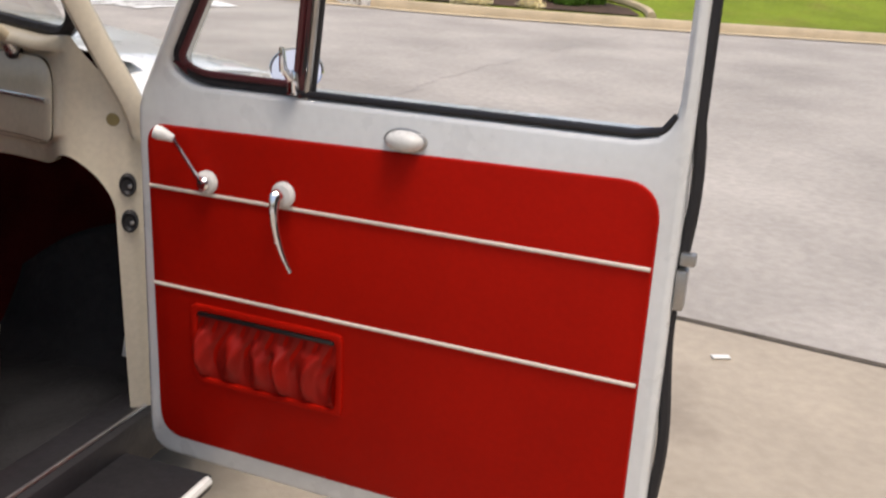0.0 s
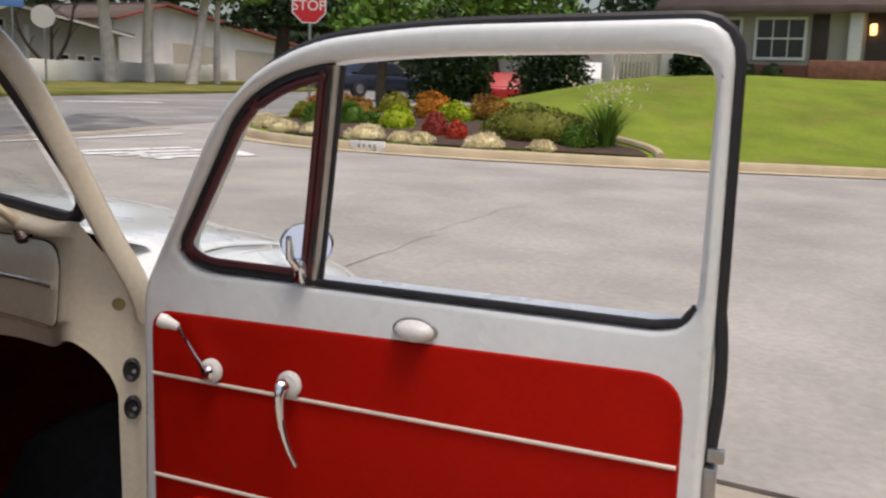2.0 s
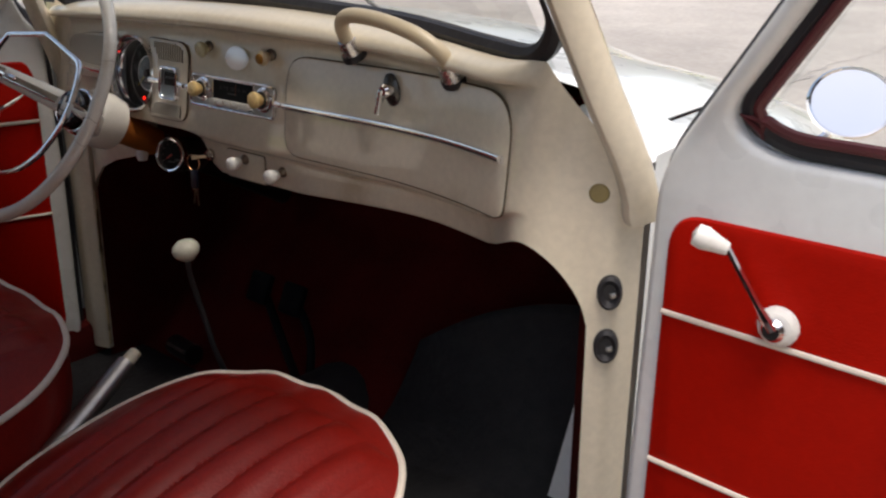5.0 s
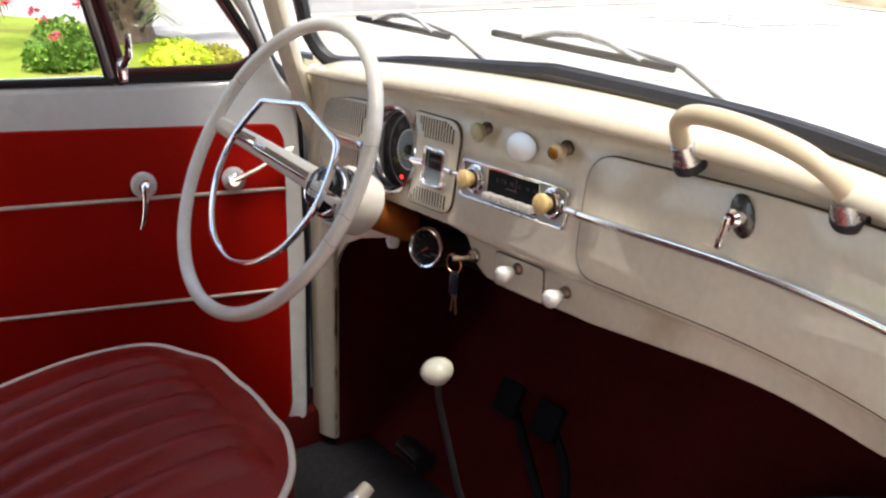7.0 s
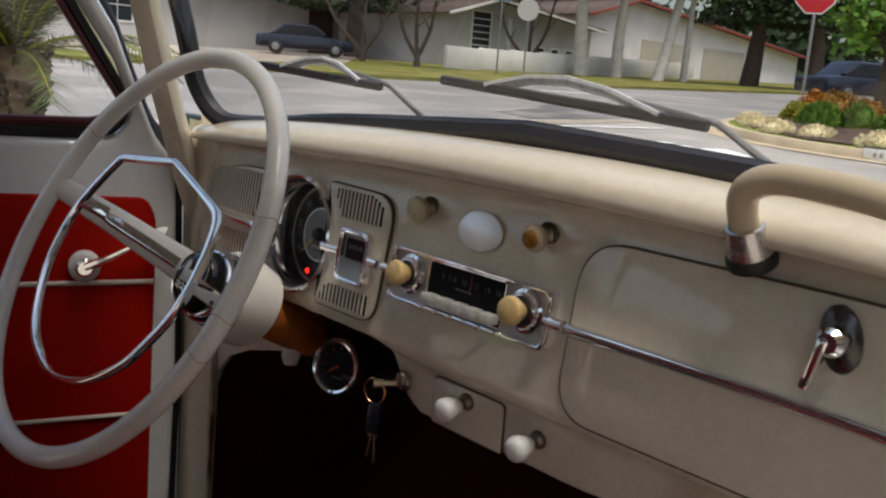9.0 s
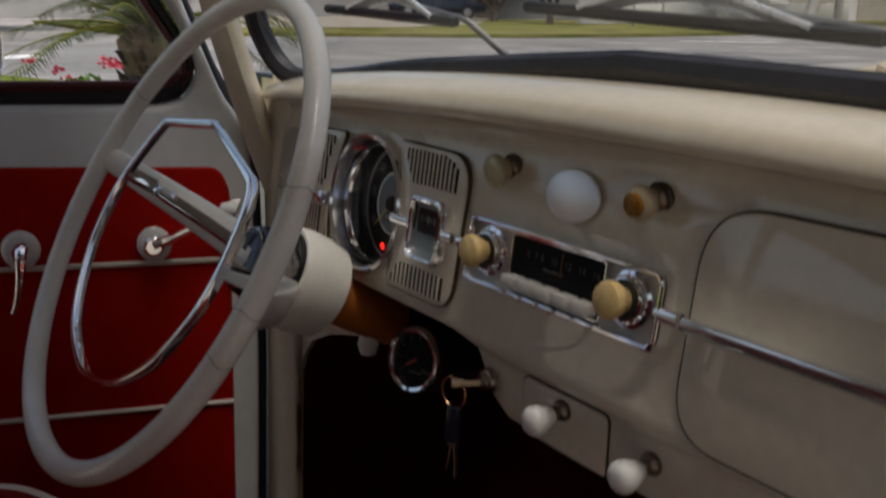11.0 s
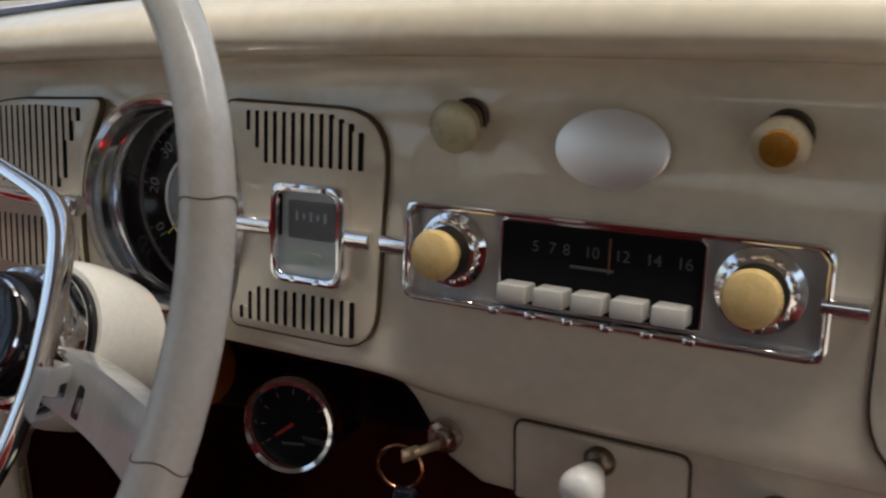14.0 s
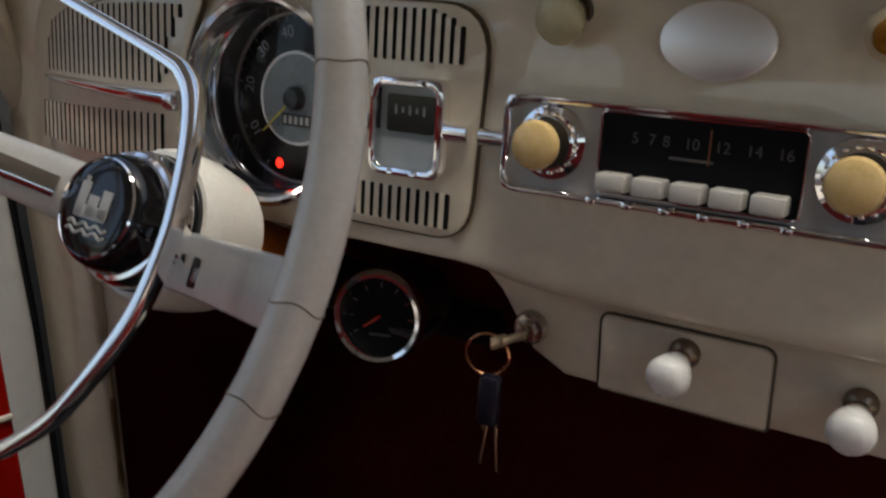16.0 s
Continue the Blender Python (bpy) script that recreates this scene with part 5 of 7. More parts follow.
# ---------------- levers and pedals ----------------
gear = thing("gear_lever", (-0.10, 0.0, 0.31), "thin bent gear lever with white knob", "gear lever")
stem = smooth_line([(-0.075, 0.045, 0.25), (-0.055, -0.005, 0.33), (-0.046, -0.042, 0.41), (-0.056, -0.056, 0.49), (-0.053, -0.073, 0.555), (-0.049, -0.079, 0.588)], 6)
part("stem", tube(stem, 0.0045, 10), material("dark_steel", (0.10, 0.10, 0.105), 0.4, 0.8, vary=0.2, scale=30), gear, "dark steel stem")
part("knob", lathe([(0, -0.018), (0.009, -0.0175)] + [(0.0212 * math.cos(radians(a)), (0.0155 if a > 0 else 0.018) * math.sin(radians(a))) for a in range(-60, 90, 10)] + [(0, 0.0155)], 32, pose(-0.049, -0.080, 0.604, 12, -8, 0)), material("old_white_plastic", (0.66, 0.645, 0.52), 0.25, vary=0.08, scale=40), gear, "white knob")
part("boot", lathe([(0.045, 0.0), (0.035, 0.02), (0.02, 0.035), (0.008, 0.06)], 20, pose(-0.075, 0.045, 0.24)), RUBBER, gear, "rubber boot")

hb = thing("handbrake", (-0.02, -0.30, 0.30), "grey handbrake lever with pale release button between the seats", "handbrake")
part("lever", tube([(0.0, -0.46, 0.33), (-0.035, -0.32, 0.388), (-0.068, -0.19, 0.447)], [0.014, 0.016, 0.015], 14, flat=0.8), STEEL, hb, "worn grey lever")
part("button", tube([(-0.068, -0.19, 0.447), (-0.073, -0.170, 0.456)], [0.011, 0.0095], 12), IVORY, hb, "pale push button")

for k, (x, tag) in enumerate(((-0.221, "clutch"), (-0.128, "brake"))):
    pd = thing("pedal", (x, 0.2, 0.3), "black rubber foot pedal on a steel arm", "pedal", "pedals")
    part("arm", tube(smooth_line([(x, 0.203, 0.400), (x + 0.055, 0.185, 0.345), (0.30 * x - 0.005, 0.150, 0.262), (0.15 * x - 0.002, 0.135, 0.225)], 5), 0.0085, 8), PEDAL, pd, "dark steel arm")
    part("pad", rbox(0.055, 0.016, 0.060, 0.006, pose(x, 0.195, 0.408, -25)), PEDAL, pd, "ribbed rubber pad")
ac = thing("accelerator_pedal", (-0.075, 0.2, 0.23), "long narrow accelerator pedal", "pedal", "pedals")
part("plate", rbox(0.030, 0.012, 0.12, 0.004, pose(-0.052, 0.200, 0.285, -42)), PEDAL, ac)
part("hinge", tube([(-0.095, 0.15, 0.235), (-0.055, 0.15, 0.235)], 0.006, 8), STEEL, ac)
can = thing("black_cylinder", (-0.39, 0.12, 0.23), "small black cylinder with bright stripe on the carpet", "cylinder")
part("body", tube([(-0.425, 0.125, 0.248), (-0.350, 0.118, 0.250)], 0.021, 18), BLACK, can)
part("stripe", tube([(-0.42, 0.106, 0.259), (-0.355, 0.099, 0.261)], 0.004, 6), STEEL, can)

# floor mats
def mat_pt(x0, x1):
    """A loose mat: flat on the floor, then up the sloping foot end, slightly rumpled."""
    def at(u, v):
        d = (0.90 - 0.15 * (1 - u) ** 2) * v
        up = max(0.0, d - 0.56)
        f = up / 0.34
        x = x0 + 0.085 * f + (x1 - 0.040 * f - x0 - 0.085 * f) * u
        rumple = 0.006 * math.sin(x * 19 + d * 11) + 0.004 * math.sin(x * 37 - d * 23 + 2)
        bend = min(1.0, up / 0.06)
        return (x, -0.43 + min(d, 0.56) + up * 0.26 + 0.02 * bend - rumple * bend, 0.240 + up * 0.93 + 0.006 * math.sin(u * 6) * f + rumple * (1 - bend))
    return at


for name, x0, x1 in (("floor_mat", 0.135, 0.555),):
    tagged(thick(part(name, sheet(mat_pt(x0, x1), span(0, 1, 40), span(0, 1, 48)), MAT_DARK), 0.006), "dark grey rubber mat lying on the car floor", "floor mat")


# ---------------- seats ----------------
def car_seat(name, cx, yf, zt, label, w, raised=0.0):
    """A cushion with fluted top, cream piping round its upper edge, and a back rest."""
    seat = thing(name, (cx, yf - 0.25, 0.22), label, "car seat", "front seats")
    dp = 0.50

    def edge(a):
        """Plan outline of the cushion: a rounded square, a in turns."""
        c, s = math.cos(2 * math.pi * a), math.sin(2 * math.pi * a)
        p = 2.0 / 2.55
        return (w * math.copysign(abs(c) ** p, c), dp / 2 * math.copysign(abs(s) ** p, s))

    def top(x, y):
        r = min(1.0, ((abs(x) / w) ** 2.55 + (abs(y) / (dp / 2)) ** 2.55) ** (1 / 2.55))
        flutes = 0.013 * abs(math.sin(math.pi * (x / 0.052 + 0.5))) ** 0.8 * (1 if abs(x) < 0.19 and abs(y) < 0.19 else 0.0)
        fade = max(0.0, min(1.0, (0.20 - abs(x)) / 0.03)) * max(0.0, min(1.0, (0.205 - abs(y)) / 0.05))
        return zt + raised * max(0.0, -x / w) + 0.056 * (1 - r ** 2.2) + flutes * fade + 0.19 * (y - dp / 2) + 0.006 * math.cos(5 * math.pi * x / w) * max(0.0, y / dp)

    def pt(u, v):
        ex, ey = edge(u)
        return (cx + ex * v, yf - dp / 2 + ey * v, top(ex * v, ey * v))
    part("cushion_top", sheet(pt, span(0, 1, 241), [0.001] + span(0.03, 1, 56)), SEATRED, seat, "fluted red vinyl cushion")
    pip = [(cx + edge(k / 90)[0] * 1.004, yf - dp / 2 + edge(k / 90)[1] * 1.004, top(*edge(k / 90)) - 0.002) for k in range(90)]
    part("piping", tube(pip, 0.0052, 8, closed=True), PIPING, seat, "cream piping")

    def side(u, v):
        ex, ey = edge(u)
        b = 1 + 0.03 * math.sin(math.pi * v) - 0.06 * v
        return (cx + ex * b, yf - dp / 2 + ey * b, top(ex, ey) - 0.004 - 0.15 * v)
    part("cushion_side", sheet(side, span(0, 1, 91), span(0, 1, 8)), SEATRED, seat, "red vinyl side")
    back = rbox(0.46, 0.10, 0.50, 0.045, pose(cx, yf - dp - 0.17, zt + 0.24, 24), 4)
    part("backrest", back, SEATRED, seat, "red vinyl backrest")
    for s in (-1, 1):
        part("runner", rbox(0.03, 0.40, 0.09, 0.004, pose(cx + s * 0.17, yf - 0.27, zt - 0.20)), BLACK, seat, "steel seat runner")
    return seat


car_seat("driver_seat", -0.305, -0.217, 0.500, "red vinyl car seat with cream piping at the steering wheel", 0.285, 0.032)
car_seat("passenger_seat", 0.240, -0.066, 0.452, "red vinyl car seat with cream piping beside the open door", 0.252)

# ---------------- outside fittings ----------------
SILVER = material("bright_silver", (0.84, 0.84, 0.84), 0.30, 0.2, vary=0.08, scale=40)


def wiper(px_, tip_l, tip_r):
    w = thing("wiper", (px_, 0.08, 0.965), "wiper blade with pale metal arm resting at the windscreen foot", "wiper", "wipers")
    a, b = Vector(tip_l), Vector(tip_r)
    part("blade", tube([a.lerp(b, k / 8) for k in range(9)], 0.0045, 6), RUBBER, w, "black rubber blade")
    part("bridge", tube([a.lerp(b, 0.2), a.lerp(b, 0.35) + Vector((0, 0.008, 0.012)), a.lerp(b, 0.5) + Vector((0, 0.008, 0.016)), a.lerp(b, 0.65) + Vector((0, 0.008, 0.012)), a.lerp(b, 0.85)], 0.0062, 8, flat=0.5), SILVER, w, "silver blade holder")
    part("arm", tube([a.lerp(b, 0.55) + Vector((0, 0.010, 0.012)), a.lerp(b, 0.80) + Vector((0, 0.010, 0.007)), a.lerp(b, 1.0) + Vector((0.004, 0.008, 0.002)), Vector((px_, 0.085, 0.955))], [0.0024, 0.0026, 0.0028, 0.0036], 8), material("dull_arm", (0.25, 0.25, 0.25), 0.4, 0.6, vary=0.15, scale=40), w, "dull grey arm")
    return w


wiper(0.235, (-0.100, 0.040, 1.012), (0.168, 0.062, 0.994))
wiper(-0.14, (-0.400, 0.028, 1.012), (-0.192, 0.040, 1.000))

mir = thing("wing_mirror", (0.75, 0.34, 0.82), "small round mirror on a chrome stalk", "mirror")
mm = Matrix.Translation((0.762, 0.359, 0.868)) @ Vector((0.45, -0.80, 0.42)).to_track_quat("Z", "Y").to_matrix().to_4x4() @ Matrix.Diagonal((1.1, 0.95, 1, 1))
part("glass", lathe([(0, 0.004), (0.044, 0.004)], 36, mm), material("mirror_glass", (0.85, 0.85, 0.86), 0.03, 1.0, vary=0), mir, "mirror glass")
part("shell", lathe([(0.044, 0.004), (0.047, 0.006), (0.049, 0.002), (0.045, -0.012), (0.025, -0.022), (0, -0.025)], 36, mm), CHROME, mir, "chrome shell")
part("stalk", tube(smooth_line([(0.752, 0.375, 0.845), (0.735, 0.355, 0.820), (0.700, 0.310, 0.800)], 4), 0.006, 8), CHROME, mir, "chrome stalk")

# hinges, buttons and marks on the right-hand post
for z in (0.704, 0.640):
    hg = thing("door_hinge", (0.645, -0.028, z), "black rubber hinge hole with steel hinge strap in the door post", "hinge", "door hinges")
    hm = Matrix.Translation((0.6500, -0.0270, z)) @ Vector((0.50, -0.86, 0)).to_track_quat("Z", "Y").to_matrix().to_4x4()
    part("grommet", lathe([(0.0, 0.0015), (0.012, 0.0015), (0.015, 0.004), (0.019, 0.006), (0.0235, 0.003), (0.024, -0.004)], 24, hm @ Matrix.Diagonal((0.58, 0.84, 1, 1))), RUBBER, hg)
    part("strap", rbox(0.008, 0.007, 0.008, 0.002, hm @ pose(0.004, -0.002, 0.001, 0, 0, 20)), STEEL, hg, "steel strap")
cap = lathe([(0, 0.006), (0.009, 0.005), (0.0125, 0.001), (0.0125, -0.002)], 20, Matrix.Translation((0.632, -0.031, 0.814)) @ Vector((0.45, -0.89, 0)).to_track_quat("Z", "Y").to_matrix().to_4x4())
tagged(part("plug", cap, material("tan_plug", (0.30, 0.23, 0.09), 0.5, vary=0.15, scale=60)), "round tan rubber plug in the door post", "plug")


# ---------------- street and gardens ----------------
def leaf_mat(name, color, vary=0.25):
    return material(name, color, 0.6, vary=vary, scale=3.0, spec=0.25, island=True)


LEAF_DARK, LEAF_GREEN = leaf_mat("dark_leaf", (0.022, 0.042, 0.012)), leaf_mat("green_leaf", (0.10, 0.19, 0.02))
LEAF_LIME, LEAF_OLIVE = leaf_mat("lime_leaf", (0.38, 0.46, 0.02)), leaf_mat("olive_leaf", (0.27, 0.26, 0.025))
LEAF_ORANGE, LEAF_RED = leaf_mat("orange_leaf", (0.50, 0.19, 0.015)), leaf_mat("red_leaf", (0.52, 0.06, 0.03))
LEAF_RUST = leaf_mat("rust_leaf", (0.30, 0.15, 0.02), 0.4)
LEAF_MAROON, LEAF_STRAW = leaf_mat("maroon_leaf", (0.36, 0.055, 0.04)), leaf_mat("straw_leaf", (0.78, 0.68, 0.44))
BARK_PALE = material("pale_bark", (0.62, 0.57, 0.52), 0.85, vary=0.2, scale=3, bump=0.5, bump_scale=20)
BARK_DARK = material("dark_bark", (0.09, 0.065, 0.05), 0.9, vary=0.3, scale=6, bump=0.8, bump_scale=30)
SOIL = material("bed_soil", (0.075, 0.045, 0.03), 0.95, vary=0.3, scale=5, bump=0.8, bump_scale=40)


def leaves(c, size, n, leaf, rng, long=1.6, hollow=0.55, lumps=5, upright=0.0, clipped=False):
    """Leaf blades spread over an uneven, lumpy crown, or closely over one rounded mound."""
    bm = bmesh.new()
    c, size = Vector(c), Vector(size)
    blobs = [(Vector((rng.uniform(-0.5, 0.5), rng.uniform(-0.5, 0.5), rng.uniform(-0.15, 0.6))), rng.uniform(0.5, 0.8)) for _ in range(lumps)] + [(Vector((0, 0, 0.1)), 0.85)]
    if clipped:
        blobs = [(Vector((0, 0, 0.10)), 0.80)] * 6
        for _ in range(13):
            a, el = rng.uniform(0, 6.28), rng.uniform(0.0, 1.5)
            blobs.append((Vector((math.cos(a) * math.cos(el), math.sin(a) * math.cos(el), math.sin(el))) * rng.uniform(0.50, 0.66), rng.uniform(0.24, 0.42)))
    for _ in range(n):
        b, r = blobs[rng.randrange(len(blobs))]
        d = Vector((rng.gauss(0, 1), rng.gauss(0, 1), abs(rng.gauss(0, 1)) - 0.25)).normalized()
        p = b + d * r * (hollow + (1 - hollow) * rng.random() ** 0.5)
        p.z = max(p.z, 0.02)
        p = c + Vector((p.x * size.x, p.y * size.y, p.z * size.z))
        t = (d * 0.6 + Vector((rng.gauss(0, 0.6), rng.gauss(0, 0.6), rng.gauss(0, 0.5) + upright))).normalized()
        w = t.orthogonal().normalized()
        w.rotate(Matrix.Rotation(rng.uniform(0, 6.28), 3, t))
        s = leaf * rng.uniform(0.6, 1.3)
        a, m_, e = p - t * s * long * 0.5, p, p + t * s * long * 0.5
        bm.faces.new([bm.verts.new(q) for q in (a, m_ + w * s * 0.5, e, m_ - w * s * 0.5)])
    return bm


def bush(c, size, n, leaf, mat, label, seed, upright=0.0, long=1.6, category="bush", group="planted bed"):
    rng = random.Random(seed)
    b = thing("bush", (c[0], c[1], c[2]), label, category, group)
    part("crown", leaves(c, size, int(n * 2.4), leaf * 0.62, rng, long=long, upright=upright, hollow=0.78, clipped=True), mat, b, sharp=180)
    bm = bmesh.new()
    for k in range(5):
        a = 2 * math.pi * k / 5
        t = tube([Vector(c) - Vector((0, 0, 0.04)), Vector(c) + Vector((0.4 * size[0] * math.cos(a), 0.4 * size[1] * math.sin(a), 0.55 * size[2]))], [0.02, 0.008], 5)
        bm = join(bm, t)
    part("stems", bm, BARK_DARK, b)
    core = lathe([(0.45, 0.0), (0.62, 0.05), (0.66, 0.2), (0.60, 0.45), (0.42, 0.64), (0.2, 0.72), (0, 0.74)], 18)
    core.transform(Matrix.Translation(c) @ Matrix.Diagonal((size[0], size[1], size[2], 1)))
    part("inner_leaves", core, mat, b)
    return b


bed = [(-0.1, 12.25), (-0.35, 12.75), (-1.2, 13.2), (-2.5, 13.5), (-4.5, 15.0), (-5.5, 21.0), (-8.3, 20.5), (-8.5, 17), (-8.0, 14.7), (-7.1, 12.9), (-5.5, 11.75), (-3, 11.65)]
bm = bmesh.new()
f = bm.faces.new([bm.verts.new((x, y, mound(x, y) + 0.03)) for x, y in bed])
bmesh.ops.triangulate(bm, faces=[f])
tagged(part("planting_bed", bm, SOIL), "brown soil bed behind the kerb", "planting bed", kind="structure")
edging = smooth_line([(0.05, 12.25, 0), (-0.12, 12.75, 0), (-0.55, 13.15, 0), (-1.3, 13.45, 0), (-2.4, 13.7, 0)], 6)
bm = tube([(p.x, p.y, mound(p.x, p.y) + 0.03) for p in edging], 0.07, 8)
tagged(part("bed_edging", bm, KERB), "pale curved concrete edging of the planting bed", "edging", kind="structure")


def on_bed(x, y):
    return (x, y, mound(x, y))


for k, (x, y, r) in enumerate(((-6.9, 12.95, 0.30), (-7.6, 14.0, 0.30), (-6.2, 12.3, 0.34), (-5.5, 12.1, 0.30), (-7.3, 13.5, 0.26), (-4.45, 11.85, 0.36), (-3.85, 11.8, 0.24), (-3.5, 11.75, 0.28), (-2.5, 11.85, 0.36), (-1.65, 12.05, 0.24), (-7.9, 14.7, 0.25))):
    bush(on_bed(x, y), (r * 1.05, r * 0.95, r * 0.68), 700, 0.020, LEAF_STRAW, "low rounded tuft of pale dry ornamental grass", 100 + k, upright=0.5, long=6.0, category="grass tuft", group="grass tufts")
for k, (x, y, rx, rz, mat, lab, leaf) in enumerate((
        (-5.0, 13.2, 0.28, 0.30, LEAF_GREEN, "low dense green bush in the planted corner", 0.05), (-7.2, 14.9, 0.42, 0.45, LEAF_OLIVE, "olive green bush by the kerb", 0.05),
        (-4.4, 13.0, 0.36, 0.46, LEAF_LIME, "bright lime-green rounded bush in the bed", 0.045), (-3.74, 14.0, 0.38, 0.34, LEAF_LIME, "bright lime-green rounded bush in the bed", 0.045),
        (-4.28, 14.3, 0.44, 0.52, LEAF_ORANGE, "orange-red leaved rounded bush in the bed", 0.05), (-3.19, 14.4, 0.54, 0.42, LEAF_RUST, "rust-brown leaved low bush behind the hedge", 0.05),
        (-3.55, 12.5, 0.29, 0.44, LEAF_MAROON, "dark red round bush", 0.035), (-3.10, 12.3, 0.24, 0.34, LEAF_RED, "bright red round bush", 0.035),
        (-6.97, 15.8, 0.60, 0.66, LEAF_RUST, "olive and rust leaved bush in the planted corner", 0.05), (-5.55, 15.5, 0.42, 0.58, LEAF_OLIVE, "olive green bush with pale flowers", 0.05),
        (-7.63, 16.4, 0.45, 0.60, LEAF_ORANGE, "orange-leaved rounded bush in the planted corner", 0.05), (-6.2, 15.2, 0.50, 0.55, LEAF_RUST, "olive and rust leaved bush in the planted corner", 0.05))):
    bush(on_bed(x, y), (rx, rx * 0.9, rz), 1100, leaf, mat, lab, 200 + k)
h = on_bed(-1.95, 12.85)
bush(h, (1.12, 0.62, 0.60), 3200, 0.045, leaf_mat("hedge_leaf", (0.155, 0.165, 0.020), 0.35), "wide clipped olive-green hedge mound", 230)
bush(on_bed(-1.25, 12.55), (0.35, 0.3, 0.42), 700, 0.05, LEAF_GREEN, "dense green bush in the planted corner", 231)
for k, (x, y, r) in enumerate(((-5.95, 13.25, 0.42), (-5.45, 13.35, 0.34), (-6.35, 13.75, 0.36))):
    bush(on_bed(x, y), (r, r * 0.8, 0.48), 900, 0.026, LEAF_GREEN, "clump of upright strappy green leaves", 240 + k, upright=1.3, long=6.0, category="plant")
# tall flowering grass
rng = random.Random(7)
tg = thing("tall_grass", on_bed(-0.85, 12.75), "tall green spiky clump with pale seed heads", "grass clump")
bm, tips = bmesh.new(), bmesh.new()
x0, y0, z0 = on_bed(-0.85, 12.75)
for k in range(420):
    a, lean_ = rng.uniform(0, 6.28), rng.uniform(0.05, 0.80)
    hgt = rng.uniform(0.50, 0.85)
    bx, by = x0 + 0.14 * math.cos(a) * rng.random(), y0 + 0.14 * math.sin(a) * rng.random()
    prev = None
    for j in range(4):
        f = j / 3
        p = Vector((bx + math.cos(a) * lean_ * f * f * 0.75, by + math.sin(a) * lean_ * f * f * 0.75, z0 + hgt * f * (1 - 0.15 * f * lean_)))
        w = Vector((-math.sin(a), math.cos(a), 0)) * 0.009 * (1 - f * 0.9)
        cur = (bm.verts.new(p - w), bm.verts.new(p + w))
        if prev:
            bm.faces.new((prev[0], prev[1], cur[1], cur[0]))
        prev = cur
    if k % 11 == 0:
        p = Vector((bx + math.cos(a) * lean_ * 0.8, by + math.sin(a) * lean_ * 0.8, z0 + hgt * 1.2))
        for j in range(4):
            q = p + Vector((rng.gauss(0, 0.03), rng.gauss(0, 0.03), rng.gauss(0, 0.04)))
            tips.faces.new([tips.verts.new(q + Vector(v)) for v in ((-0.012, 0, 0), (0, 0, -0.02), (0.012, 0, 0), (0, 0, 0.02))])
part("blades", bm, LEAF_GREEN, tg, sharp=180)
part("seed_heads", tips, LEAF_STRAW, tg, sharp=180)

# painted block on the kerb: unreadable mark as bars
kb = thing("kerb_marking", (-4.15, 11.22, gz(-4.15, 11.2)), "white painted block with dark bars on the kerb", "road marking")
km = pose(-4.13, 11.195, gz(-4.1, 11.2, 0.085), 0, 0, -8)
part("ground_coat", rbox(0.62, 0.02, 0.15, 0.002, km), ROADPAINT, kb)
for k in range(4):
    part("bar", rbox(0.045, 0.004, 0.055, 0.001, km @ pose(-0.14 + 0.085 * k + (0.02 if k > 1 else 0), -0.011, 0)), CONCRETE, kb)

# older, darker asphalt of the cross street
flat_patch("cross_street", [(-9.3, -60), (-9.25, 4.0), (-9.35, 10.5), (-9.2, 12.4), (-9.3, 16.2), (-9.8, 27), (-10.5, 80), (-26, 80), (-26, -60)], 0.004, material("old_asphalt", (0.25, 0.24, 0.23), 0.9, vary=0.2, scale=0.4, bump=0.5, bump_scale=60, spec=0.25, color2=(0.32, 0.30, 0.285), mask=(0.6, 0.5, 0.62)), "older darker asphalt of the cross street", "road")
# street markings
def marking(pts, label):
    flat_patch("road_marking", pts, 0.012, ROADPAINT, label, "road marking", kind="structure")


marking([(-9.6, 4.6), (-9.45, 4.6), (-7.7, 11.7), (-7.85, 11.7)], "worn white limit line across the street")
for k in range(4):
    f = k / 3
    p, q = Vector((-7.0 + 1.15 * f, 7.95 + 0.25 * f)), Vector((-6.25 + 1.1 * f, 9.75 - 0.45 * f))
    w = 0.085 + 0.03 * (k % 2)
    marking([(p.x - w, p.y + 0.02), (p.x + w, p.y - 0.02), (q.x + w, q.y - 0.02), (q.x - w, q.y + 0.02)], "white worn letters painted on the street, drawn as bars")
marking([(-5.75, 9.55), (-5.05, 9.10), (-4.95, 9.45), (-5.60, 9.95)], "white worn letters painted on the street, drawn as bars")
marking([(-6.5, 8.55), (-5.55, 8.15), (-5.45, 8.35), (-6.4, 8.75)], "white worn letters painted on the street, drawn as bars")
marking([(-16.8, 18.6), (-16.4, 18.6), (-14.9, 20.7), (-15.3, 20.8)], "white worn bar on the cross street")
marking([(-16.6, 1.0), (-15.6, 1.0), (-15.6, 2.6), (-16.6, 2.6)], "white worn bar on the street")
flat_patch("gutter", [(-9.6, 4.5), (-9.15, 4.5), (-8.45, 9.3), (-8.75, 12.8), (-9.2, 12.8), (-9.0, 9.4)], 0.008, CONCRETE, "pale concrete gutter across the side street", "gutter")
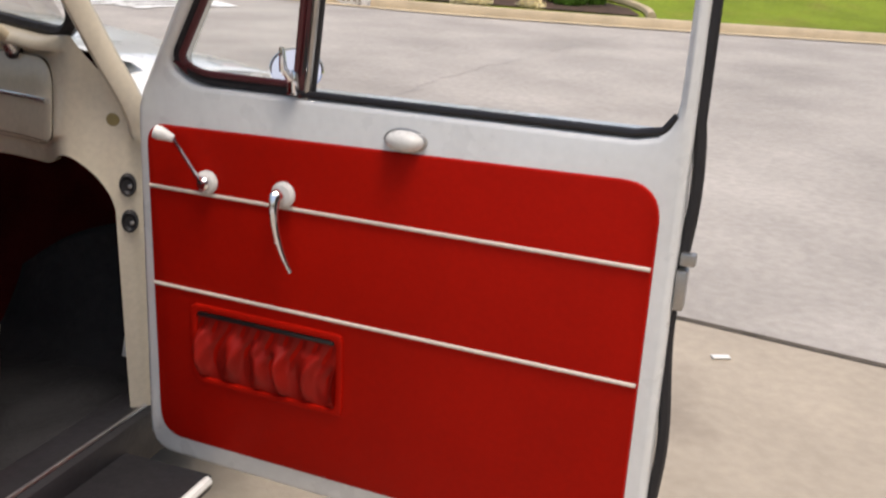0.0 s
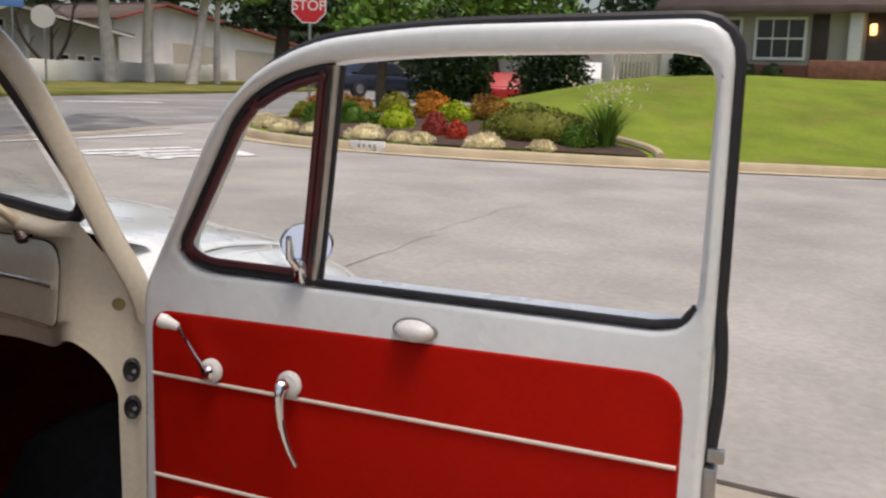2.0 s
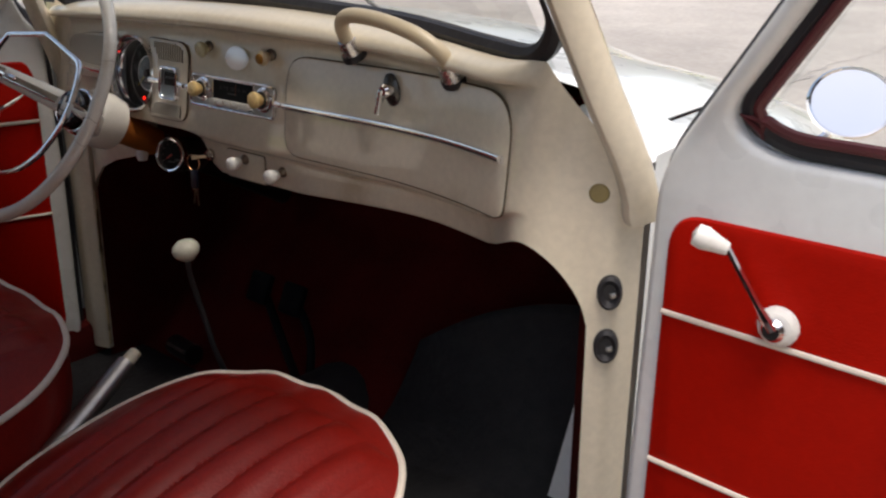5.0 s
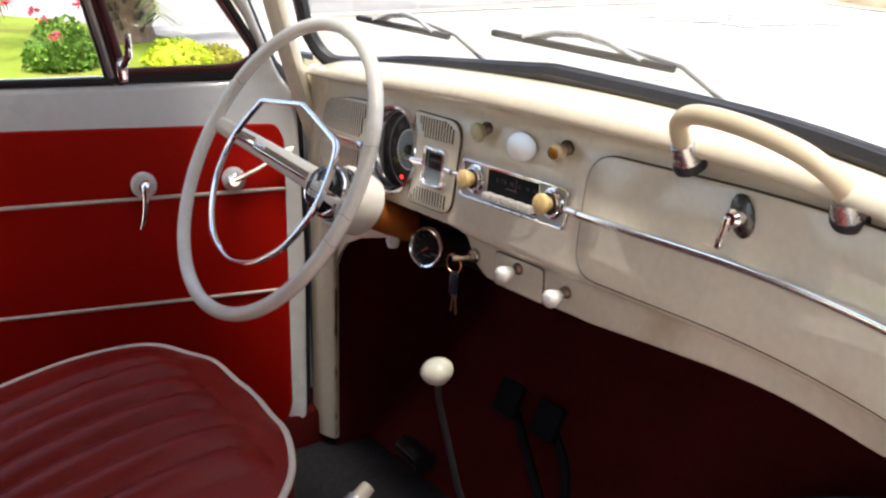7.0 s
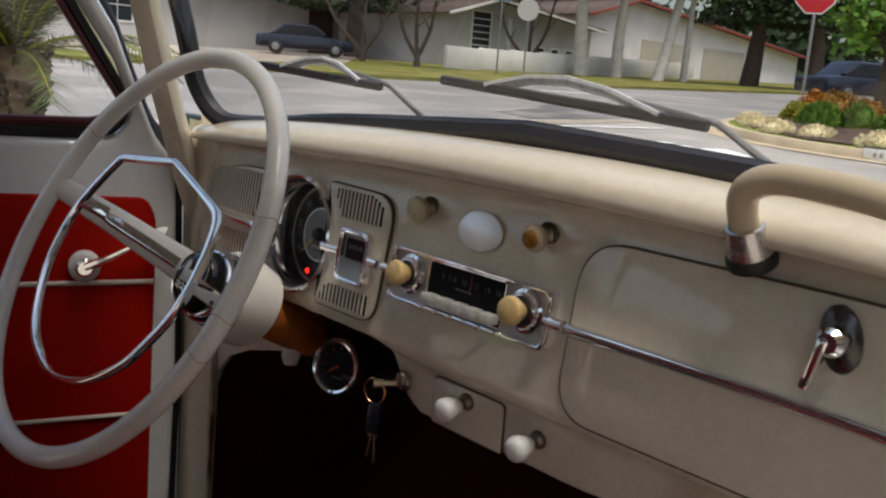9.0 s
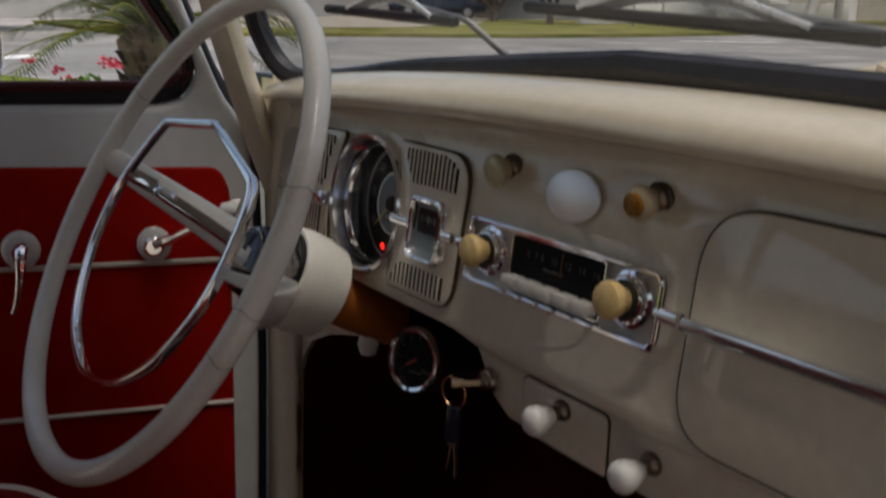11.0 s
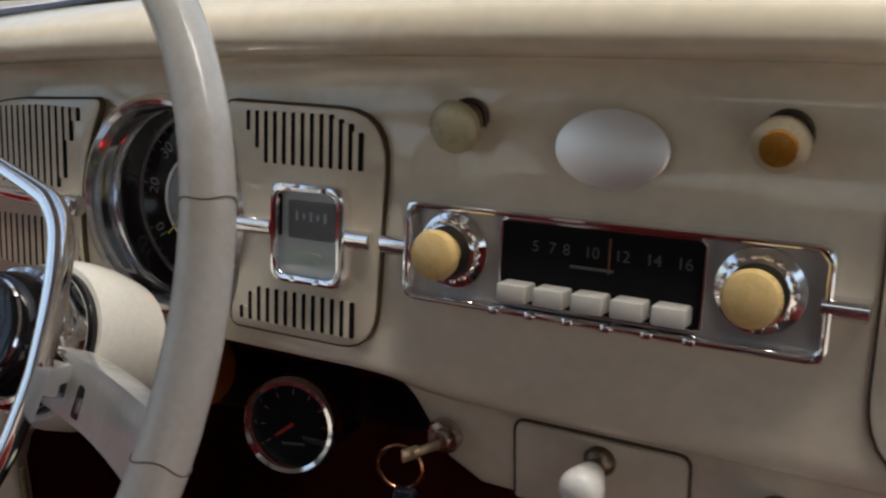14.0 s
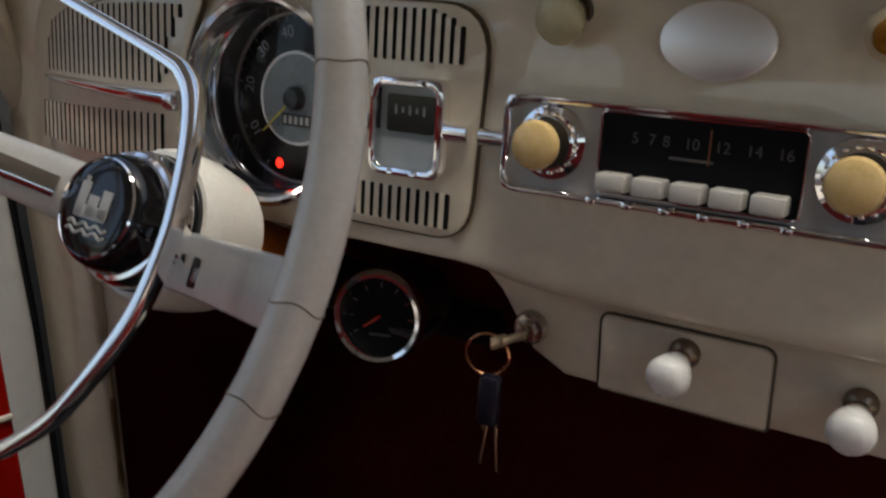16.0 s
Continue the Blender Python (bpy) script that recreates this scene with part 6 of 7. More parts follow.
flat_patch("wet_stain", [(-9.25, 10.2), (-9.15, 11.8), (-9.6, 13.4), (-12.2, 15.3), (-12.6, 14.6), (-11.0, 12.2), (-10.4, 10.6)], 0.009, material("damp_asphalt", (0.13, 0.12, 0.115), 0.7, vary=0.35, scale=1.5, color2=(0.24, 0.225, 0.21), mask=(1.3, 0.45, 0.6)), "dark damp stain on the asphalt beside the gutter", "stain")
TAR = material("tar_crack", (0.30, 0.28, 0.265), 0.9, vary=0.3, scale=4)
crack = smooth_line([(-1.2, 2.4, 0), (-0.83, 3.69, 0), (-0.80, 5.65, 0), (-0.52, 7.77, 0), (0.03, 11.3, 0)], 12)
rng = random.Random(3)
bm = bmesh.new()
prev = None
for p in crack:
    x = p.x + rng.gauss(0, 0.02)
    w = rng.choice((0.0012, 0.003, 0.005, 0.007))
    cur = (bm.verts.new((x - w, p.y, gz(x, p.y, 0.004))), bm.verts.new((x + w, p.y, gz(x, p.y, 0.004))))
    if prev:
        bm.faces.new((prev[0], prev[1], cur[1], cur[0]))
    prev = cur
tagged(part("road_crack", bm, TAR), "dark tar line of a long crack in the asphalt", "crack", kind="structure")
pp = rbox(0.055, 0.025, 0.006, 0.002, pose(1.64, 1.354, gz(1.64, 1.354, 0.011), 0, 0, 25))
tagged(part("paper_scrap", pp, WHITEKNOB), "small white scrap lying on the concrete apron", "litter")
# stop sign
ss = thing("stop_sign", (-7.9, 16.3, gz(-7.9, 16.3)), "red octagonal stop sign on a steel post", "road sign")
SIGN_RED = material("sign_red", (0.55, 0.015, 0.02), 0.4, vary=0.06)
part("post", tube([(-7.9, 16.34, gz(-7.9, 16.3)), (-7.9, 16.34, 3.38)], 0.03, 8), STEEL, ss)
octo = [(0.39 * math.cos(radians(22.5 + 45 * k)), 0.39 * math.sin(radians(22.5 + 45 * k))) for k in range(8)]
SM = Matrix.Translation((-7.9, 16.30, 3.04)) @ pose(0, 0, 0, 0, 0, 22)
part("border", slab(octo, 0.0, 0.006), WHITEKNOB, ss, m=SM)
part("plate", slab([(x * 0.93, z * 0.93) for x, z in octo], -0.003, 0.004), SIGN_RED, ss, "red plate", m=SM)
letters("STOP", 0.30, WHITEKNOB, ss, SM @ pose(0, -0.005, 0) @ TOWARDS)

# cross street verge, wall, poles
verge = [(-24, 6), (-22.2, 10.5), (-19.6, 15), (-18.9, 19), (-19.1, 28), (-20, 45), (-21, 70), (-33, 70), (-31.2, 45), (-35.5, 26), (-35.5, 19.2), (-35.5, 6)]
flat_patch("verge", verge, 0.10, DRYGRASS, "dry patchy grass verge along the cross street", "verge", depth=0.15)
flat_patch("driveway", [(-26.5, 10), (-25.5, 15.5), (-28.5, 20.6), (-41.5, 31), (-41.5, 10)], 0.112, CONCRETE, "pale concrete driveway crossing the verge", "driveway")
wall = thing("garden_wall", (-28.5, 33, gz(-28.5, 33)), "low white painted garden wall behind the verge", "wall")
n = 10
for k in range(n):
    a, b = Vector((-27.7, 25.0)), Vector((-30.2, 47.0))
    p, q = a.lerp(b, k / n), a.lerp(b, (k + 1) / n)
    m_ = (p + q) / 2
    ang = math.degrees(math.atan2((q - p).y, (q - p).x))
    part("wall_bay", rbox((q - p).length - 0.01, 0.2, 0.92, 0.01, pose(m_.x, m_.y, gz(m_.x, m_.y, 0.10 + 0.46), 0, 0, ang)), WALLWHITE, wall)
for x, y, hgt, kind in ((-24.6, 24.9, 3.3, "blue"), (-24.2, 26.0, 2.9, "round")):
    sp = thing("sign_post", (x, y, gz(x, y)), "blue street name sign on a thin post" if kind == "blue" else "pale round sign seen from behind on a post", "road sign")
    part("post", tube([(x, y, gz(x, y)), (x, y, gz(x, y, hgt))], 0.035, 8), STEEL, sp)
    if kind == "blue":
        part("plate", rbox(0.85, 0.03, 0.5, 0.01, pose(x, y - 0.05, gz(x, y, hgt - 0.2), 0, 0, 45)), material("sign_blue", (0.10, 0.22, 0.50), 0.5, vary=0.1), sp, "blue plate")
    else:
        part("plate", lathe([(0, 0.0), (0.42, 0.0), (0.42, 0.02), (0, 0.02)], 20, pose(x, y - 0.05, gz(x, y, hgt - 0.3), 90, 0, 45)), STUCCO, sp, "pale plate")

ROOF = material("roof_shingle", (0.12, 0.085, 0.07), 0.9, vary=0.25, scale=2, bump=0.6, bump_scale=12)
FASCIA = material("red_fascia", (0.30, 0.05, 0.03), 0.7, vary=0.15)
DARKGLASS = material("dark_window", (0.03, 0.035, 0.04), 0.12, vary=0.1, scale=2)
GARAGE = material("garage_door", (0.50, 0.45, 0.36), 0.7, vary=0.08, scale=2)
FRAMEWHITE = material("white_frame", (0.72, 0.71, 0.68), 0.5, vary=0.05)
BRICK = material("brick", (0.24, 0.10, 0.065), 0.85, vary=0.3, scale=6, bump=0.4, bump_scale=30)
# dark shutter paint, used also for the shade in the entries
SHUTTER_AND_SHADE = material("shutter_and_entry_shade", (0.055, 0.035, 0.03), 0.6, vary=0.15)


def window(parent, m, w, h, bars=(1, 1)):
    """A window flush in the plane y = 0 of m."""
    fr = part("window", frame_slab([(-w / 2 - 0.08, -h / 2 - 0.08), (w / 2 + 0.08, -h / 2 - 0.08), (w / 2 + 0.08, h / 2 + 0.08), (-w / 2 - 0.08, h / 2 + 0.08)], [(-w / 2, -h / 2), (w / 2, -h / 2), (w / 2, h / 2), (-w / 2, h / 2)], -0.06, 0.02), FRAMEWHITE, parent, "white framed window", m=m)
    part("pane", slab([(-w / 2, -h / 2), (w / 2, -h / 2), (w / 2, h / 2), (-w / 2, h / 2)], -0.012, -0.006), DARKGLASS, fr, m=m)
    for k in range(1, bars[0] + 1):
        part("bar", rbox(0.035, 0.03, h, 0.004, m @ pose(-w / 2 + w * k / (bars[0] + 1), -0.03, 0)), FRAMEWHITE, fr)
    for k in range(1, bars[1] + 1):
        part("bar", rbox(w, 0.032, 0.05, 0.004, m @ pose(0, -0.03, -h / 2 + h * k / (bars[1] + 1))), FRAMEWHITE, fr)
    return fr


def house(name, a, b, deep, base, eave, rise, label, wall_mat, fascia):
    """A house whose front runs from a to b; it stands on the far side."""
    a, b = Vector((*a, 0)), Vector((*b, 0))
    L = (b - a).length
    ang = math.degrees(math.atan2((b - a).y, (b - a).x))
    m = pose(a.x, a.y, 0, 0, 0, ang)
    hs = thing(name, (a.x, a.y, base), label, "house")
    part("wall", slab([(0, base), (L, base), (L, eave), (0, eave)], 0.0, deep), wall_mat, hs, m=m)
    o = 0.55
    roof = bmesh.new()
    pts = [(-o, -o, eave - 0.05), (L + o, -o, eave - 0.05), (L + o, deep / 2, eave + rise), (-o, deep / 2, eave + rise), (-o, deep + o, eave - 0.05), (L + o, deep + o, eave - 0.05)]
    vs = [roof.verts.new(p) for p in pts]
    roof.faces.new((vs[0], vs[1], vs[2], vs[3])), roof.faces.new((vs[3], vs[2], vs[5], vs[4]))
    thick(part("roof", roof, ROOF, hs, "dark shingle roof", m=m), 0.12)
    part("fascia", rbox(L + 2 * o, 0.05, 0.22, 0.01, m @ pose(L / 2, -o - 0.03, eave - 0.08)), fascia, hs, "painted fascia board")
    return hs, m


def gable_house(name, a, b, deep, base, eave_a, peak, eave_b, label, wall_mat, fascia):
    """A house that turns its gable, with an off-centre ridge, to the front line from a to b."""
    a, b = Vector((*a, 0)), Vector((*b, 0))
    L = (b - a).length
    m = pose(a.x, a.y, 0, 0, 0, math.degrees(math.atan2((b - a).y, (b - a).x)))
    hs = thing(name, (a.x, a.y, base), label, "house")
    part("wall", slab([(0, base), (L, base), (L, eave_b), (peak[0], peak[1]), (0, eave_a)], 0.0, deep), wall_mat, hs, m=m)
    for x0, z0, x1, z1 in ((-0.5, eave_a - 0.12, peak[0], peak[1]), (L + 0.6, eave_b - 0.08, peak[0], peak[1])):
        roof = bmesh.new()
        roof.faces.new([roof.verts.new(p) for p in ((x0, -0.6, z0 + 0.06), (x1, -0.6, z1 + 0.06), (x1, deep, z1 + 0.06), (x0, deep, z0 + 0.06))])
        thick(part("roof", roof, ROOF, hs, "dark shingle roof", m=m), 0.10)
        part("fascia", tube([m @ Vector((x0, -0.63, z0)), m @ Vector((x1, -0.63, z1))], 0.085, 4), fascia, hs, "painted fascia board")
    return hs, m


g1 = gz(-33, 35)
hs, m = gable_house("house", (-33, 29.8), (-33, 40.7), 9, g1 - 0.8, 4.10, (2.9, 4.95), 4.15, "pale stucco house with low gable behind the white wall", STUCCO, FRAMEWHITE)
window(hs, m @ pose(2.25, 0, 3.3), 1.25, 1.95, (0, 5))
for k in range(4):
    window(hs, m @ pose(6.75 + k * 1.17, 0, 2.45), 0.55, 0.8, (0, 0))
part("corner_post", rbox(0.22, 0.15, 2.9, 0.02, m @ pose(4.2, -0.08, 2.7)), FRAMEWHITE, hs, "white post")
g2 = gz(-33, 50)
hs, m = gable_house("house", (-34, 41.5), (-33.5, 66), 9, g2 - 0.8, 5.2, (4.0, 6.3), 4.4, "cream house with red-brown fascia and wide garage door", WALLWHITE, FASCIA)
part("garage_door", rbox(5.0, 0.06, 2.2, 0.02, m @ pose(14.5, -0.03, g2 + 1.1)), GARAGE, hs, "tan garage door")
part("garage_door", rbox(4.5, 0.06, 2.2, 0.02, m @ pose(7.5, -0.03, g2 + 1.1)), GARAGE, hs, "tan garage door")
g3 = gz(-42, 26)
hs, m = house("house", (-42.5, 0), (-42.5, 36.8), 9, g3 - 0.6, g3 + 2.9, 1.8, "grey-white house with white garage beyond the driveway", STUCCO, ROOF)
part("garage_door", rbox(4.2, 0.06, 2.2, 0.02, m @ pose(32.4, -0.03, g3 + 1.35)), FRAMEWHITE, hs, "white garage door")
# no recess is built, a flat dark panel stands for its shade
part("entry", rbox(1.6, 0.06, 2.3, 0.02, m @ pose(28.9, -0.02, g3 + 1.3)), SHUTTER_AND_SHADE, hs, "flat dark panel for the shade of a recessed entry")
for k in range(5):
    window(hs, m @ pose(3.0 + k * 3.6, 0, g3 + 1.6), 1.4, 1.4, (1, 1))

g5 = gz(-6, 46)
hs, m = house("house", (-13, 46), (3, 46), 8, g5 - 0.6, g5 + 2.7, 1.5, "pale house with grey roof down the street", WALLWHITE, FRAMEWHITE)
for k in range(3):
    window(hs, m @ pose(3.0 + k * 4.5, 0, g5 + 1.5), 1.5, 1.2, (1, 0))
# house on the lawn
g4 = 2.05
hs, m = house("house", (-1.5, 27), (14, 27), 9, g4 - 0.6, 4.05, 1.8, "tan house with white windows, dark shutters and brick base", material("tan_wall", (0.40, 0.36, 0.30), 0.85, vary=0.1, scale=1), ROOF)
window(hs, m @ pose(2.95, 0, 3.20), 1.25, 1.05, (2, 1))
window(hs, m @ pose(1.2, 0, 3.20), 1.25, 1.05, (2, 1))
part("shutter", rbox(0.45, 0.06, 1.35, 0.01, m @ pose(4.0, -0.03, 3.2)), SHUTTER_AND_SHADE, hs, "dark shutter")
# flat dark panel again, painted as the shade of the entry
part("entry", rbox(3.4, 0.06, 1.95, 0.01, m @ pose(6.9, -0.02, 3.0)), SHUTTER_AND_SHADE, hs, "flat dark panel for the shade of a recessed entry")
part("corner_post", rbox(0.35, 0.25, 2.0, 0.02, m @ pose(4.9, -0.15, 3.0)), FRAMEWHITE, hs, "white post")
wl = part("wall_lamp", rbox(0.16, 0.16, 0.30, 0.03, m @ pose(5.35, -0.12, 3.45)), glow_material("lamp_glow", (1.0, 0.55, 0.18), 3.0), hs, "lit wall lamp")
base_brick = part("brick_base", rbox(5.2, 0.10, 0.42, 0.004, m @ pose(2.4, -0.06, g4 + 0.20)), BRICK, hs, "brick base course")
me = None
for r in range(4):
    for k in range(22):
        bm = rbox(0.215, 0.02, 0.085, 0.006, Matrix.Identity(4), 1) if me is None else None
        if bm:
            me = bpy.data.meshes.new("brick")
            bm.to_mesh(me), bm.free()
            me.materials.append(BRICK)
        ob = new("brick", me)
        ob.parent = base_brick
        ob.location = (m @ Vector((-0.05 + k * 0.23 + (0.115 if r % 2 else 0), -0.118, g4 + 0.045 + r * 0.10))) - ORIGIN[base_brick.name]
pl = thing("brick_planter", (3.2, 21.9, mound(3.2, 22)), "low red brick planter on the lawn by the path", "planter")
part("box", rbox(2.3, 0.5, 0.45, 0.02, pose(3.3, 22.0, mound(3.3, 22) + 0.2)), BRICK, pl)
flat_patch("path", [(4.5, 20.8), (9, 20.8), (9, 22.6), (4.5, 22.6)], 1.50, CONCRETE, "pale concrete garden path", "path", depth=0.1)
bush((5.6, 22.2, mound(5.6, 22.2)), (0.5, 0.4, 0.7), 500, 0.06, LEAF_GREEN, "leafy plant in front of the house", 300, group="house plants")
for k, x in enumerate((0.6, 1.3, 2.6)):
    bush((x, 26.4, mound(x, 26.4)), (0.4, 0.3, 0.45), 300, 0.06, LEAF_DARK, "small dark shrub at the house foot", 310 + k, group="house plants")
fn = thing("garden_fence", (-2.4, 26, mound(-2.4, 26) - 0.2), "beige slatted garden gate between two posts", "fence")
for k in range(13):
    part("slat", rbox(0.085, 0.03, 1.15, 0.006, pose(-3.0 + k * 0.11, 26, 2.25)), GARAGE, fn)
for x in (-3.25, -1.55):
    part("post", rbox(0.32, 0.3, 1.5, 0.02, pose(x, 26, 2.2)), STUCCO, fn)


# trees
def tree(c, hgt, r, trunk_r, bark, leafmat, label, seed, n=2600, leaf=0.16, lean_by=(0, 0), bare=0.45, crown=True, squash=0.8):
    rng = random.Random(seed)
    t = thing("tree", c, label, "tree", "street trees")
    c = Vector(c)
    top = c + Vector((lean_by[0], lean_by[1], hgt * bare))
    trunk = [c + Vector((0, 0, -0.2)), c.lerp(top, 0.35) + Vector((rng.gauss(0, 0.06), rng.gauss(0, 0.06), 0)), c.lerp(top, 0.7) + Vector((rng.gauss(0, 0.08), rng.gauss(0, 0.08), 0)), top]
    pts = smooth_line(trunk, 5)
    bm = tube(pts, [trunk_r * (1.25 - 0.6 * k / (len(pts) - 1)) for k in range(len(pts))], 10)
    part("trunk", bm, bark, t)
    for k in range(7):
        a = 2 * math.pi * k / 7 + rng.random()
        st = pts[-1 - rng.randrange(5)]
        e = st + Vector((math.cos(a) * r * 0.7, math.sin(a) * r * 0.7, hgt * (1 - bare) * rng.uniform(0.25, 0.7)))
        mid_ = st.lerp(e, 0.5) + Vector((0, 0, 0.12 * r))
        part("limb", tube(smooth_line([st, mid_, e], 4), [trunk_r * (0.5 - 0.4 * j / 8) for j in range(9)], 7), bark, t)
    if crown:
        part("crown", leaves(top - Vector((0, 0, hgt * 0.08)), (r, r, hgt * (1 - bare) * squash), n, leaf, rng, hollow=0.3, lumps=9), leafmat, t, sharp=180)
    return t


def forked_tree(c, stems, label, seed):
    """A small tree of bare dark stems that part near the ground; each stem as (reach to the side, height)."""
    rng = random.Random(seed)
    t = thing("tree", c, label, "tree", "street trees")
    c, out = Vector(c), Vector((0.6, 0.8, 0))
    fork = c + Vector((0, 0, 0.35))
    part("trunk", tube([c - Vector((0, 0, 0.2)), fork + Vector((0, 0, 0.1))], [0.17, 0.12], 8), BARK_DARK, t)
    tips = []
    for side, up in stems:
        e = fork + out * side + Vector((rng.uniform(-0.3, 0.3), 0, up))
        knee = fork.lerp(e, 0.5) + out * side * 0.14 + Vector((rng.gauss(0, 0.08), 0, 0))
        pts = smooth_line([fork, knee, e, e + out * side * 0.25 + Vector((0, 0, 1.3))], 5)
        limb = part("limb", tube(pts, [0.10 - 0.065 * k / (len(pts) - 1) for k in range(len(pts))], 7), BARK_DARK, t)
        for j in range(4):
            st = pts[5 + 2 * j]
            tip = st + out * rng.uniform(-0.9, 0.9) + Vector((rng.uniform(-0.5, 0.5), 0, rng.uniform(0.5, 1.1)))
            part("twig", tube([st, st.lerp(tip, 0.5) + Vector((0, 0, 0.1)), tip], [0.035, 0.022, 0.010], 5), BARK_DARK, limb)
        tips.append(pts[-1])
    mid = sum(tips, Vector()) / len(tips)
    part("crown", leaves(mid - Vector((0, 0, 0.2)), (2.1, 2.1, 1.5), 1500, 0.13, rng, hollow=0.2, lumps=8), LEAF_DARK, t, sharp=180)
    return t


forked_tree((-31.5, 23.6, gz(-31.5, 23.6, 0.1)), [(-1.5, 2.1), (1.2, 2.4), (0.1, 2.6)], "bare forked dark tree on the verge", 1)
forked_tree((-28.2, 23.9, gz(-28.2, 23.9, 0.1)), [(-1.0, 1.7), (-0.3, 2.3), (0.7, 2.2)], "bare dark tree of several stems on the verge", 2)
forked_tree((-30.6, 33.1, gz(-30.6, 33.1, 0.2)), [(-1.3, 2.0), (0.2, 2.6), (0.9, 2.5)], "bare forked dark tree behind the garden wall", 3)
tree((-25.7, 37.0, gz(-25.7, 37)), 9, 3.0, 0.26, BARK_PALE, LEAF_GREEN, "leaning pale-barked tree on the verge", 3, 2500, 0.16, (0.2, 1.3), 0.55)
tree((-28.0, 34.0, gz(-28, 34)), 9, 2.8, 0.30, BARK_PALE, LEAF_GREEN, "straight pale-barked tree on the verge", 4, 2500, 0.16, (0.3, -0.8), 0.55)
tree((-27.5, 36.2, gz(-27.5, 36.2)), 9, 2.8, 0.26, BARK_PALE, LEAF_DARK, "straight pale-barked tree on the verge", 5, 2200, 0.16, (0.1, 0.1), 0.55)
tree((-25.5, 39.0, gz(-25.5, 39)), 9, 3.0, 0.16, BARK_PALE, LEAF_GREEN, "straight pale-barked tree on the verge", 6, 2200, 0.16, (0.0, 0.2), 0.55)
tree((-24.5, 43.5, gz(-24.5, 43.5)), 10, 3.6, 0.42, BARK_DARK, LEAF_DARK, "large dark tree with thick trunk", 7, 3500, 0.2, (0.2, 0.3), 0.4)
tree((-21.5, 44.5, gz(-21.5, 44.5)), 10, 3.6, 0.40, BARK_DARK, LEAF_DARK, "large dark tree with thick trunk", 8, 3500, 0.2, (-0.5, 0.3), 0.4)
tree((-7.3, 24.0, gz(-7.3, 24) + 0.2), 4.2, 1.40, 0.16, BARK_DARK, LEAF_DARK, "dense dark green tree behind the lawn", 9, 11000, 0.085, (0, 0), 0.12, squash=0.75)
tree((-4.95, 25.5, gz(-4.95, 25.5) + 0.5), 3.3, 1.25, 0.16, BARK_DARK, LEAF_DARK, "dense dark green tree behind the lawn", 10, 9000, 0.085, (0, 0), 0.10, squash=0.75)
tree((-0.9, 26.2, 1.9), 2.6, 0.8, 0.12, BARK_DARK, LEAF_DARK, "dense dark green shrub by the house", 11, 2200, 0.12, (0, 0), 0.10, squash=0.75)
tree((-8.9, 22.5, gz(-8.6, 22.5)), 4.2, 1.5, 0.15, BARK_DARK, LEAF_GREEN, "young feathery palm-like tree at the corner", 12, 1500, 0.16, (0, 0), 0.45)
tree((-13, 46, gz(-13, 46)), 11, 5, 0.5, BARK_DARK, LEAF_GREEN, "broad leafy tree down the street", 13, 4500, 0.25, (0, 0), 0.25)
tree((-5, 62, gz(-5, 62)), 11, 5.5, 0.5, BARK_DARK, LEAF_DARK, "broad leafy tree down the street", 14, 4500, 0.25, (0, 0), 0.25)
tree((3, 42, gz(3, 42) + 1), 12, 6, 0.5, BARK_DARK, LEAF_DARK, "broad leafy tree behind the house", 15, 4500, 0.25, (0, 0), 0.25)
tree((-38, 28, gz(-38, 28)), 11, 5, 0.5, BARK_DARK, LEAF_DARK, "broad leafy tree behind the houses", 16, 4000, 0.25, (0, 0), 0.3)
tree((-24, -3, gz(-24, -3)), 8, 4.5, 0.4, BARK_DARK, LEAF_DARK, "broad dark tree across the street", 17, 4500, 0.22, (0, 0), 0.2)
tree((-30, 2, gz(-30, 2)), 9, 4.5, 0.4, BARK_DARK, LEAF_GREEN, "broad leafy tree across the street", 18, 4000, 0.22, (0, 0), 0.2)

# far woods that close the horizon
rng = random.Random(99)
bm = bmesh.new()
for k in range(70):
    a = radians(40 + k * 2.6)
    d = rng.uniform(75, 100)
    x, y = d * math.cos(a), d * math.sin(a)
    bm = join(bm, leaves((x, y, gz(x, y) - 1), (5.5, 5.5, rng.uniform(7, 12)), 300, 1.0, rng, lumps=4))
tagged(part("far_trees", bm, LEAF_DARK, sharp=180), "far belt of dark trees round the neighbourhood", "trees", kind="stuff")


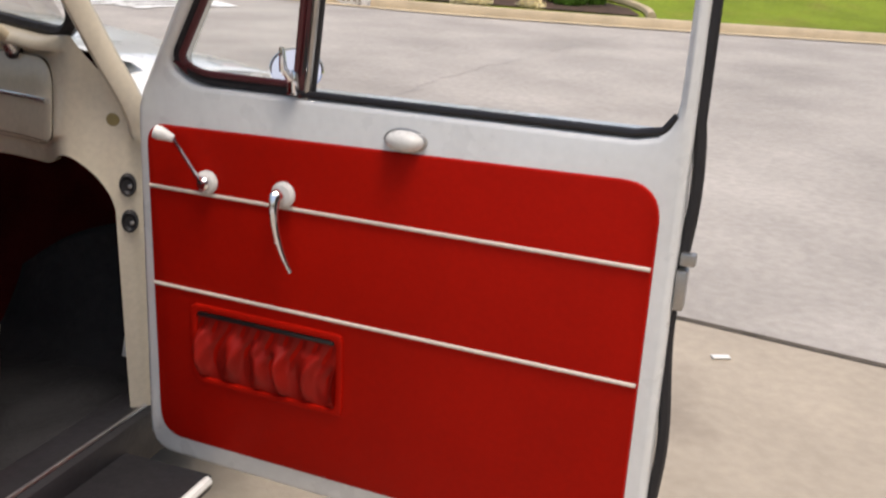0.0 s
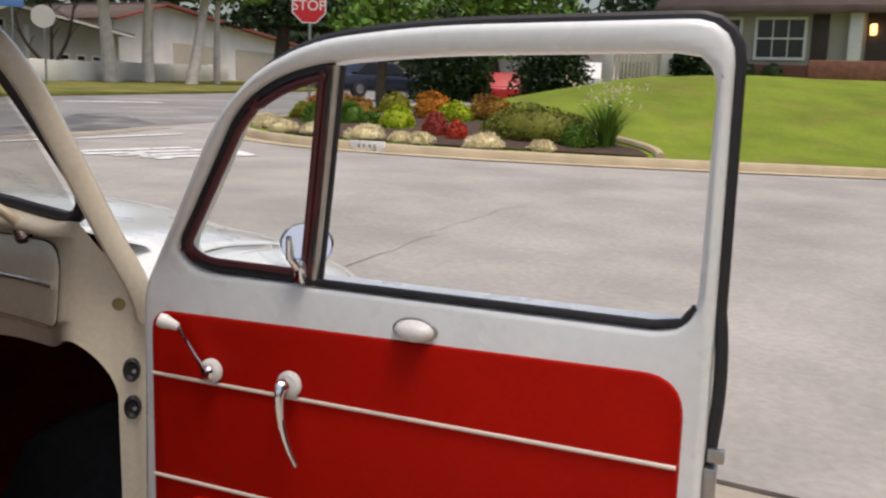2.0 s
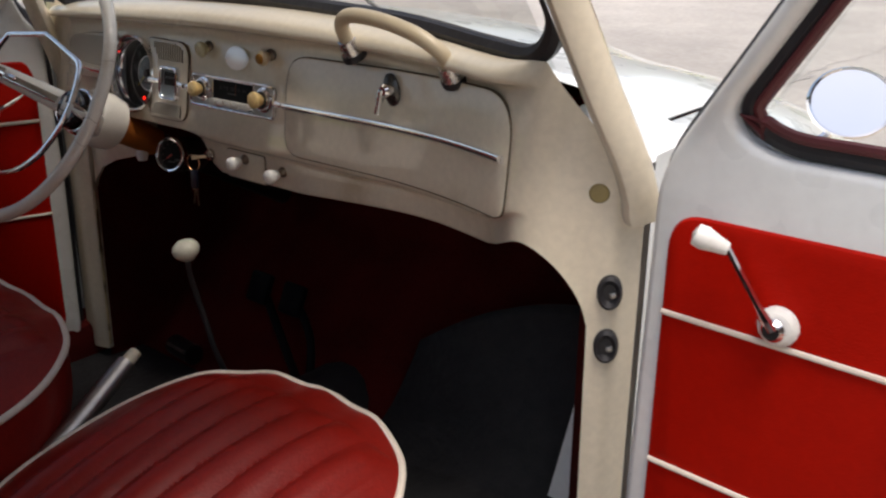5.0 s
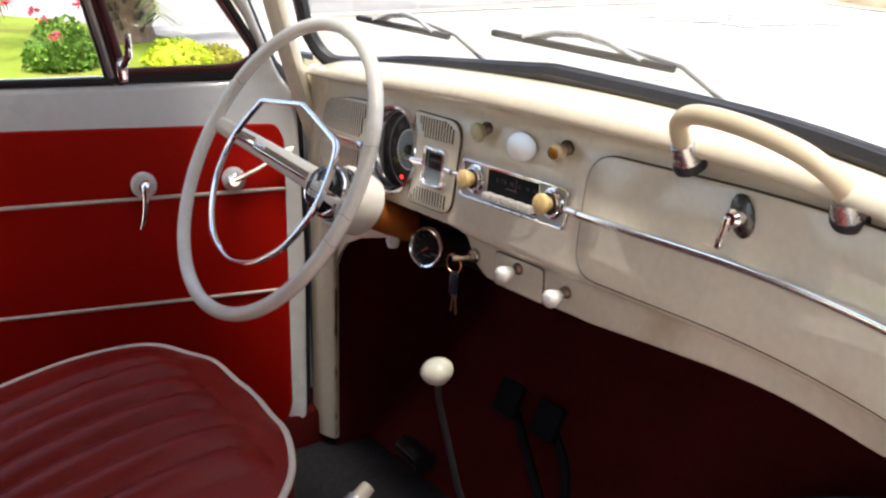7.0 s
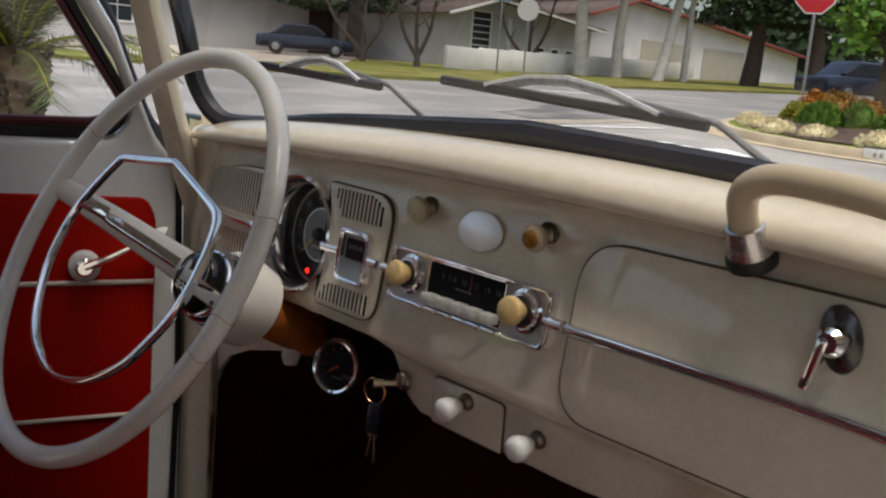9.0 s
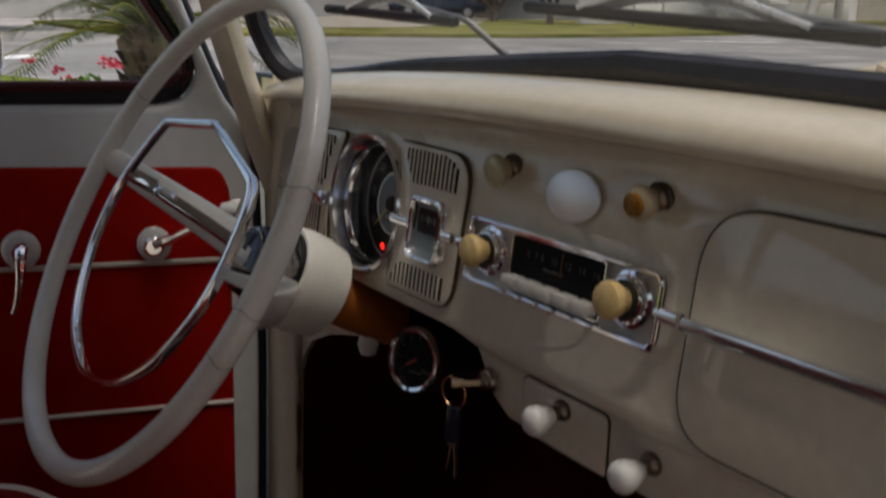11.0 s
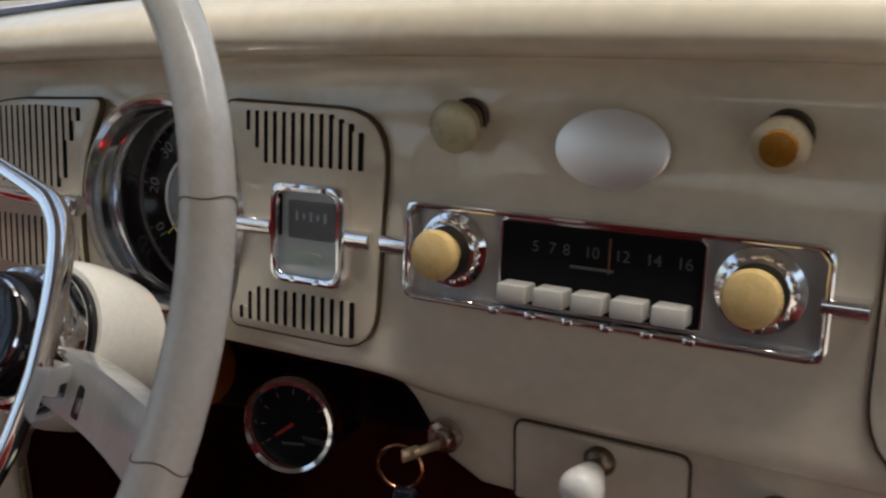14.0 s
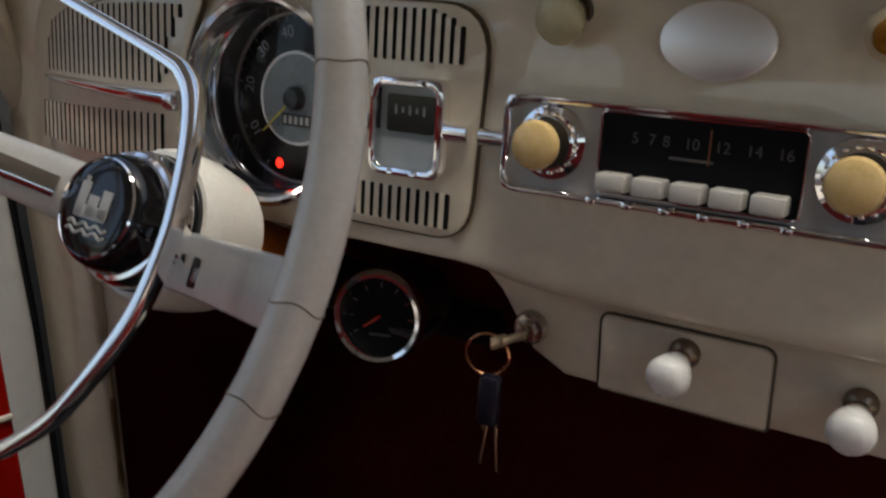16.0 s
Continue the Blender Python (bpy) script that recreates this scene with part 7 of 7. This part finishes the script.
# parked cars
def parked_car(c, ang, paint, label, L=4.4):
    car = thing("parked_car", c, label, "car", "parked cars")
    m = Matrix.Translation(c) @ pose(0, 0, 0, 0, 0, ang)
    side = rounded([(-L / 2, 0.28), (L / 2, 0.28), (L / 2, 0.72), (L * 0.27, 0.86), (-L * 0.34, 0.88), (-L / 2, 0.80)], [0.08, 0.08, 0.15, 0.1, 0.1, 0.12], 5)
    part("body", slab(side, -0.85, 0.85, 0.10), paint, car, m=m)
    cab = rounded([(-L * 0.36, 0.84), (L * 0.25, 0.84), (L * 0.10, 1.36), (-L * 0.22, 1.38)], [0.02, 0.02, 0.15, 0.15], 5)
    part("roof", slab(cab, -0.70, 0.70, 0.10), paint, car, m=m)
    for s in (-1, 1):
        part("side_window", slab(rounded([(-L * 0.31, 0.90), (L * 0.20, 0.90), (L * 0.09, 1.28), (-L * 0.20, 1.29)], 0.05), s * 0.705, s * 0.69), DARKGLASS, car, m=m)
        for x in (-L * 0.30, L * 0.31):
            wh = part("wheel", lathe([(0.0, -0.02), (0.17, -0.02), (0.20, 0.0), (0.31, 0.0), (0.32, 0.03), (0.32, 0.18), (0, 0.18)], 24, m @ pose(x, s * 0.86, 0.32) @ Matrix.Rotation(radians(90 * s), 4, "X")), RUBBER, car, "black tyre")
            part("rim", lathe([(0, -0.035), (0.10, -0.035), (0.17, -0.022)], 20, m @ pose(x, s * 0.86, 0.32) @ Matrix.Rotation(radians(90 * s), 4, "X")), STEEL, wh)
    return car


NAVY = material("navy_paint", (0.012, 0.016, 0.03), 0.25, vary=0.05, coat=0.5)
parked_car((-35.3, 23.2, gz(-35.3, 23.2, 0.112)), 56, NAVY, "dark blue saloon car parked on the driveway")
parked_car((-8.6, 34.0, gz(-8.6, 34) - 0.12), 100, material("red_paint", (0.42, 0.02, 0.015), 0.3, vary=0.05, coat=0.5), "red car parked down the street")
parked_car((-13.0, 31.0, gz(-13, 31) + 0.1), 60, NAVY, "dark car parked down the street")
parked_car((-5.2, 34.5, gz(-5.2, 34.5) + 0.4), 100, FRAMEWHITE, "white car parked behind the dark shrubs")

# corner lawn on the driver's side
left_lawn = [(-5.9, -9), (-5.9, 0.6), (-6.3, 1.9), (-7.4, 2.55), (-9.0, 2.45), (-10.5, 2.0), (-12.3, 1.25), (-16, 0.2), (-16, -9)]
flat_patch("lawn", left_lawn, 0.05, GRASS, "bright green lawn beside the driveway", "lawn", depth=0.06)
bush((-6.6, 1.15, gz(-6.6, 1.15, 0.05)), (0.36, 0.34, 0.42), 900, 0.045, LEAF_GREEN, "green bush with pink-red flowers", 401, group="driveway planting")
rng = random.Random(5)
fl = thing("flowers", (-6.6, 1.15, gz(-6.6, 1.15, 0.3)), "pink-red flower heads on the bush", "flowers")
PINK = material("pink_petal", (0.60, 0.045, 0.09), 0.6, vary=0.15)
for k in range(9):
    p = Vector((-6.6 + rng.uniform(-0.3, 0.4), 1.15 + rng.uniform(-0.34, 0.34), gz(-6.6, 1.15, 0.25) + rng.uniform(0.05, 0.30)))
    part("flower", leaves(p, (0.05, 0.05, 0.05), 26, 0.022, rng, lumps=2), PINK, fl, sharp=180)
bush((-6.25, 1.95, gz(-6.25, 1.95, 0.0)), (0.34, 0.34, 0.30), 700, 0.04, LEAF_LIME, "small lime-green bush by the palm", 402, group="driveway planting")
bush((-6.5, 2.35, gz(-6.5, 2.35, 0.0)), (0.30, 0.30, 0.16), 400, 0.035, LEAF_OLIVE, "low olive ground cover by the palm", 403, group="driveway planting")

palm = thing("palm_tree", (-8.0, 2.1, gz(-8, 2.1)), "stout young palm with shaggy trunk and arching fronds", "palm tree")
pc = Vector((-8.0, 2.1, gz(-8, 2.1)))
bm = lathe([(0.30, -0.1), (0.27, 0.1), (0.24, 0.3), (0.28, 0.5), (0.30, 0.62), (0.18, 0.75), (0, 0.8)], 22, Matrix.Translation(pc))
for v in bm.verts:
    d = v.co - pc
    k = 1 + 0.10 * math.sin(d.z * 45 + 3 * math.atan2(d.y, d.x)) * math.sin(5 * math.atan2(d.y, d.x))
    v.co = pc + Vector((d.x * k, d.y * k, d.z))
part("trunk", bm, material("palm_bark", (0.20, 0.13, 0.085), 0.95, vary=0.35, scale=14, bump=1.0, bump_scale=40), palm, "brown shaggy trunk")
for k in range(90):
    a, z = rng.uniform(0, 6.28), rng.uniform(0.15, 0.72)
    p = pc + Vector((0.26 * math.cos(a), 0.26 * math.sin(a), z))
    part("leaf_stub", tube([p, p + Vector((0.07 * math.cos(a), 0.07 * math.sin(a), 0.07))], [0.022, 0.010], 5), BARK_DARK, palm)
bm = bmesh.new()
rach = bmesh.new()
for k in range(46):
    a = 2.4 * k + rng.uniform(-0.3, 0.3)
    el = rng.uniform(0.15, 1.3)
    Lf = rng.uniform(1.5, 2.1)
    pts = []
    for j in range(9):
        f = j / 8
        r_, z_ = Lf * f * math.cos(el) * (1 - 0.1 * f), Lf * f * math.sin(el) - 0.95 * f * f * Lf * 0.45
        pts.append(pc + Vector((r_ * math.cos(a), r_ * math.sin(a), 0.68 + z_)))
    rach = join(rach, tube(pts, [0.014 - 0.0013 * j for j in range(9)], 4))
    sd = Vector((-math.sin(a), math.cos(a), 0))
    for j in range(1, 44):
        f = j / 44 * 8
        i = min(int(f), 7)
        p = pts[i].lerp(pts[i + 1], f - i)
        t = (pts[i + 1] - pts[i]).normalized()
        for s in (-1, 1):
            d = (t * 0.75 + sd * s * 0.8 + Vector((0, 0, rng.uniform(-0.45, 0.1)))).normalized() * rng.uniform(0.22, 0.34)
            w = t * 0.010
            bm.faces.new([bm.verts.new(q) for q in (p - w, p + w, p + d)])
part("fronds", bm, leaf_mat("palm_leaf", (0.055, 0.075, 0.018)), palm, "arching dark green fronds", sharp=180)
part("frond_ribs", rach, LEAF_OLIVE, palm)
